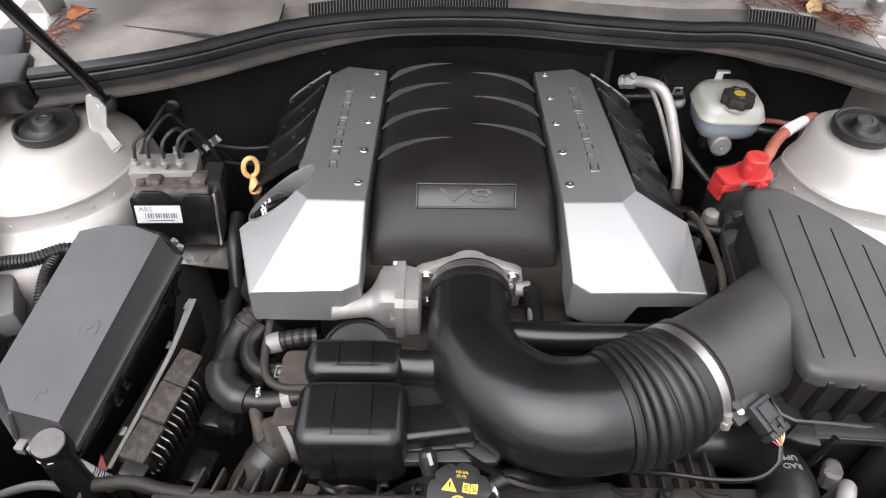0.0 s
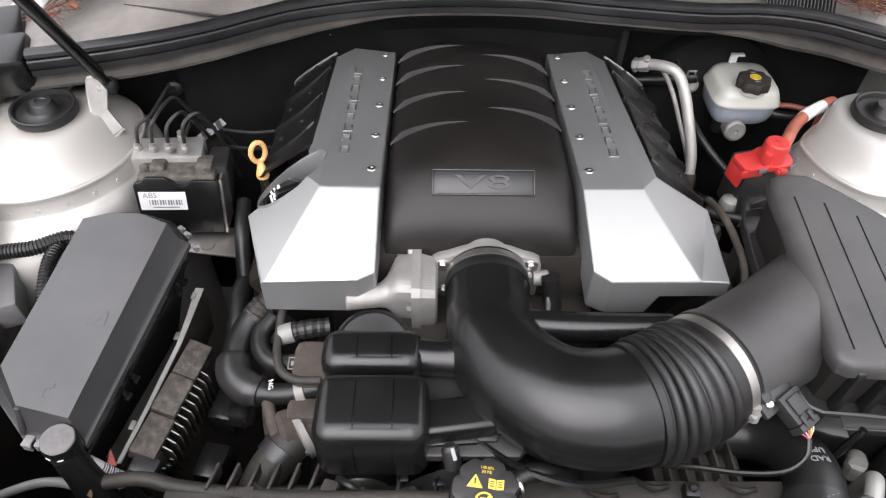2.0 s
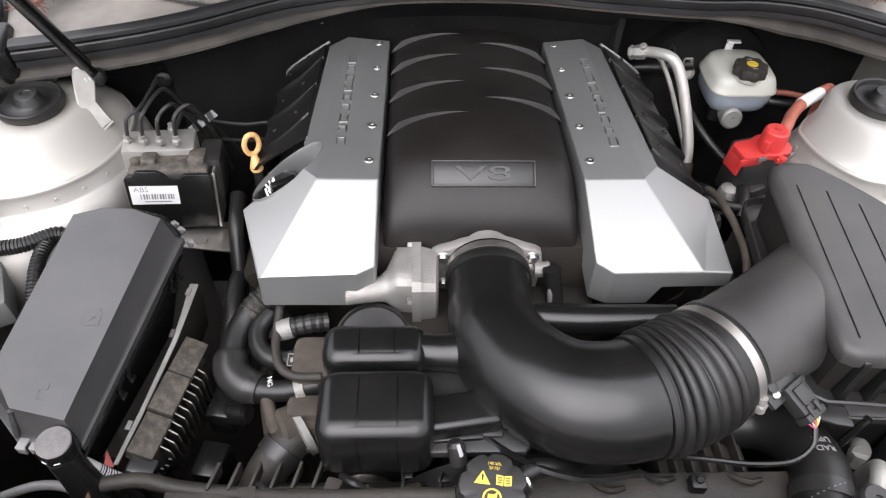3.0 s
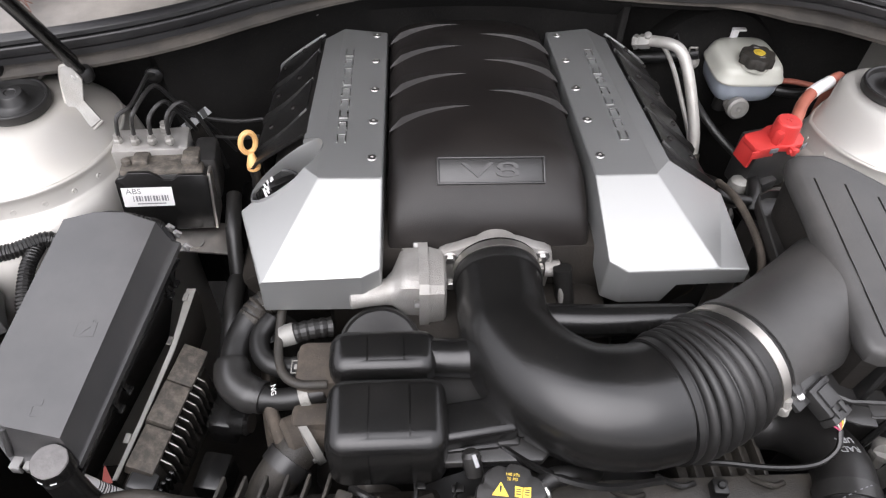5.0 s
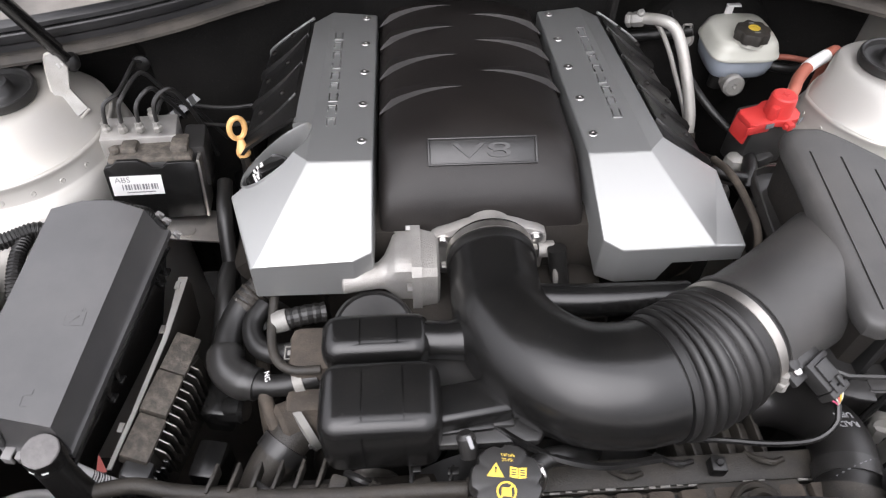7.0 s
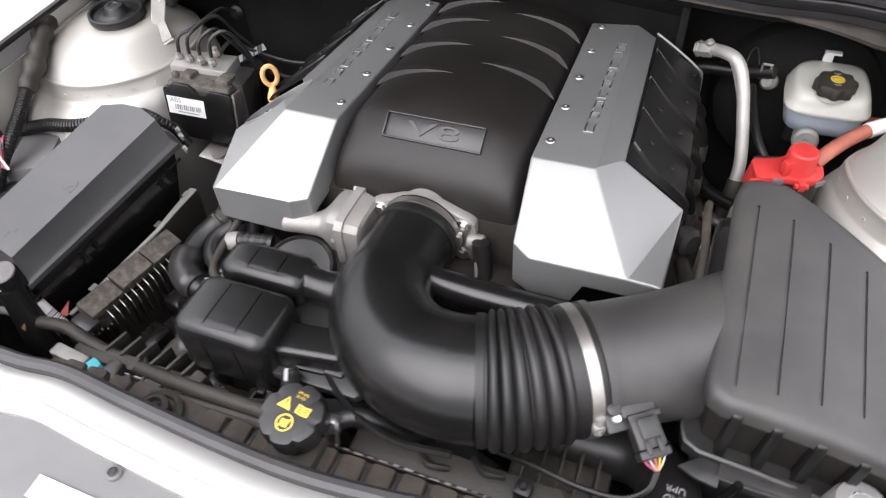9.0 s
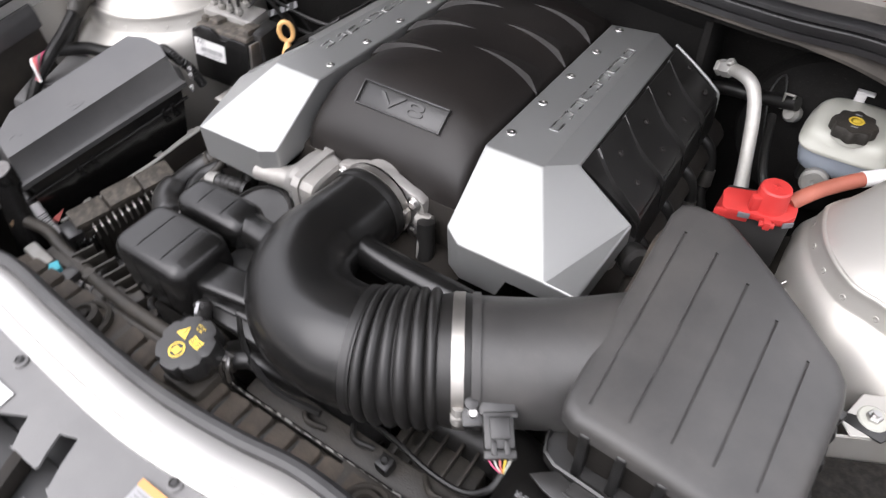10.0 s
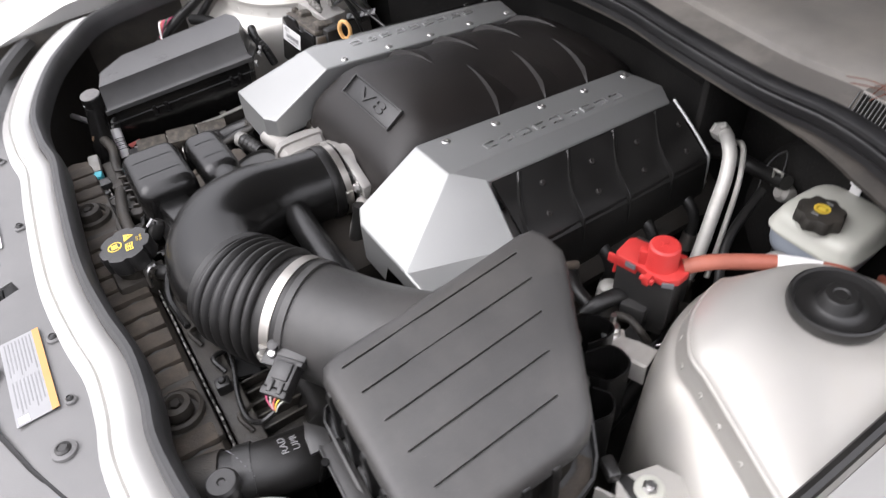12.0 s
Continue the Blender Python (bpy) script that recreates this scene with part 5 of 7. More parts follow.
part("red_end", solid([(-0.4150, -0.288, 0.7635), (-0.4165, -0.292, 0.7595), (-0.4120, -0.311, 0.7620), (-0.4030, -0.306, 0.7590), (-0.4085, -0.307, 0.7540)], [(0, 2, 1), (0, 3, 2), (0, 4, 3), (0, 1, 4), (1, 2, 3, 4)]), M_PALERED, tag, "pale red clip")

# ---- brake control unit ----
absu = thing("brake_control_unit", (-0.40, 0.06, 0.76), "black brake control unit with white printed label", "control unit")
AM = pose(-0.404, 0.052, 0.835, -9, 4, 6)
b = box((0, 0, 0), (0.104, 0.046, 0.080), 0.005)
b.transform(AM)
part("case", b, M_PLASTIC, absu)
b = join(box((0, 0.002, 0.0405), (0.098, 0.046, 0.010), 0.003), box((-0.026, 0.006, 0.046), (0.020, 0.030, 0.012), 0.004), box((0.034, 0.006, 0.047), (0.022, 0.034, 0.014), 0.004), lathe([(0.006, 0.044), (0.006, 0.052), (0.003, 0.054)], Matrix.Translation((-0.042, -0.006, 0)), 10))
b.transform(AM)
part("lid", b, M_SPECKLE, absu, "dusty case top")
part("small_label", box((-0.425, 0.0705, 0.874), (0.034, 0.0015, 0.009), 0.0004, (-12, 3, 8)), M_PAPER, absu, "small white label")
b = prism([(-0.053, -0.043), (0.054, -0.043), (0.055, 0.036), (0.050, 0.040), (0.020, 0.040), (0.013, 0.033), (0.002, 0.033), (-0.005, 0.040), (-0.014, 0.045), (-0.038, 0.045), (-0.045, 0.038), (-0.051, 0.038), (-0.055, 0.033)], 0.006, 0.0016)
b.transform(AM @ Matrix.Translation((0, -0.0205, 0)) @ pose(0, 0, 0, 90, 0, 0))
part("front_cover", b, M_TUBE, absu, "glossy black cover with a wavy top edge")
b = box((0.056, 0.004, -0.004), (0.004, 0.052, 0.086), 0.001)
b.transform(AM)
part("side_rail", b, M_STEEL, absu, "thin steel side rail")
lab = prism([(-0.030, -0.014), (0.030, -0.014), (0.030, 0.014), (-0.030, 0.014)], 0.0006, 0)
LM = AM @ Matrix.Translation((-0.020, -0.0268, 0.010)) @ pose(0, 0, 0, 90, 0, 0)
lab.transform(LM)
lb = part("label", lab, M_WHITE, absu, "white printed label")
part("label_words", letters("ABS", 0.011, LM @ Matrix.Translation((-0.016, 0.0085, 0.0008)), 0.0001), M_FADED, lb)
part("label_bars", join(*[prism([(-0.018 + 0.0034 * i, -0.006), (-0.018 + 0.0034 * i + 0.0022 - 0.001 * (i % 3 == 0), -0.006), (-0.018 + 0.0034 * i + 0.0022 - 0.001 * (i % 3 == 0), 0.002), (-0.018 + 0.0034 * i, 0.002)], 0.0002, 0, LM @ Matrix.Translation((0, 0, 0.0007))) for i in range(13)],
                       prism([(-0.014, -0.0105), (0.02, -0.0105), (0.02, -0.009), (-0.014, -0.009)], 0.0002, 0, LM @ Matrix.Translation((0, 0, 0.0007)))), M_FADED, lb)
part("valve_block", box((-0.424, 0.094, 0.858), (0.092, 0.046, 0.060), 0.003, (0, 3, 8)), M_ALU, absu, "machined aluminium valve block")
part("pump_motor", lathe([(0.030, 0), (0.030, 0.05), (0.027, 0.055), (0.004, 0.055)], along((0.3, 1, 0), (-0.405, 0.118, 0.828)), 28), M_DARK, absu)
part("end_box", box((-0.356, 0.085, 0.845), (0.028, 0.05, 0.07), 0.006, (0, 4, 6)), M_PLASTIC, absu)
PIPES = [[(-0.460, 0.086, 0.885), (-0.456, 0.088, 0.914), (-0.452, 0.095, 0.925), (-0.438, 0.110, 0.930), (-0.436, 0.170, 0.928), (-0.442, 0.200, 0.914), (-0.450, 0.232, 0.893)],
         [(-0.438, 0.083, 0.887), (-0.435, 0.086, 0.920), (-0.429, 0.095, 0.933), (-0.420, 0.130, 0.938), (-0.413, 0.145, 0.932), (-0.405, 0.165, 0.895), (-0.380, 0.190, 0.840), (-0.350, 0.200, 0.780)],
         [(-0.415, 0.080, 0.890), (-0.413, 0.083, 0.921), (-0.408, 0.095, 0.931), (-0.397, 0.110, 0.934), (-0.393, 0.125, 0.912), (-0.385, 0.150, 0.864), (-0.375, 0.170, 0.800)],
         [(-0.392, 0.077, 0.892), (-0.389, 0.080, 0.928), (-0.382, 0.092, 0.938), (-0.371, 0.102, 0.938), (-0.366, 0.120, 0.908), (-0.360, 0.140, 0.850), (-0.355, 0.150, 0.790)],
         [(-0.405, 0.105, 0.89), (-0.398, 0.135, 0.900), (-0.388, 0.155, 0.880), (-0.367, 0.170, 0.862), (-0.331, 0.180, 0.850), (-0.30, 0.190, 0.846)],
         [(-0.405, 0.12, 0.86), (-0.400, 0.155, 0.842), (-0.374, 0.170, 0.831), (-0.339, 0.180, 0.820), (-0.31, 0.19, 0.815)]]
for p in PIPES:
    part("brake_pipe", tube(glide(p, 7), 0.0028, 8), M_PLASTIC, absu, "thin black bent brake pipe")
    part("fitting", lathe([(0.0062, 0), (0.0062, 0.006), (0.0045, 0.008), (0.0045, 0.013)], Matrix.Translation(V(p[0]) + V((0, 0, 0.003))), 6), M_DULLALU, absu)
part("mount_bracket", join(box((-0.362, 0.018, 0.782), (0.075, 0.055, 0.004), 0.001, (0, 8, 0)), box((-0.33, 0.02, 0.755), (0.004, 0.05, 0.055), 0.001), lathe([(0.010, 0), (0.010, 0.003), (0.006, 0.003)], Matrix.Translation((-0.372, 0.005, 0.785)), 16)), M_STEEL, absu, "bare steel mounting bracket")
part("grommet", lathe([(0.012, 0), (0.012, 0.005), (0.008, 0.008), (0.004, 0.009)], along((0.2, -1, 0.1), (-0.450, 0.232, 0.893)), 20), M_RUBBER, absu)
PT = Matrix.Translation((-0.387, 0.154, 0.868)) @ pose(0, 0, 0, 20, -12, 47)
tagp = part("paper_tag", box((0, 0, 0), (0.058, 0.013, 0.0016), 0.0004), M_PAPER, absu, "white and black striped paper tag")
tagp.data.transform(PT)
part("tag_bars", join(*[prism([(x, -0.0065), (x + w, -0.0065), (x + w + 0.004, 0.0065), (x + 0.004, 0.0065)], 0.0006, 0, PT @ Matrix.Translation((0, 0, 0.0007))) for x, w in ((-0.024, 0.006), (-0.012, 0.010), (0.006, 0.003), (0.014, 0.008))]), M_INK_GAP, tagp)

# ---- gas strut of the hood ----
strut = thing("gas_strut", (-0.50, 0.13, 0.88), "black gas strut on a silver bracket", "gas strut")
RB = V((-0.500, 0.150, 0.948))
RT = RB + (V((-0.520, 0.069, 1.135)) - V((-0.503, 0.160, 0.955))) * 4.35
part("cylinder", tube([RB, RB.lerp(RT, 0.03), RB.lerp(RT, 0.035), RB.lerp(RT, 0.55), RB.lerp(RT, 0.56), RT], [0.0060, 0.0060, 0.0088, 0.0088, 0.004, 0.004], 16), M_TUBE, strut)
part("ball_joint", lathe([(0.004, -0.012), (0.010, -0.006), (0.011, 0.004), (0.008, 0.01)], Matrix.Translation(RB), 14), M_RUBBER, strut)
SBP = [(-0.529, 0.140, 0.942), (-0.523, 0.142, 0.963), (-0.514, 0.142, 0.966), (-0.507, 0.142, 0.961), (-0.500, 0.140, 0.948), (-0.503, 0.128, 0.924), (-0.481, 0.108, 0.907), (-0.494, 0.092, 0.903), (-0.521, 0.115, 0.914)]
part("bracket", bev(thicken(solid(SBP, [(0, 1, 2, 3, 4, 5, 8), (5, 6, 7, 8)]), 0.0026), 0.0007, 1), M_DULLALU, strut, "silver painted strut bracket")
part("bracket_rim", join(tube(glide([SBP[i] for i in (2, 1, 0, 8, 7, 6)], 5), 0.0020, 8), tube(glide([(-0.511, 0.1325, 0.935), (-0.509, 0.122, 0.918), (-0.503, 0.107, 0.9105)], 4), [0.0008] * 3 + [0.003] * 3 + [0.004] * 3, 8)), M_BAYPAINT, strut, "bright folded bracket rim")
part("bracket_bolt", bolt((-0.512, 0.1385, 0.950), (-0.1, -1, 0.25), 0.0055, 0.004), M_BOLT, strut)

# ---- dipstick ----
dip = thing("dipstick", (-0.293, 0.07, 0.80), "faded orange oil dipstick handle", "dipstick")
ring = [V((-0.296, 0.078, 0.893)) + V((0.0082 * math.cos(a), 0.006 * math.cos(a), 0.0155 * math.sin(a))) for a in np.linspace(0, 2 * math.pi, 33)]
part("ring", tube(ring, 0.0036, 10), M_ORANGE, dip)
part("stem", join(tube(glide([(-0.295, 0.076, 0.877), (-0.294, 0.072, 0.868), (-0.2935, 0.070, 0.862)], 3), [0.004, 0.005, 0.006, 0.007, 0.008, 0.0085, 0.0085], 12), lathe([(0.009, 0), (0.009, 0.004)], Matrix.Translation((-0.2935, 0.070, 0.858)), 12)), M_ORANGE, dip)
part("guide_tube", tube(glide([(-0.2935, 0.070, 0.860), (-0.292, 0.068, 0.84), (-0.285, 0.07, 0.78), (-0.26, 0.09, 0.70)], 4), 0.0065, 12), M_DARK, dip)

# ---- brake fluid reservoir and booster ----
booster = thing("brake_booster", (0.45, 0.40, 0.75), "black round brake booster on the firewall", "brake booster")
part("shell", lathe([(0.125, -0.05), (0.125, 0.02), (0.118, 0.035), (0.09, 0.05), (0.05, 0.058), (0.03, 0.06)], along((0, -1, 0.1), (0.432, 0.425, 0.778)), 48), M_INSUL, booster)
part("master_cylinder", join(tube(glide([(0.445, 0.375, 0.80), (0.445, 0.33, 0.798), (0.443, 0.285, 0.798)], 3), 0.016, 20), lathe([(0.012, -0.02), (0.012, 0), (0.0175, 0.002), (0.0175, 0.012), (0.014, 0.015), (0.004, 0.0145), (0.002, 0.013)], along((0, -1, 0.25), (0.443, 0.278, 0.798)), 24)), M_DULLALU, booster, "cast aluminium master cylinder")
part("hose_end", lathe([(0.008, 0), (0.012, 0.008), (0.012, 0.018), (0.008, 0.024)], along((-0.4, -0.8, 0.4), (0.388, 0.364, 0.828)), 18), M_DULLALU, booster, "grey check valve")
part("vacuum_hose", tube(glide([(0.385, 0.345, 0.855), (0.34, 0.36, 0.84), (0.28, 0.37, 0.83), (0.22, 0.375, 0.80)], 6), 0.010, 12), M_RUBBER, booster, "black rubber hose")
part("spring_clip", join(*[tube([V((0.372, 0.347, 0.852)) + V((dx, 0, -0.012)), V((0.372, 0.345, 0.852)) + V((dx, -0.004, 0.016))], 0.0018, 6) for dx in (-0.006, 0.006)], tube([(0.366, 0.340, 0.868), (0.378, 0.340, 0.868)], 0.0018, 6)), M_DULLALU, booster, "bright spring clip")
part("yellow_tag", box((0.322, 0.408, 0.768), (0.026, 0.003, 0.011), 0.0008, (-25, 0, 10)), M_LIME, booster, "yellow-green paper tag")

bres = thing("brake_fluid_reservoir", (0.462, 0.33, 0.79), "milky plastic brake fluid reservoir with black cap", "fluid reservoir")
def breservoir(k_z, p=5.0):
    """Rounded tank: a squarish oval, wider in front."""
    rings = []
    for k, z in k_z:
        ring = []
        for a in np.linspace(0, 2 * math.pi, 48, endpoint=False):
            c, q = math.cos(a), math.sin(a)
            r = (abs(c) ** p + abs(q) ** p) ** (-1 / p)
            w = 0.055 - 0.004 * max(0, q) - (0.010 if q > 0.5 and c < 0 else 0) * (q - 0.5) * 2
            ring.append(V((0.460 + w * r * c * k, 0.342 + 0.056 * r * q * k, z)))
        rings.append(ring)
    return loft(rings)


part("tank_top", breservoir([(0.94, 0.8405), (1.015, 0.842), (1.03, 0.845), (1.015, 0.848), (0.985, 0.850), (0.955, 0.857), (0.90, 0.864), (0.83, 0.8685), (0.74, 0.8705), (0.3, 0.8715)]), M_MILK, bres)
part("tank_base", breservoir([(0.5, 0.804), (0.80, 0.806), (0.88, 0.812), (0.94, 0.825), (0.96, 0.8415)]), M_FLUID, bres, "bluish translucent lower tank")
part("cap_neck", lathe([(0.0225, 0.868), (0.0225, 0.884)], Matrix.Translation((0.458, 0.304, 0)), 24), M_MILK, bres)
prof = [(0.0245 + 0.0019 * math.cos(8 * a)) for a in np.linspace(0, 2 * math.pi, 64, endpoint=False)]
rg = [[V((0.458 + r * k * math.cos(a), 0.304 + r * k * math.sin(a), z)) for r, a in zip(prof, np.linspace(0, 2 * math.pi, 64, endpoint=False))] for k, z in ((0.98, 0.874), (1.04, 0.875), (1.04, 0.887), (0.98, 0.8905), (0.5, 0.8918))]
bc = part("cap", loft(rg), M_DIRTY, bres, "dark scalloped cap")
part("cap_mark", join(lathe([(0.0090, 0.8919), (0.0090, 0.8923), (0.0066, 0.8923), (0.0066, 0.8919)], Matrix.Translation((0.458, 0.304, 0)), 28), lathe([(0.0045, 0.8919), (0.0045, 0.8923), (0.003, 0.8924)], Matrix.Translation((0.458, 0.304, 0)), 20)), M_YELLOW, bc, "yellow ring mark")
for dy in (0.0165, -0.016):
    part("print_mark", box((0.458, 0.304 + dy * 0.85, 0.8921), (0.008, 0.0022, 0.0006), 0), M_FADED, bc)
part("rear_clip", join(box((0.452, 0.386, 0.872), (0.013, 0.003, 0.026), 0.0008), box((0.456, 0.383, 0.886), (0.022, 0.009, 0.003), 0.0008)), M_WHITE, bres, "pale plastic clip")
part("outlet", tube(glide([(0.50, 0.31, 0.822), (0.53, 0.30, 0.820), (0.57, 0.305, 0.815)], 4), 0.008, 12), M_RUBBER, bres)
part("foot", lathe([(0.012, 0), (0.012, 0.03)], along((0, 0, 1), (0.43, 0.31, 0.785)), 14), M_RUBBER, bres)
bres.location += V((-0.001, -0.008, -0.006))

# ---- aluminium coolant-gas pipes ----
acp = thing("air_conditioning_pipe", (0.34, 0.22, 0.72), "bent bare aluminium air conditioning pipe", "pipe")
part("large_pipe", tube(glide([(0.272, 0.345, 0.876), (0.295, 0.330, 0.886), (0.318, 0.304, 0.895), (0.332, 0.291, 0.888), (0.343, 0.276, 0.866), (0.352, 0.257, 0.836), (0.361, 0.237, 0.800), (0.366, 0.222, 0.770), (0.365, 0.205, 0.735)], 8), 0.0088, 18), M_PIPE, acp)
part("small_pipe", tube(glide([(0.296, 0.348, 0.868), (0.313, 0.343, 0.875), (0.327, 0.331, 0.863), (0.341, 0.313, 0.838), (0.354, 0.289, 0.805), (0.367, 0.263, 0.770), (0.376, 0.243, 0.74)], 7), 0.0038, 10), M_PIPE, acp)
part("union", join(lathe([(0.0105, -0.012), (0.0118, -0.010), (0.0118, 0.004), (0.0105, 0.005), (0.0105, 0.008), (0.0118, 0.009), (0.0118, 0.014), (0.009, 0.016)], along((-0.7, 0.45, -0.3), (0.284, 0.337, 0.881)), 6), lathe([(0.006, 0), (0.006, 0.012), (0.004, 0.014)], along((-0.3, -0.3, 0.9), (0.290, 0.334, 0.886)), 10)), M_DULLALU, acp, "dull pipe union")
part("rubber_sleeve", tube(glide([(0.366, 0.214, 0.752), (0.365, 0.205, 0.735), (0.360, 0.19, 0.68)], 4), 0.0115, 16), M_DIRTY, acp)

# ---- red battery terminal ----
term = thing("jump_start_terminal", (0.40, 0.09, 0.78), "red plastic jump-start terminal cover on a black base", "terminal")
part("base", box((0.398, 0.092, 0.842), (0.085, 0.052, 0.09), 0.005, (0, 0, 14)), M_PLASTIC, term, "black terminal base")
cv = prism([(-0.050, -0.018), (-0.044, -0.024), (-0.006, -0.026), (0.006, -0.031), (0.030, -0.030), (0.042, -0.018), (0.045, 0.0), (0.040, 0.018), (0.028, 0.029), (0.002, 0.029), (-0.012, 0.022), (-0.044, 0.022), (-0.050, 0.014)], 0.011, 0.0025, Matrix.Translation((0.402, 0.090, 0.878)) @ pose(0, 0, 0, 0, -2, 14))
part("cover", cv, M_RED, term)
kn = part("knob", join(lathe([(0.0225, 0), (0.0215, 0.003), (0.0205, 0.026), (0.0195, 0.030), (0.017, 0.032), (0.001, 0.0325)], Matrix.Translation((0.411, 0.088, 0.8885)), 36), box((0.394, 0.072, 0.899), (0.012, 0.012, 0.022), 0.002, (0, 0, 30))), M_RED, term)
part("skirt", join(box((0.3555, 0.080, 0.866), (0.006, 0.038, 0.036), 0.002, (0, 8, 14)), box((0.372, 0.060, 0.877), (0.044, 0.004, 0.014), 0.0015, (0, 0, 14))), M_RED, term, "red skirt over the black base")
part("knob_mark", join(box((0.411, 0.088, 0.9213), (0.012, 0.0025, 0.001), 0.0003), box((0.411, 0.088, 0.9213), (0.0025, 0.012, 0.001), 0.0003)), M_RED, kn)
part("hinge_tab", join(box((0.418, 0.056, 0.885), (0.010, 0.012, 0.012), 0.002, (0, 0, 14)), tube([(0.409, 0.053, 0.885), (0.427, 0.057, 0.885)], 0.004, 8)), M_RED, term)
for dx, dy in ((-0.022, -0.0285), (0.033, -0.031)):
    q = pose(0.402, 0.090, 0.885, 0, 0, 14) @ V((dx, dy, 0))
    part("window", box(q, (0.015, 0.002, 0.008), 0.0005, (0, 0, 14 if dx < 0 else 40)), M_GREYINK, term, "grey latch window")
term.scale = (0.82, 0.82, 0.88)
term.location += V((0.0015, 0, 0.010))
cab = thing("battery_cable", (0.47, 0.16, 0.86), "orange-red battery cable with white tape", "cable")
CP = glide([(0.428, 0.103, 0.886), (0.444, 0.124, 0.893), (0.463, 0.152, 0.892), (0.488, 0.178, 0.894), (0.516, 0.194, 0.899), (0.542, 0.212, 0.895), (0.555, 0.236, 0.85), (0.558, 0.24, 0.80)], 8)
part("sleeve", tube(CP, 0.0086, 16), M_REDCABLE, cab)
part("tape", tube(CP[23:34], 0.0093, 16), M_WHITE, cab, "white printed tape wrap")


# ---- radiator, cap and front hoses ----
rad = thing("radiator", (0, -0.40, 0.36), "dusty brown radiator with a ribbed plastic tank", "radiator")
part("core", box((0, -0.395, 0.56), (0.66, 0.035, 0.42), 0.004), M_DARK, rad)
rg = []
for x in np.linspace(-0.33, 0.33, 3):
    rg.append([V((x, y, z)) for y, z in ((-0.43, 0.76), (-0.43, 0.792), (-0.424, 0.802), (-0.40, 0.808), (-0.378, 0.804), (-0.373, 0.795), (-0.373, 0.76))])
part("tank", loft(rg), M_BROWN, rad)
for i in range(21):
    x = -0.31 + 0.031 * i
    # black ribs stand in for the shade between the tank's fields
    part("tank_groove_shade", loft([[V((x + dx, y, z)) for y, z in ((-0.431, 0.77), (-0.431, 0.794), (-0.424, 0.8035), (-0.40, 0.8095), (-0.380, 0.805), (-0.375, 0.796), (-0.375, 0.77))] for dx in (0, 0.0030)]), M_INK_GAP, rad)
    part("tank_field", box((x + 0.0170, -0.403, 0.8045 + 0.0008 * math.sin(i * 2.1)), (0.0256, 0.052, 0.018), 0.0045, (0, 0.8 * math.sin(i * 3.7), 0.9 * math.sin(i * 1.3))), M_BROWN, rad)
part("crimp_strip", box((0, -0.369, 0.792), (0.66, 0.003, 0.010), 0.001), M_DIRTY, rad, "dusty crimped strip")
part("crimp_teeth", join(*[box((-0.32 + 0.0135 * i, -0.3690 + 0.0006 * math.sin(i * 1.1), 0.7980 + 0.0006 * math.sin(i * 2.3)), (0.0080 + 0.002 * math.sin(i * 3.1), 0.0020 + 0.0006 * math.sin(i * 1.7), 0.0016), 0.0005) for i in range(48)]), M_DULLALU, rad, "dull metal crimp teeth")
part("shroud_bar", box((0.18, -0.3505, 0.784), (0.30, 0.030, 0.018), 0.004, (4, 0, 0)), M_DIRTY, rad, "brown dusted shroud bar")
part("shroud_bar", box((-0.25, -0.354, 0.785), (0.16, 0.020, 0.016), 0.004), M_DIRTY, rad, "dusty black shroud bar")
shroud = carve(box((0.0, -0.33, 0.57), (0.62, 0.035, 0.33), 0.01), lathe([(0.17, -0.1), (0.17, 0.1)], along((0, 1, 0), (0.05, -0.33, 0.60)), 40))
part("fan_shroud", shroud, M_DARK, rad, "black plastic fan shroud")
part("shroud_ring", lathe([(0.17, 0), (0.178, 0), (0.178, 0.03), (0.17, 0.03), (0.17, 0)], along((0, 1, 0), (0.05, -0.335, 0.60)), 48, False), M_PLASTIC, rad)
for i in range(7):
    a = 2 * math.pi * i / 7
    part("fan_blade", thicken(solid([V((0.05, -0.325, 0.60)) + V((r * math.cos(a + da), dy, r * math.sin(a + da))) for r, da, dy in ((0.05, -0.2, 0), (0.16, -0.05, 0), (0.16, 0.35, 0.02), (0.05, 0.3, 0.02))], [(0, 1, 2, 3)]), 0.002), M_PLASTIC, rad)
part("fan_hub", lathe([(0.055, -0.01), (0.055, 0.03), (0.04, 0.04), (0.004, 0.04)], along((0, 1, 0), (0.05, -0.33, 0.60)), 32), M_PLASTIC, rad)
for ix, iy in ((0.226, -0.402), (-0.163, -0.405)):
    iso = part("mount", join(lathe([(0.026, 0.0), (0.026, 0.020), (0.023, 0.023), (0.020, 0.020), (0.019, 0.013), (0.004, 0.013)], Matrix.Translation((ix, iy, 0.800)), 28), lathe([(0.015, 0.016), (0.015, 0.030), (0.010, 0.033), (0.008, 0.026), (0.001, 0.026)], Matrix.Translation((ix, iy, 0.800)), 20),
                             box((ix, iy + 0.005, 0.806), (0.10, 0.05, 0.012), 0.004)), M_DIRTY, rad, "dusty rubber radiator mount")
    part("mount_bolt", bolt((ix, iy, 0.826), (0, 0, 1), 0.006, 0.006), M_DARK, iso)

cap = rad
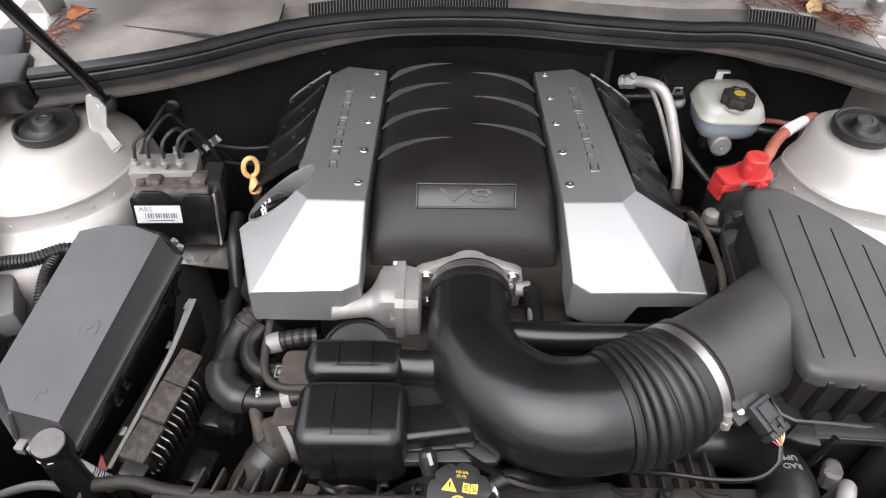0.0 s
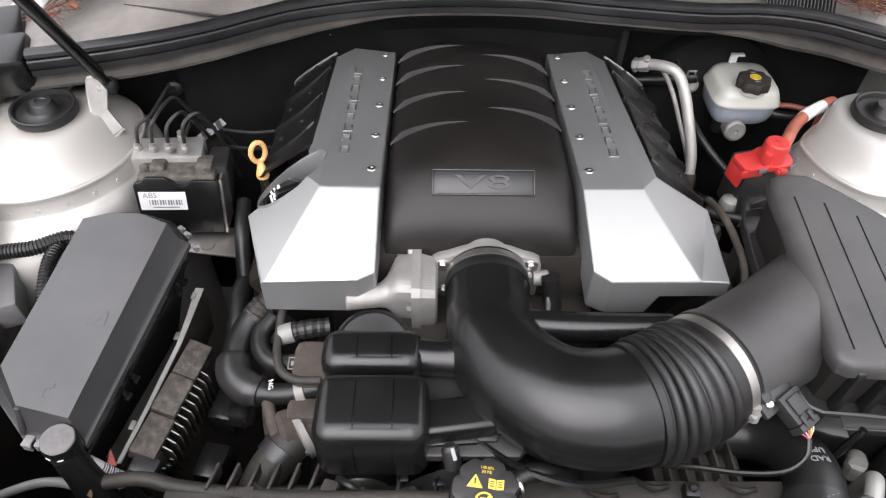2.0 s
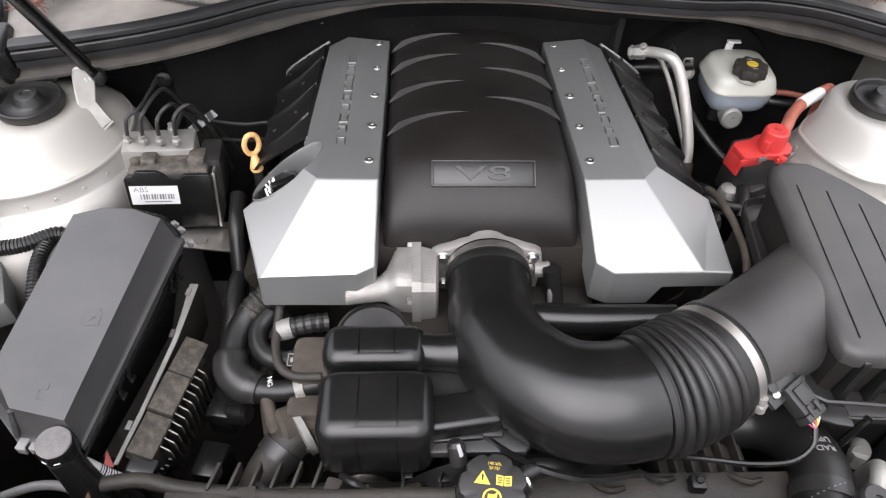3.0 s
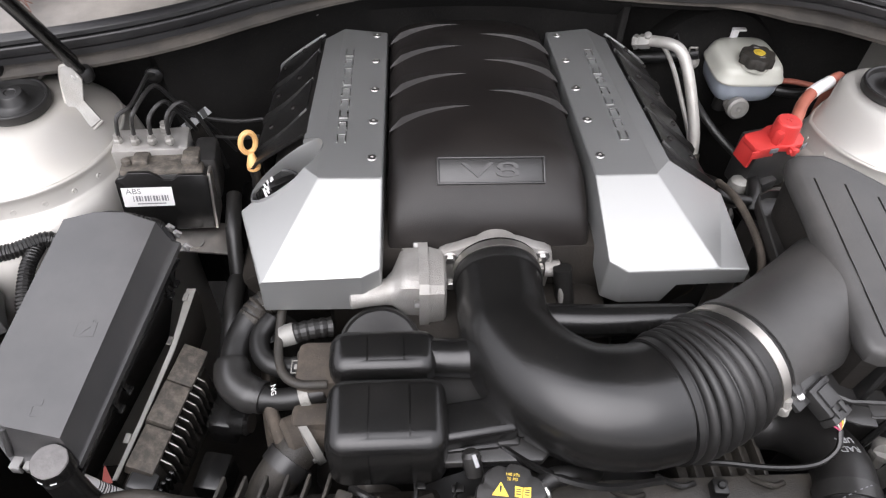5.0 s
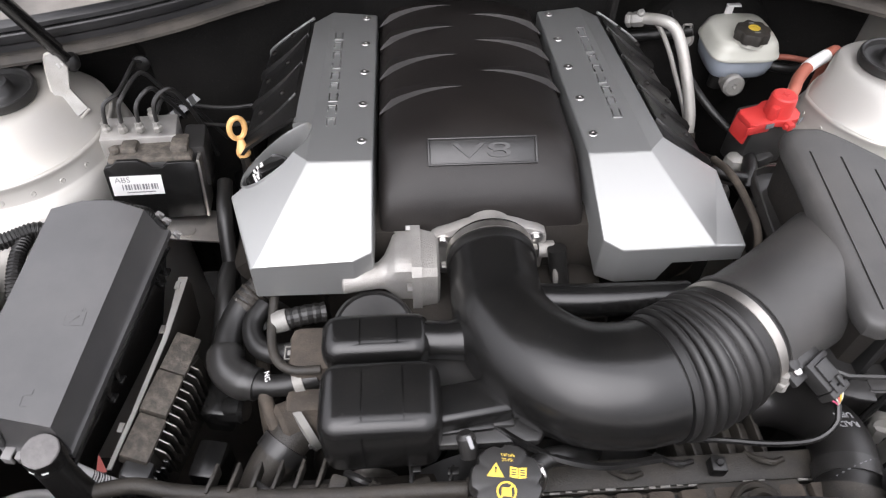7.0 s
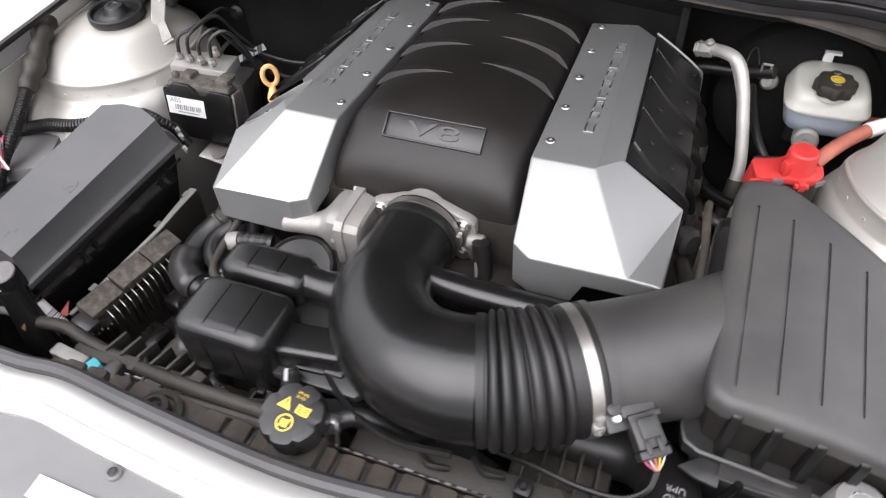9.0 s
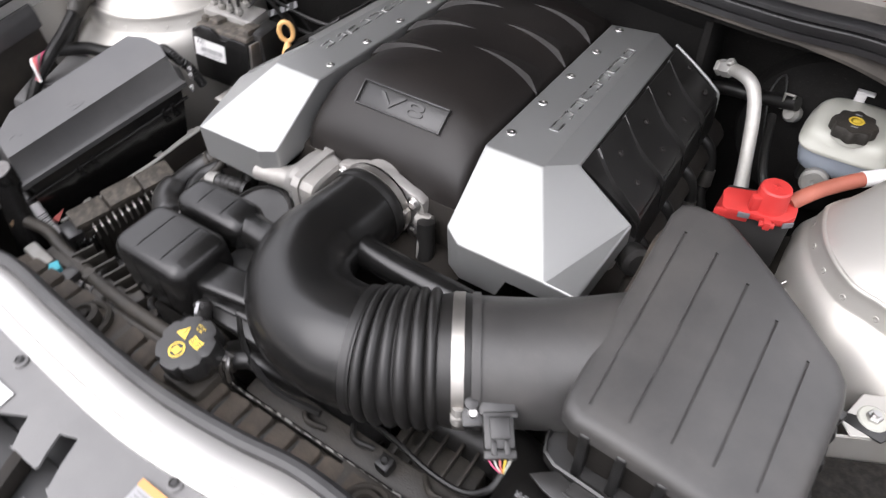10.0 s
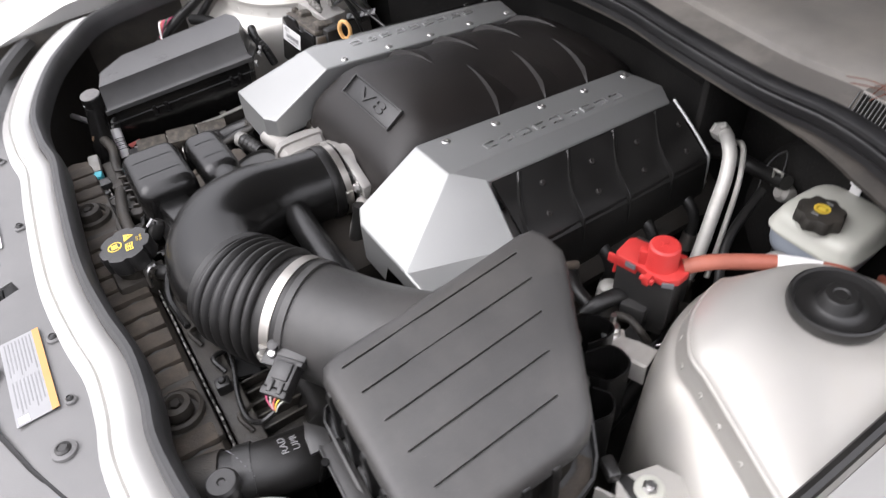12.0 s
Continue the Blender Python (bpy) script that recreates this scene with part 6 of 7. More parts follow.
part("neck", join(lathe([(0.022, 0.80), (0.022, 0.842), (0.025, 0.845)], Matrix.Translation((-0.009, -0.380, 0)), 28), tube(glide([(-0.005, -0.378, 0.828), (0.012, -0.366, 0.830), (0.024, -0.358, 0.830)], 3), 0.011, 14), box((-0.009, -0.385, 0.80), (0.055, 0.05, 0.05), 0.008)), M_DIRTY, cap)
ang = np.linspace(0, 2 * math.pi, 96, endpoint=False)
rr = [0.0385 - 0.0042 * max(0, math.cos(7 * a)) ** 3 for a in ang]
CMX = Matrix.Translation((-0.008, -0.378, 0.842)) @ pose(0, 0, 0, 6, 0, -8) @ Matrix.Diagonal((0.83, 0.83, 0.9, 1))
rg = [[CMX @ V((r * k * math.cos(a), r * k * math.sin(a), z)) for r, a in zip(rr, ang)] for k, z in ((0.94, 0.0), (1.0, 0.003), (1.0, 0.022), (0.95, 0.027), (0.80, 0.028), (0.4, 0.028))]
cb = part("cap", loft(rg), M_PLASTIC, cap, "black lobed radiator cap with yellow signs")


def flat(poly, h=0.0004):
    return prism(poly, h, 0, CMX @ Matrix.Translation((0, 0, 0.0281)))


tri3 = carve(prism([(-0.021, 0.001), (-0.003, 0.001), (-0.012, 0.016)], 0.0004), prism([(-0.0128, 0.005), (-0.0112, 0.005), (-0.0108, 0.012), (-0.0132, 0.012)], 0.002, 0, Matrix.Translation((0, 0, -0.001))))
tri3.transform(CMX @ Matrix.Translation((0, 0, 0.0281)))
part("warning_triangle", tri3, M_YELLOW, cb, "yellow warning triangle")
part("manual_sign", join(flat([(0.003, 0.002), (0.011, 0.001), (0.011, 0.012), (0.003, 0.013)]), flat([(0.012, 0.001), (0.020, 0.002), (0.020, 0.013), (0.012, 0.012)])), M_YELLOW, cb, "yellow open book sign")
part("manual_lines", join(*[flat([(x, y), (x + 0.005, y), (x + 0.005, y + 0.0012), (x, y + 0.0012)], 0.0007) for x in (0.0045, 0.0135) for y in (0.004, 0.0065, 0.009)]), M_INK_GAP, cb)
ringm = lathe([(0.0105, 0), (0.0105, 0.0004), (0.0085, 0.0004), (0.0085, 0)], CMX @ Matrix.Translation((0.0, -0.013, 0.0281)), 32, False)
part("no_opening_sign", join(ringm, flat([(-0.005, -0.018), (0.005, -0.018), (0.005, -0.009), (-0.005, -0.009)]), flat([(-0.007, -0.019), (-0.0055, -0.0205), (0.007, -0.007), (0.0055, -0.0055)], 0.0006)), M_YELLOW, cb, "yellow hot cap sign")
part("pressure_words", join(letters("140 kPa", 0.0048, CMX @ Matrix.Translation((0.0, 0.0245, 0.0283)), 0.0001), letters("20 PSI", 0.0048, CMX @ Matrix.Translation((0.0, 0.0195, 0.0283)), 0.0001)), M_YELLOW, cb)
part("bleed_valve", join(lathe([(0.009, 0), (0.009, 0.02), (0.006, 0.024)], along((-0.2, 0.6, 0.8), (-0.036, -0.345, 0.838)), 14), tube([(-0.04, -0.336, 0.856), (-0.032, -0.340, 0.862)], 0.0022, 6)), M_PLASTIC, cap)
part("valve_mark", box((-0.0365, -0.343, 0.861), (0.004, 0.012, 0.002), 0.0005, (30, 0, 20)), M_PAPER, cap)
part("spring_clip", join(*[tube(glide([(0.018 + d, -0.352, 0.818), (0.020 + d, -0.362, 0.845), (0.024 + d, -0.372, 0.840), (0.022 + d, -0.374, 0.818)], 4), 0.0022, 6) for d in (-0.005, 0.006)], box((0.021, -0.364, 0.845), (0.016, 0.010, 0.003), 0.001)), M_BOLT, cap, "bright spring hose clip")
part("overflow_hose", tube(glide([(0.018, -0.361, 0.830), (0.035, -0.350, 0.832), (0.055, -0.345, 0.828), (0.080, -0.335, 0.80), (0.10, -0.31, 0.76), (0.10, -0.28, 0.70)], 6), 0.0095, 14), M_RUBBER, cap, "thin rubber overflow hose")

solo("front_coolant_pipe", join(tube(glide([(-0.407, -0.345, 0.796), (-0.360, -0.337, 0.793), (-0.318, -0.344, 0.789), (-0.265, -0.350, 0.787), (-0.22, -0.358, 0.797), (-0.15, -0.366, 0.812), (-0.09, -0.368, 0.818), (-0.04, -0.37, 0.822)], 7), 0.0080, 12),
                                     tube(glide([(-0.30, -0.36, 0.78), (-0.22, -0.376, 0.79), (-0.14, -0.378, 0.806), (-0.06, -0.378, 0.812), (-0.03, -0.378, 0.815)], 7), 0.0062, 10)), M_DIRTY, "dusty black coolant pipes along the radiator", "pipe")
conn = thing("front_connector", (-0.28, -0.375, 0.79), "grey and teal wiring connector on the front harness", "connector")
part("shell", box((-0.315, -0.372, 0.800), (0.05, 0.016, 0.014), 0.003, (0, 0, -6)), M_DULLALU, conn)
part("lock", box((-0.278, -0.375, 0.802), (0.016, 0.014, 0.013), 0.002, (0, 0, -20)), M_TEAL, conn, "teal connector lock")
part("holder", join(box((-0.255, -0.372, 0.795), (0.02, 0.022, 0.024), 0.003), box((-0.235, -0.378, 0.79), (0.012, 0.018, 0.02), 0.002, (0, 0, 30))), M_PLASTIC, conn)

# clips and brackets crowded along the radiator's rear edge
crd = random.Random(11)
for i in range(16):
    cx2 = -0.245 + 0.0140 * i + crd.uniform(-0.006, 0.006)
    cy2 = -0.357 + crd.uniform(-0.012, 0.012)
    if i % 3 == 0:
        cb2 = box((cx2, cy2, 0.788), (crd.uniform(0.012, 0.022), crd.uniform(0.012, 0.024), crd.uniform(0.018, 0.030)), 0.003, (crd.uniform(-12, 12), crd.uniform(-12, 12), crd.uniform(-40, 40)))
    elif i % 3 == 1:
        cb2 = tube(glide([(cx2 - 0.014, cy2 + 0.012, 0.786), (cx2, cy2, 0.797), (cx2 + 0.016, cy2 - 0.006, 0.788)], 4), crd.uniform(0.003, 0.0045), 8)
    else:
        cb2 = join(box((cx2, cy2, 0.789), (0.004, 0.030, 0.020), 0.001, (0, 0, crd.uniform(-25, 25))), box((cx2 + 0.004, cy2 + 0.008, 0.797), (0.012, 0.008, 0.004), 0.001))
    part("clip", cb2, (M_DIRTY, M_PLASTIC, M_RUBBER)[i % 3 if i % 4 else 0], rad)
for i in range(6):
    part("shroud_rib", box((-0.285 + 0.021 * i, -0.335, 0.785), (0.0035, 0.030, 0.026), 0.001, (0, 8, -15)), M_DIRTY, rad)

for i in range(6):
    part("shroud_rib", box((0.165 + 0.021 * i, -0.338, 0.738 + 0.004 * (i % 2)), (0.0035, 0.046, 0.028), 0.001, (0, 6, -18)), M_DARK if i % 3 else M_TUBE, rad)
for i in range(1, 9, 2):
    cx2 = 0.095 + 0.023 * i + crd.uniform(-0.005, 0.005)
    cy2 = -0.360 + crd.uniform(-0.008, 0.010)
    if i == 5:
        cb2 = join(box((cx2, cy2, 0.799), (crd.uniform(0.014, 0.024), 0.016, 0.016), 0.003, (0, 0, crd.uniform(-30, 30))), lathe([(0.004, 0), (0.004, 0.004), (0.003, 0.005)], Matrix.Translation((cx2, cy2, 0.806)), 8))
    else:
        cb2 = tube(glide([(cx2 - 0.016, cy2 + 0.020, 0.790), (cx2, cy2 + 0.004, 0.803), (cx2 + 0.018, cy2 + 0.010, 0.794)], 4), 0.0032, 8)
    part("clip", cb2, (M_PLASTIC, M_DIRTY, M_RUBBER)[i % 3], rad)

# upper radiator hose
hose = thing("radiator_hose", (0.33, -0.33, 0.74), "thick black upper radiator hose with white print", "hose")
HP = glide([(0.12, -0.255, 0.735), (0.19, -0.262, 0.752), (0.26, -0.262, 0.757), (0.307, -0.268, 0.768), (0.332, -0.295, 0.786), (0.337, -0.335, 0.802), (0.328, -0.375, 0.804), (0.314, -0.41, 0.800)], 8)
part("tube", tube(HP, 0.0295, 28), M_RUBBER, hose)
part("clamp", tube([V((0.331, -0.362, 0.804)), V((0.3265, -0.378, 0.8045))], 0.0312, 28), M_PLASTIC, hose, "black hose clamp")
part("clamp_dots", join(*[box(V((0.3285, -0.371, 0.804)) + V((0.0312 * math.cos(a) * 0.96, 0.0312 * math.cos(a) * 0.28, 0.0312 * math.sin(a))), (0.003, 0.0010, 0.0012), 0.0003, (0, 0, 16)) for a in np.linspace(0.5, 2.6, 12)]), M_GREYINK, hose)
part("sleeve", tube([V((0.324, -0.388, 0.8035)), V((0.311, -0.425, 0.799))], 0.0325, 28), M_DIRTY, hose)


def wrap_print(bm, c, axis, r):
    """Bends flat lettering round a hose: its lines run round the hose, stacked along it."""
    axis = V(axis).normalized()
    side = V((-1, 0, 0)) - axis * axis.dot(V((-1, 0, 0)))
    side.normalize()
    up = side.cross(axis)
    for v in bm.verts:
        u, w, h = v.co
        v.co = V(c) + axis * w + (up * math.cos(u / r) + side * math.sin(u / r)) * (r + 0.0005 + h)
    return bm


words = join(letters("RAD", 0.0098, Matrix.Translation((0, 0.0058, 0)), 0.0003), letters("UPR", 0.0098, Matrix.Translation((0, -0.0058, 0)), 0.0003))
part("printed_words", wrap_print(words, (0.337, -0.333, 0.8015), (-0.06, -1, 0.30), 0.0295), M_PAPER, hose, "white printed words")
plug = solo("plug", join(lathe([(0.011, 0.80), (0.011, 0.838), (0.0155, 0.840), (0.0155, 0.850), (0.013, 0.853), (0.004, 0.853), (0.003, 0.851)], Matrix.Translation((0.352, -0.392, 0)), 24), box((0.345, -0.395, 0.80), (0.05, 0.04, 0.03), 0.006)), M_PLASTIC, "black round plug beside the radiator hose", "plug")
alup = thing("aluminium_line", (0.37, -0.38, 0.76), "bent aluminium line in front of the air box", "pipe")
part("line", tube(glide([(0.352, -0.428, 0.80), (0.360, -0.408, 0.812), (0.372, -0.380, 0.820), (0.388, -0.354, 0.818), (0.402, -0.338, 0.800), (0.410, -0.33, 0.76), (0.41, -0.325, 0.70)], 6), 0.0088, 16), M_PIPE, alup)
part("elbow_fitting", join(lathe([(0.009, 0), (0.009, 0.012), (0.011, 0.013), (0.011, 0.020), (0.008, 0.021)], along((0.1, 0.2, 1), (0.408, -0.312, 0.755)), 6), tube(glide([(0.409, -0.310, 0.778), (0.413, -0.30, 0.772), (0.425, -0.298, 0.74)], 4), 0.010, 12)), M_DULLALU, alup)
washer = thing("washer_filler", (0.470, -0.312, 0.70), "translucent washer filler cap with a fan sign", "washer filler")
part("neck", tube([(0.476, -0.298, 0.60), (0.474, -0.297, 0.845)], 0.022, 24), M_PLASTIC, washer)
wc = part("cap", lathe([(0.0245, 0.820), (0.024, 0.840), (0.0225, 0.856), (0.0195, 0.8635), (0.011, 0.8665), (0.001, 0.867)], Matrix.Translation((0.474, -0.300, 0)), 36), M_WASHER, washer, "grey translucent cap")
part("sign", join(*[box((0.474 + 0.010 * math.cos(a), -0.302 + 0.010 * math.sin(a), 0.8668), (0.002, 0.010, 0.001), 0.0003, (0, 0, math.degrees(a))) for a in (0.5, 1.0, 1.57, 2.1, 2.6)], box((0.474, -0.311, 0.8662), (0.016, 0.002, 0.001), 0.0003)), M_PAPER, wc)
brace = thing("front_brace", (0.41, -0.306, 0.84), "grey plastic brace in front of the air box", "bracket")
part("ledge", join(box((0.405, -0.296, 0.842), (0.075, 0.022, 0.004), 0.0012, (0, 0, -3)), box((0.485, -0.300, 0.844), (0.055, 0.018, 0.004), 0.0012, (0, 0, -3)), box((0.44, -0.3065, 0.838), (0.15, 0.003, 0.012), 0.001, (0, 0, -3))), M_PLASTIC, brace, "dusty black ledge")
part("tab", prism([(-0.018, -0.008), (0.0, -0.012), (0.018, -0.012), (0.018, 0.010), (-0.002, 0.010)], 0.004, 0.001, Matrix.Translation((0.352, -0.299, 0.840)) @ pose(0, 0, 0, 0, 4, -8)), M_PLASTIC, brace)
part("stay", tube([(0.385, -0.306, 0.846), (0.372, -0.312, 0.80)], 0.004, 8), M_TUBE, brace)
fanbox = thing("fan_motor_case", (0.22, -0.31, 0.70), "dusty ribbed fan motor case under the bellows", "motor case")
part("case", box((0.235, -0.315, 0.735), (0.10, 0.05, 0.06), 0.005), M_DIRTY, fanbox)
for i in range(5):
    part("rib", box((0.198 + 0.018 * i, -0.312, 0.77), (0.003, 0.055, 0.02), 0.0008, (0, 8, 0)), M_DIRTY, fanbox)
loom = solo("sensor_loom", tube(glide([MM @ V((0.002, -0.047, -0.005)), (0.312, -0.338, 0.848), (0.292, -0.347, 0.836), (0.255, -0.345, 0.828), (0.21, -0.335, 0.820), (0.165, -0.328, 0.812), (0.13, -0.32, 0.80)], 8), 0.0030, 8), M_TUBE, "thin braided black sensor loom", "cable")

# ---- labels and latch on the beauty panel ----
PM = Matrix.Translation((0.1275, -0.5145, 0.8605)) @ pose(0, 0, 0, 4.0, 0, 0) @ Matrix.Diagonal((0.82, 0.92, 1, 1))
cl = thing("caution_label", (0.11, -0.515, 0.86), "white printed caution label with orange band", "label")


def sheet(x0, x1, y0, y1, h, m):
    return prism([(x0, y0), (x1, y0), (x1, y1), (x0, y1)], h, 0, m)


part("paper", sheet(-0.075, 0.075, -0.022, 0.022, 0.0006, PM), M_PAPER, cl)
part("band", sheet(-0.075, 0.075, 0.0145, 0.022, 0.0009, PM), M_LABELORANGE, cl, "orange heading band")
bms = []
for c0, c1 in ((-0.070, -0.004), (0.002, 0.058)):
    for r in range(8):
        y = 0.011 - 0.0040 * r
        w = c1 - c0 - 0.012 * ((r * 7 + int(c1 * 1000)) % 4) / 3
        bms.append(sheet(c0, c0 + w, y - 0.0008, y + 0.0007, 0.0008, PM))
part("small_print", join(*bms), M_FADED, cl)
part("blank_corner", sheet(0.062, 0.072, -0.019, -0.008, 0.0010, PM), M_WHITE, cl)
solo("white_sticker", prism([(-0.045, -0.009), (0.045, -0.013), (0.045, 0.009), (-0.045, 0.011)], 0.0006, 0, Matrix.Translation((-0.150, -0.517, 0.8600)) @ pose(0, 0, 0, 3.5, 0, 0)), M_WHITE, "plain white sticker on the grey panel", "sticker")
latch = thing("hood_latch", (-0.03, -0.55, 0.80), "black hood latch in a cut-out of the panel", "latch")
# black block stands in for the shade down in the latch cut-out
part("well", box((-0.06, -0.565, 0.822), (0.14, 0.075, 0.02), 0.002), M_INK_GAP, latch, "latch well, black for the shade inside")
part("catch_plate", join(box((-0.045, -0.56, 0.845), (0.012, 0.060, 0.020), 0.001, (0, 0, 20)), box((-0.09, -0.575, 0.84), (0.05, 0.012, 0.014), 0.001, (0, 0, 10))), M_DARK, latch)
part("latch_bolt", bolt((-0.045, -0.575, 0.855), (0, 0, 1), 0.006, 0.004), M_BOLT, latch)

# ---- heater hoses, pipes and pumps low on the engine ----
hh = thing("heater_hose", (-0.28, -0.17, 0.72), "black curved heater hoses beside the resonator", "hose")
part("hose", tube(glide([(-0.245, -0.095, 0.800), (-0.272, -0.112, 0.797), (-0.291, -0.140, 0.786), (-0.297, -0.172, 0.779), (-0.291, -0.202, 0.773), (-0.264, -0.218, 0.771), (-0.230, -0.223, 0.773), (-0.19, -0.217, 0.78)], 7), [0.0155] * 24 + [0.0150] * 14 + [0.0125] * 20, 20), M_RUBBER, hh)
part("sleeve", tube(glide([(-0.2985, -0.175, 0.778), (-0.2945, -0.197, 0.774), (-0.279, -0.212, 0.771), (-0.258, -0.2195, 0.771)], 6), [0.0185, 0.0205, 0.0208] + [0.0210] * 12 + [0.0205, 0.0185], 22), M_PLASTIC, hh, "wide black rubber sleeve")
part("foil_wrap", tube(glide([(-0.252, -0.100, 0.7995), (-0.270, -0.111, 0.797), (-0.284, -0.128, 0.790)], 8), [0.0165 + 0.0013 * math.sin(i * 2.3) for i in range(17)], 14), M_DIRTY, hh, "crumpled dusty foil wrap", sharp=15)
for i in range(9):
    q = V((-0.258 - 0.0030 * i, -0.104 - 0.0026 * i, 0.8145 - 0.0010 * i)) + V((0.005 * math.sin(i * 2.1), -0.005 * math.cos(i * 1.7), 0))
    part("foil_flake", solid([q + V((0.003 * math.cos(a + i), 0.0022 * math.sin(a + i), 0.0015 * math.sin(2 * a + i))) for a in (0, 1.4, 2.9, 4.4)] + [q + V((0, 0, -0.002))], [(0, 1, 2, 3), (0, 1, 4), (1, 2, 4), (2, 3, 4), (3, 0, 4)]), M_BOLT, hh, "bright torn foil")
part("hose", tube(glide([(-0.255, -0.128, 0.795), (-0.268, -0.150, 0.790), (-0.262, -0.175, 0.786), (-0.240, -0.189, 0.785), (-0.19, -0.192, 0.785)], 7), 0.0120, 18), M_RUBBER, hh)
part("hose", tube(glide([(-0.243, -0.158, 0.800), (-0.225, -0.155, 0.803), (-0.205, -0.150, 0.803), (-0.185, -0.145, 0.80)], 7), [0.0115 + 0.0008 * math.sin(i * 1.9) for i in range(22)], 16), M_RUBBER, hh, "black taped hose", sharp=18)
part("silver_band", tube(glide([(-0.241, -0.158, 0.8005), (-0.233, -0.157, 0.802), (-0.226, -0.1555, 0.803)], 3), 0.0128, 16), M_DULLALU, hh, "dull silver band")
part("thin_pipe", tube(glide([(-0.228, -0.100, 0.815), (-0.240, -0.120, 0.815), (-0.2425, -0.150, 0.808), (-0.241, -0.185, 0.803), (-0.233, -0.209, 0.801), (-0.215, -0.221, 0.800), (-0.185, -0.222, 0.80)], 7), 0.0052, 12), M_DIRTY, hh, "thin dusty bent pipe")
part("clamp", join(tube([(-0.228, -0.191, 0.785), (-0.214, -0.1915, 0.785)], 0.0132, 20), *[box((-0.221 + dx, -0.195, 0.7985), (sx, sy, 0.002), 0.0005) for dx, sx, sy in ((-0.0055, 0.0016, 0.016), (0.0055, 0.0016, 0.016))]), M_PLASTIC, hh, "black hose clamp")
part("clamp_window", join(*[box((-0.221 + dx, -0.198 + dy, 0.7988), (sx, sy, 0.0016), 0.0004) for dx, dy, sx, sy in ((-0.0048, 0, 0.0014, 0.017), (0.0048, 0, 0.0014, 0.017), (0, 0.008, 0.011, 0.0014), (0, -0.008, 0.011, 0.0014), (0, 0, 0.004, 0.006))]), M_DULLALU, hh, "grey clamp frame")
part("clamp", tube([(-0.216, -0.2225, 0.775), (-0.206, -0.2205, 0.777)], 0.0145, 20), M_DULLALU, hh, "steel hose clamp")
part("brown_pipe", tube(glide([(-0.252, -0.225, 0.77), (-0.243, -0.250, 0.762), (-0.231, -0.275, 0.752), (-0.228, -0.29, 0.74)], 4), 0.0075, 12), M_BROWN, hh, "brown dusted pipe")
part("print", join(letters("NG", 0.009, Matrix.Translation((-0.246, -0.218, 0.7845)) @ pose(0, 0, 0, 20, 0, -80), 0.0003)), M_WHITE, hh)
pump = thing("water_pump", (-0.18, -0.20, 0.68), "brown-stained cast water pump housing", "water pump")
part("housing", join(box((-0.185, -0.195, 0.760), (0.075, 0.06, 0.09), 0.012), lathe([(0.026, 0), (0.026, 0.05), (0.022, 0.055)], along((-0.8, -0.4, 0.1), (-0.185, -0.24, 0.745)), 20), box((-0.20, -0.245, 0.755), (0.05, 0.03, 0.05), 0.008)), M_BROWN, pump)
part("flange", lathe([(0.032, 0), (0.032, 0.008), (0.027, 0.010)], along((-0.8, -0.5, -0.1), (-0.205, -0.255, 0.745)), 24), M_DULLALU, pump)
for a in range(3):
    part("bolt", bolt(V((-0.212, -0.258, 0.745)) + V((0.014 * math.cos(a * 2.1), -0.022 * math.cos(a * 2.1), 0.027 * math.sin(a * 2.1))), (-0.8, -0.5, -0.1), 0.005, 0.005), M_BOLT, pump)
part("lower_hose", tube(glide([(-0.208, -0.257, 0.745), (-0.225, -0.275, 0.742), (-0.248, -0.305, 0.725), (-0.262, -0.335, 0.69), (-0.268, -0.35, 0.64)], 7), [0.024] * 20 + [0.026] * 20, 22), M_DIRTY, pump, "dusty lower radiator hose")
part("hose_clamp", tube([(-0.226, -0.277, 0.7415), (-0.236, -0.289, 0.736)], 0.0265, 22), M_PLASTIC, pump)
solo("idler_housing", join(lathe([(0.048, -0.06), (0.048, 0.0), (0.046, 0.010), (0.043, 0.012), (0.041, 0.008), (0.02, 0.008), (0.004, 0.010)], along((0, -0.35, 1), (-0.128, -0.176, 0.800)), 44), lathe([(0.050, -0.09), (0.050, -0.045), (0.045, -0.04)], along((0, -0.35, 1), (-0.128, -0.176, 0.800)), 44)), M_PLASTIC, "black round housing behind the resonator boxes", "housing")
alt = thing("alternator", (-0.10, -0.28, 0.62), "grimy alternator with a ribbed pulley", "alternator")
part("body", lathe([(0.06, 0), (0.068, 0.01), (0.068, 0.07), (0.058, 0.085), (0.02, 0.09)], along((0, -1, 0), (-0.14, -0.20, 0.66)), 36), M_DARK, alt)
part("pulley", pulley(-0.14, -0.30, 0.66, 0.034, 0.025), M_STEEL, alt)
pas = thing("belt_pulley", (0.03, -0.30, 0.72), "black grooved belt pulley below the intake elbow", "pulley")
part("wheel", pulley(0.045, -0.285, 0.742, 0.078, 0.030), M_PLASTIC, pas)
part("grooves", join(*[lathe([(0.079, 0), (0.080, 0.001), (0.079, 0.002)], along((0, -1, 0), (0.045, -0.262 - 0.004 * i, 0.742)), 44, False) for i in range(5)]), M_RUBBER, pas)
part("belt", tube([V((0.045 + 0.081 * math.cos(a), -0.270, 0.742 + 0.081 * math.sin(a))) for a in np.linspace(-0.3, math.pi + 0.3, 24)] + [V((-0.06, -0.27, 0.62))], 0.0105, 6, flat=0.25, up=(0, 0, 1)), M_RUBBER, pas, "ribbed drive belt")
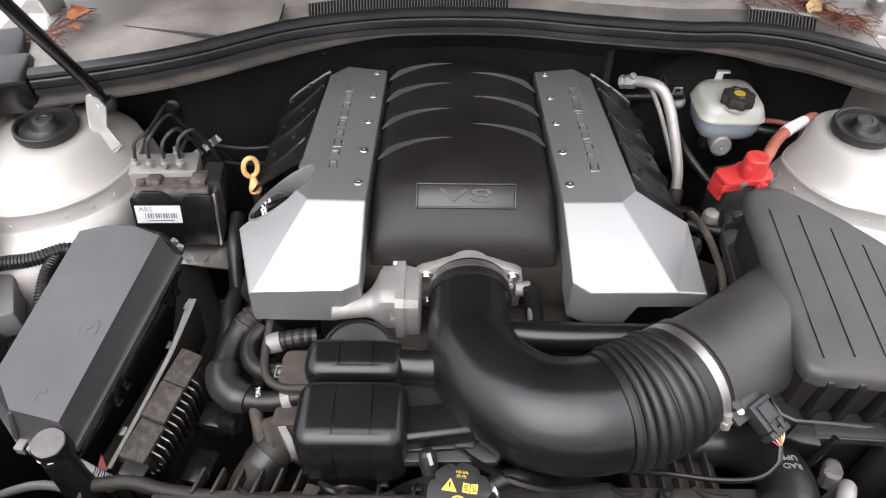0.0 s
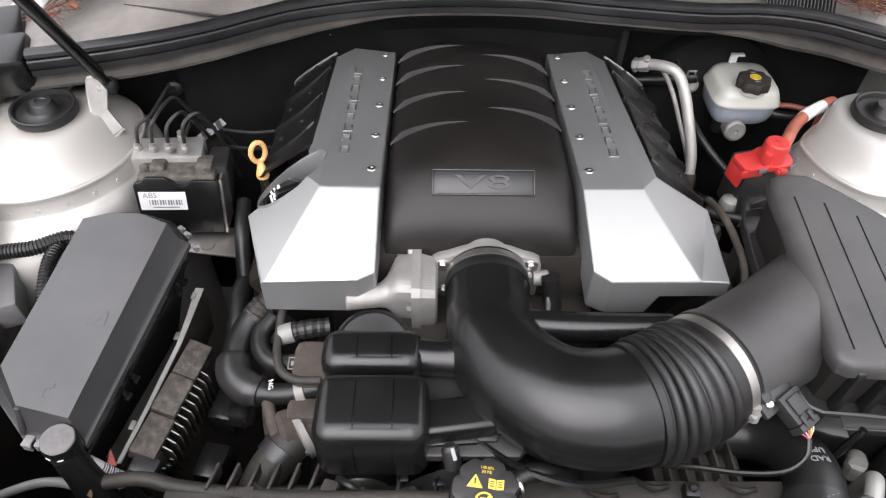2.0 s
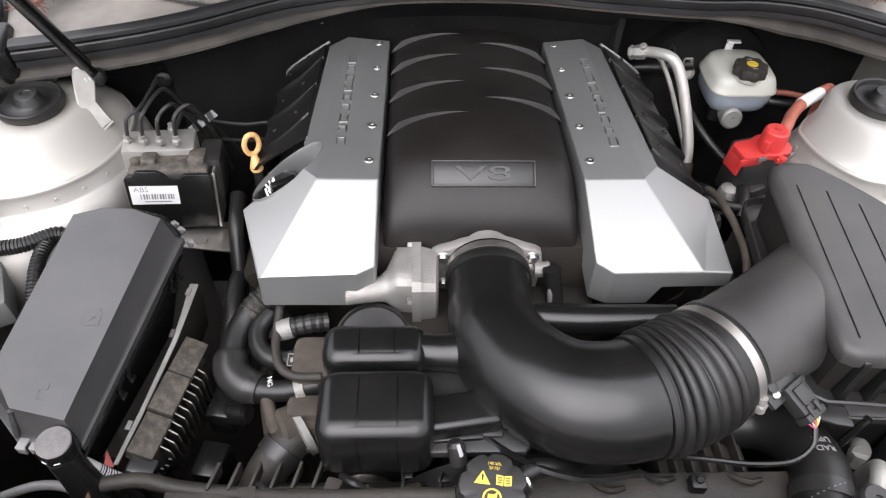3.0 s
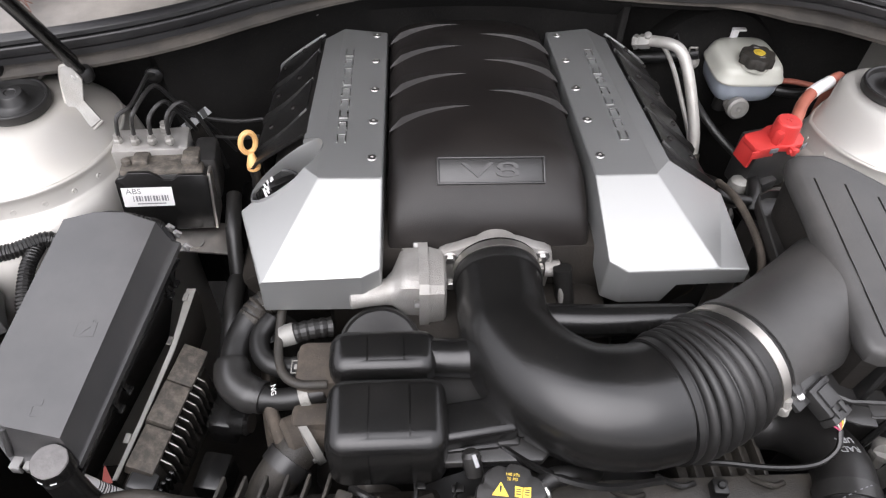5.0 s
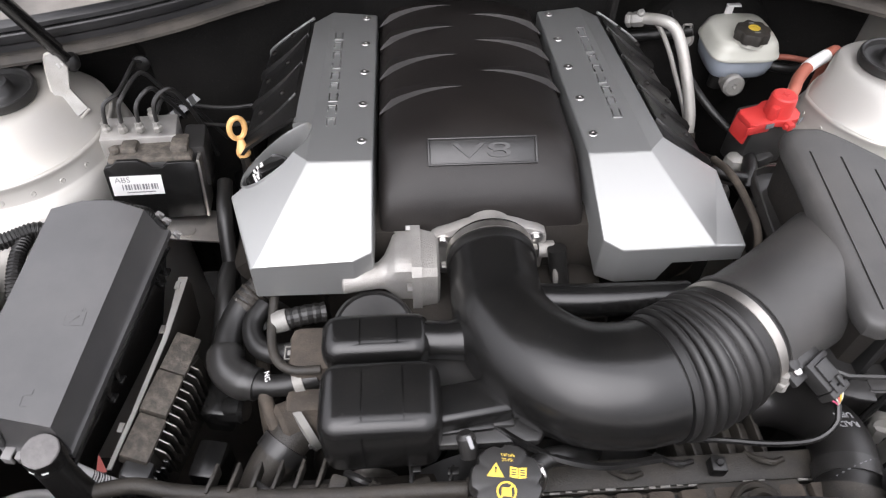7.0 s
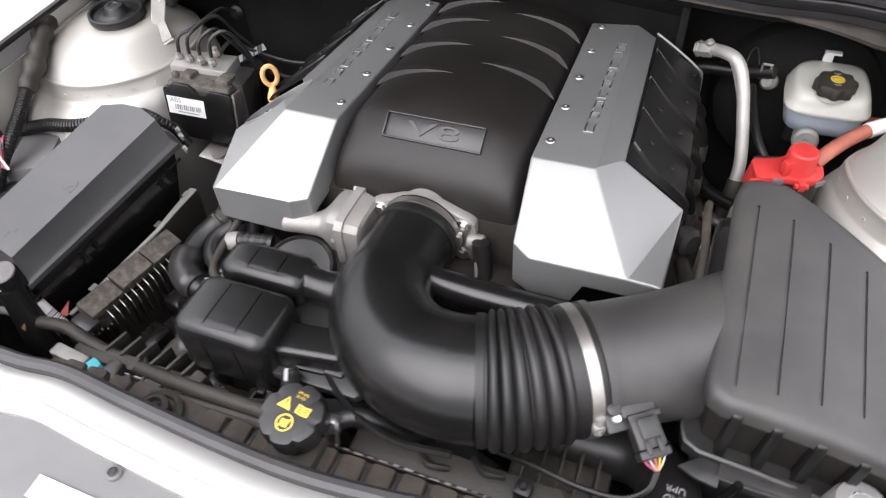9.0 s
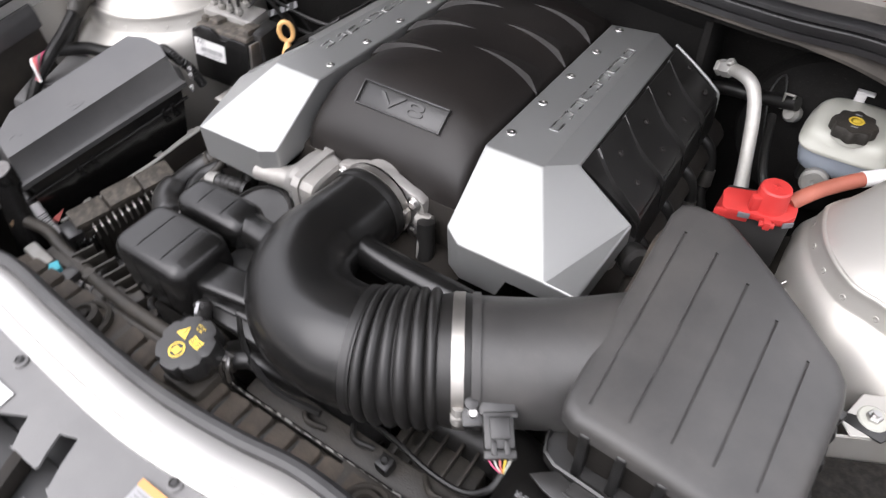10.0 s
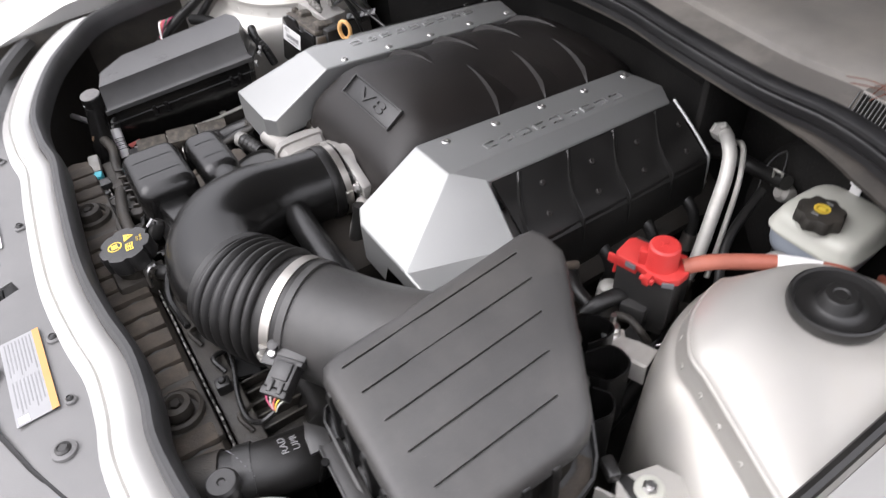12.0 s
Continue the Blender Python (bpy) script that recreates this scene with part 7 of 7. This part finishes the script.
for k, (pts, r, mt, lbl) in enumerate((
        ([(0.085, -0.105, 0.85), (0.09, -0.115, 0.82), (0.10, -0.13, 0.79), (0.14, -0.14, 0.77), (0.18, -0.13, 0.76)], 0.011, M_RUBBER, "black coolant hose behind the throttle"),
        ([(0.082, -0.10, 0.842), (0.085, -0.118, 0.828), (0.088, -0.128, 0.80)], 0.0045, M_ALU, "short metal line beside the throttle"),
        ([(0.31, -0.02, 0.80), (0.318, -0.06, 0.81), (0.322, -0.12, 0.80), (0.315, -0.18, 0.77), (0.30, -0.22, 0.70)], 0.009, M_DIRTY, "dusty black cable beside the air box"),
        ([(0.326, 0.05, 0.84), (0.324, 0.0, 0.86), (0.327, -0.05, 0.86), (0.326, -0.10, 0.85), (0.32, -0.14, 0.80)], 0.005, M_BROWN, "thin brown line beside the air box"),
        ([(-0.31, 0.02, 0.74), (-0.318, -0.05, 0.76), (-0.318, -0.12, 0.74), (-0.33, -0.16, 0.70)], 0.012, M_RUBBER, "black hose beside the silver wing"),
        ([(-0.325, 0.06, 0.82), (-0.32, 0.0, 0.80), (-0.315, -0.06, 0.72)], 0.010, M_RUBBER, "black hose below the brake control unit"),
        ([(-0.345, 0.2, 0.70), (-0.31, 0.1, 0.74), (-0.30, -0.03, 0.72), (-0.27, -0.10, 0.70)], 0.014, M_RUBBER, "thick black hose beside the engine"),
        ([(-0.255, -0.25, 0.66), (-0.265, -0.20, 0.70), (-0.27, -0.15, 0.72)], 0.009, M_BROWN, "brown pipe low beside the engine"),
        ([(0.30, 0.30, 0.72), (0.33, 0.22, 0.72), (0.40, 0.16, 0.73), (0.44, 0.05, 0.72), (0.45, -0.02, 0.70)], 0.010, M_RUBBER, "black hose below the terminal"),
        ([(0.36, 0.34, 0.83), (0.38, 0.26, 0.80), (0.42, 0.2, 0.77), (0.47, 0.12, 0.76)], 0.006, M_RUBBER, "thin black hose beside the booster"),
        ([(0.36, 0.33, 0.80), (0.345, 0.36, 0.85), (0.355, 0.38, 0.87), (0.37, 0.36, 0.83)], 0.0012, M_RUBBER, "thin black wire near the firewall"),
        ([(0.525, 0.36, 0.790), (0.56, 0.345, 0.800), (0.60, 0.33, 0.800)], 0.005, M_REDCABLE, "red cable near the firewall"))):
    solo("hose" if r > 0.007 else "line", tube(glide(pts, 7), r, 12), mt, lbl, "hose" if r > 0.007 else "line")

# engine-side details below the coil cover
for i in range(4):
    y = 0.03 + 0.078 * i
    pk = thing("spark_plug_lead", (0.30, y, 0.74), "short black spark plug lead with metal clip", "plug lead", "spark plug leads")
    part("boot", tube(glide([(0.272, y + 0.02, 0.805), (0.298, y + 0.022, 0.79), (0.31, y + 0.02, 0.76), (0.312, y + 0.01, 0.72)], 4), 0.0085, 12), M_RUBBER, pk)
    part("heat_shield", tube([(0.311, y + 0.018, 0.752), (0.312, y + 0.012, 0.728)], 0.0105, 14), M_STEEL, pk, "shiny heat shield sleeve")
part("exhaust_manifold", tube(glide([(0.28, -0.02, 0.72), (0.30, 0.05, 0.70), (0.31, 0.15, 0.68), (0.31, 0.26, 0.65), (0.28, 0.33, 0.55)], 6), 0.03, 16), M_BROWN, engine, "rusty exhaust manifold")
part("front_connector", join(lathe([(0.016, 0), (0.018, 0.004), (0.018, 0.018), (0.012, 0.022)], along((0.7, -0.6, 0.2), (0.300, -0.012, 0.835)), 16), box((0.285, 0.0, 0.83), (0.03, 0.03, 0.03), 0.006)), M_PLASTIC, engine)

# ---- brackets and body pieces beside the right tower ----
rb = thing("air_box_bracket", (0.46, 0.0, 0.76), "pale steel bracket with a stud beside the air box", "bracket")
part("plate", bev(thicken(solid([(0.397, 0.020, 0.820), (0.4195, 0.0365, 0.820), (0.4280, 0.0300, 0.820), (0.4405, 0.0375, 0.820), (0.462, 0.045, 0.820), (0.4695, 0.020, 0.820), (0.4265, 0.0040, 0.820)], [(0, 1, 2, 3, 4, 5, 6)]), 0.003), 0.001, 1), M_PIPE, rb)
part("flange", bev(thicken(solid([(0.4265, 0.0025, 0.8215), (0.4695, 0.0185, 0.8215), (0.4720, 0.0165, 0.795), (0.4290, 0.0005, 0.795)], [(0, 1, 2, 3)]), 0.003), 0.001, 1), M_PIPE, rb)
# flat black disc on the plate, painting the shade of a hole
part("hole", lathe([(0.0042, 0), (0.0042, 0.0006)], Matrix.Translation((0.4445, 0.0275, 0.8216)), 16), M_INK_GAP, rb, "round hole drawn as a black disc")
part("stud", join(lathe([(0.011, 0), (0.011, 0.004), (0.009, 0.006), (0.009, 0.011), (0.0065, 0.013)], Matrix.Translation((0.4145, 0.0215, 0.8215)), 14), tube([(0.4145, 0.0215, 0.83), (0.4145, 0.0215, 0.852)], 0.0032, 8)), M_BOLT, rb)
part("wire", tube([(0.4555, 0.0480, 0.823), (0.4640, 0.0560, 0.829), (0.4700, 0.0690, 0.838)], 0.0010, 6), M_BOLT, rb, "thin bright wire")
solo("divider_sheet", bev(thicken(solid([(0.4270, 0.1030, 0.832), (0.4440, 0.1120, 0.836), (0.4640, 0.0720, 0.832), (0.4640, 0.0720, 0.765), (0.4270, 0.1030, 0.765)], [(0, 1, 2, 3, 4)]), 0.0025), 0.0008, 1), M_DIRTY, "dusty dark divider sheet beside the strut tower", "body panel")
ub = thing("upper_mount", (0.40, 0.04, 0.78), "black hoses round a grey fitting beside the air box", "hose")
part("hose", tube(glide([(0.322, 0.045, 0.828), (0.345, 0.034, 0.824), (0.372, 0.031, 0.818), (0.384, 0.028, 0.795)], 5), 0.0085, 12), M_RUBBER, ub)
part("hose", tube(glide([(0.372, 0.022, 0.812), (0.377, 0.040, 0.824), (0.384, 0.066, 0.826), (0.395, 0.082, 0.808)], 5), 0.0100, 12), M_RUBBER, ub)
part("fitting", lathe([(0.014, -0.03), (0.014, 0.004), (0.012, 0.010), (0.007, 0.0135), (0.001, 0.0145)], Matrix.Translation((0.366, 0.066, 0.818)), 20), M_DULLALU, ub, "grey domed fitting")
part("line", tube(glide([(0.398, 0.044, 0.822), (0.412, 0.050, 0.824), (0.428, 0.052, 0.818), (0.436, 0.060, 0.80)], 5), 0.0045, 10), M_DIRTY, ub)
part("clip", join(box((0.402, 0.070, 0.815), (0.030, 0.022, 0.030), 0.004, (0, 0, 25)), box((0.418, 0.088, 0.805), (0.024, 0.018, 0.034), 0.003, (0, 0, 25))), M_PLASTIC, ub)
tp = thing("tray_clip", (0.45, -0.02, 0.80), "black open plastic pockets on the air box tray", "tray clip")
for pts in ([(0.392, -0.016, 0), (0.388, -0.002, 0), (0.404, 0.012, 0), (0.424, 0.014, 0), (0.430, 0.000, 0), (0.424, -0.022, 0)], [(0.428, -0.030, 0), (0.440, -0.004, 0), (0.462, -0.002, 0), (0.472, -0.014, 0), (0.470, -0.036, 0), (0.452, -0.046, 0)], [(0.464, -0.052, 0), (0.482, -0.044, 0), (0.497, -0.056, 0), (0.494, -0.078, 0)]):
    line = glide(pts, 5)
    part("pocket", thicken(loft([[p + V((0, 0, z + 0.10 * (p.y + 0.02))) for p in line] for z in (0.845, 0.842, 0.80, 0.76)], False, False), 0.0022), M_TUBE, tp)

# ---- shelf before the right strut tower ----
shelf = thing("inner_shelf", (0.56, -0.10, 0.70), "silver painted shelf in front of the strut tower", "body panel", kind="structure")
part("shelf", bev(thicken(solid([(0.556, -0.06, 0.834), (0.67, -0.01, 0.836), (0.67, -0.056, 0.831), (0.556, -0.110, 0.831), (0.544, -0.098, 0.832)], [(0, 1, 2, 3, 4)]), 0.003), 0.001, 1), M_BAYPAINT, shelf)
part("skirt", thicken(solid([(0.54, -0.119, 0.831), (0.67, -0.056, 0.831), (0.67, -0.062, 0.70), (0.54, -0.125, 0.70)], [(0, 1, 2, 3)]), 0.003), M_BAYPAINT, shelf)
part("liner", thicken(solid([(0.537, -0.125, 0.800), (0.672, -0.062, 0.800), (0.672, -0.38, 0.80), (0.545, -0.33, 0.79)], [(0, 1, 2, 3)]), 0.006), M_DEBRIS, shelf, "black matted liner")
wb = thing("mounting_bolt", (0.569, -0.083, 0.83), "washer-headed bolt on a silver shelf", "bolt")
part("washer", lathe([(0.0135, 0), (0.0135, 0.002), (0.012, 0.003), (0.009, 0.003)], Matrix.Translation((0.569, -0.083, 0.8345)), 28), M_MILK, wb, "pale plastic washer")
part("head", join(lathe([(0.007, 0), (0.007, 0.005), (0.006, 0.006)], Matrix.Translation((0.569, -0.083, 0.836)), 6), tube([(0.569, -0.083, 0.84), (0.569, -0.083, 0.846)], 0.0035, 8)), M_BOLT, wb)
part("foot", join(prism([(0.542, -0.098), (0.556, -0.064), (0.585, -0.062), (0.594, -0.085), (0.580, -0.104)], 0.003, 0.001, Matrix.Translation((0, 0, 0.8325))), box((0.536, -0.098, 0.838), (0.022, 0.012, 0.014), 0.003, (0, 0, -20))), M_PLASTIC, airbox, "black plastic mounting foot")

# ---- left wing wiring ----
lc = thing("wiring_connector", (-0.60, -0.12, 0.78), "grey wiring connectors beside the fuse box", "connector")
part("block", join(box((-0.60, -0.11, 0.812), (0.06, 0.09, 0.04), 0.005, (0, 0, 25)), box((-0.625, -0.165, 0.80), (0.05, 0.07, 0.035), 0.008, (0, 10, 30))), M_PANEL, lc)
part("cap", box((-0.585, -0.185, 0.80), (0.045, 0.06, 0.03), 0.008, (0, 0, 20)), M_PLASTIC, lc)
for i, mt in enumerate((M_MAGENTA, M_GREEN, M_MAGENTA, M_PALERED, M_WHITE)):
    part("wire", tube(glide([(-0.612, -0.130 - 0.006 * i, 0.868), (-0.598 + 0.002 * i, -0.145 - 0.005 * i, 0.872), (-0.585 + 0.003 * i, -0.172, 0.850)], 5), 0.0018, 6), mt, lc, "coloured wire")
harness = thing("wiring_harness", (-0.64, 0.0, 0.85), "taped dusty wiring harness beside the strut tower", "harness")
HP = glide([(-0.715, 0.135, 0.915), (-0.690, 0.085, 0.925), (-0.662, 0.035, 0.926), (-0.634, -0.015, 0.914), (-0.620, -0.060, 0.896)], 8)
part("tape", tube(HP, [0.0135 + 0.0022 * math.sin(i * 1.3) + 0.0015 * math.sin(i * 0.55) for i in range(len(HP))], 12), M_DIRTY, harness, "dusty wrapped tape")
part("conduit", corrugated([(-0.622, -0.055, 0.898), (-0.610, -0.095, 0.880), (-0.602, -0.125, 0.868), (-0.60, -0.16, 0.845), (-0.605, -0.20, 0.80)], 0.0095), M_RUBBER, harness, "black corrugated conduit")
part("conduit", corrugated([(-0.640, -0.005, 0.905), (-0.655, -0.04, 0.87), (-0.66, -0.08, 0.83)], 0.0075), M_RUBBER, harness)

# ---- leaf litter in the cowl corners ----
rnd = random.Random(4)


def needle(x, y, z, a, l, h):
    d = V((math.cos(a), math.sin(a), 0)) * l
    return tube(glide([V((x, y, z)) - d / 2, V((x, y, z + h)), V((x, y, z)) + d / 2], 3), 0.0006, 4)


for n, x0, y0, x1, y1, w, zz in ((95, 0.510, 0.350, 0.590, 0.268, 0.020, 1.012), (9, 0.45, 0.34, 0.50, 0.31, 0.02, 1.020), (34, -0.578, 0.30, -0.590, 0.20, 0.010, 1.004), (18, -0.15, 0.360, 0.02, 0.372, 0.012, 1.018)):
    bms = []
    for _ in range(n):
        k = rnd.random()
        bms.append(needle(x0 + (x1 - x0) * k + rnd.gauss(0, w * 0.6), y0 + (y1 - y0) * k + rnd.gauss(0, w * 0.6), zz + rnd.uniform(0, 0.010), rnd.uniform(0, 6.28), rnd.uniform(0.03, 0.075), rnd.uniform(-0.002, 0.008)))
    solo("pine_needles", join(*bms), M_NEEDLE, "dry reddish pine needles caught in the cowl", "pine needles", kind="stuff")
for x, y, z, a, s in ((-0.570, 0.280, 1.016, 0.9, 0.036), (-0.582, 0.30, 1.014, 1.9, 0.026), (-0.566, 0.250, 1.010, 2.7, 0.020), (-0.588, 0.225, 1.008, 0.3, 0.018), (0.530, 0.318, 1.022, 1.1, 0.038), (0.556, 0.325, 1.016, 2.2, 0.026), (0.570, 0.295, 1.014, 0.2, 0.022), (0.588, 0.282, 1.012, 1.3, 0.022), (0.598, 0.300, 1.012, 2.4, 0.020), (0.545, 0.345, 1.016, 0.5, 0.024)):
    n = 9
    vs, fs = [], []
    for i in range(n):
        u = i / (n - 1)
        w = 0.33 * math.sin(math.pi * u) ** 0.7 * (1 + 0.25 * math.sin(9 * u))
        vs += [(u - 0.5, w, 0.16 * math.sin(3 * u)), (u - 0.5, 0, 0.05 * math.sin(3 * u)), (u - 0.5, -w, 0.2 * math.sin(2 * u + 1))]
    for i in range(n - 1):
        fs += [(3 * i, 3 * i + 3, 3 * i + 4, 3 * i + 1), (3 * i + 1, 3 * i + 4, 3 * i + 5, 3 * i + 2)]
    b = thicken(solid(vs, fs), 0.01)
    b.transform(Matrix.Translation((x, y, z)) @ pose(0, 0, 0, 14, -10, math.degrees(a)) @ Matrix.Scale(s, 4))
    solo("dry_leaf", b, M_STRAW if x > 0 and s > 0.021 else M_LEAF, "curled straw-coloured leaf on the cowl" if x > 0 and s > 0.021 else "curled dry reddish leaf on the cowl", "leaf", "dry leaves")
for s in (-1, 1):
    hg = part("hinge", join(box((s * 0.635, 0.33, 1.02), (0.006, 0.05, 0.07), 0.001, (20, 0, 0)), box((s * 0.628, 0.40, 1.06), (0.006, 0.14, 0.02), 0.002, (28, 0, s * 6))), M_PAINT, hood, "pale painted hinge arm")
    part("hinge_foot", box((s * 0.645, 0.30, 0.992), (0.05, 0.05, 0.012), 0.003), M_PAINT, hg)
    part("pivot", lathe([(0.009, 0), (0.009, 0.008), (0.007, 0.010)], along((-s, 0, 0), (s * 0.633, 0.325, 1.03)), 14), M_BOLT, hg)
wiper = solo("wiper_arm", tube(glide([(0.42, 0.60, 1.045), (0.2, 0.66, 1.06), (-0.1, 0.69, 1.07)], 5), 0.006, 8), M_PLASTIC, "black wiper arm lying at the windscreen base", "wiper")
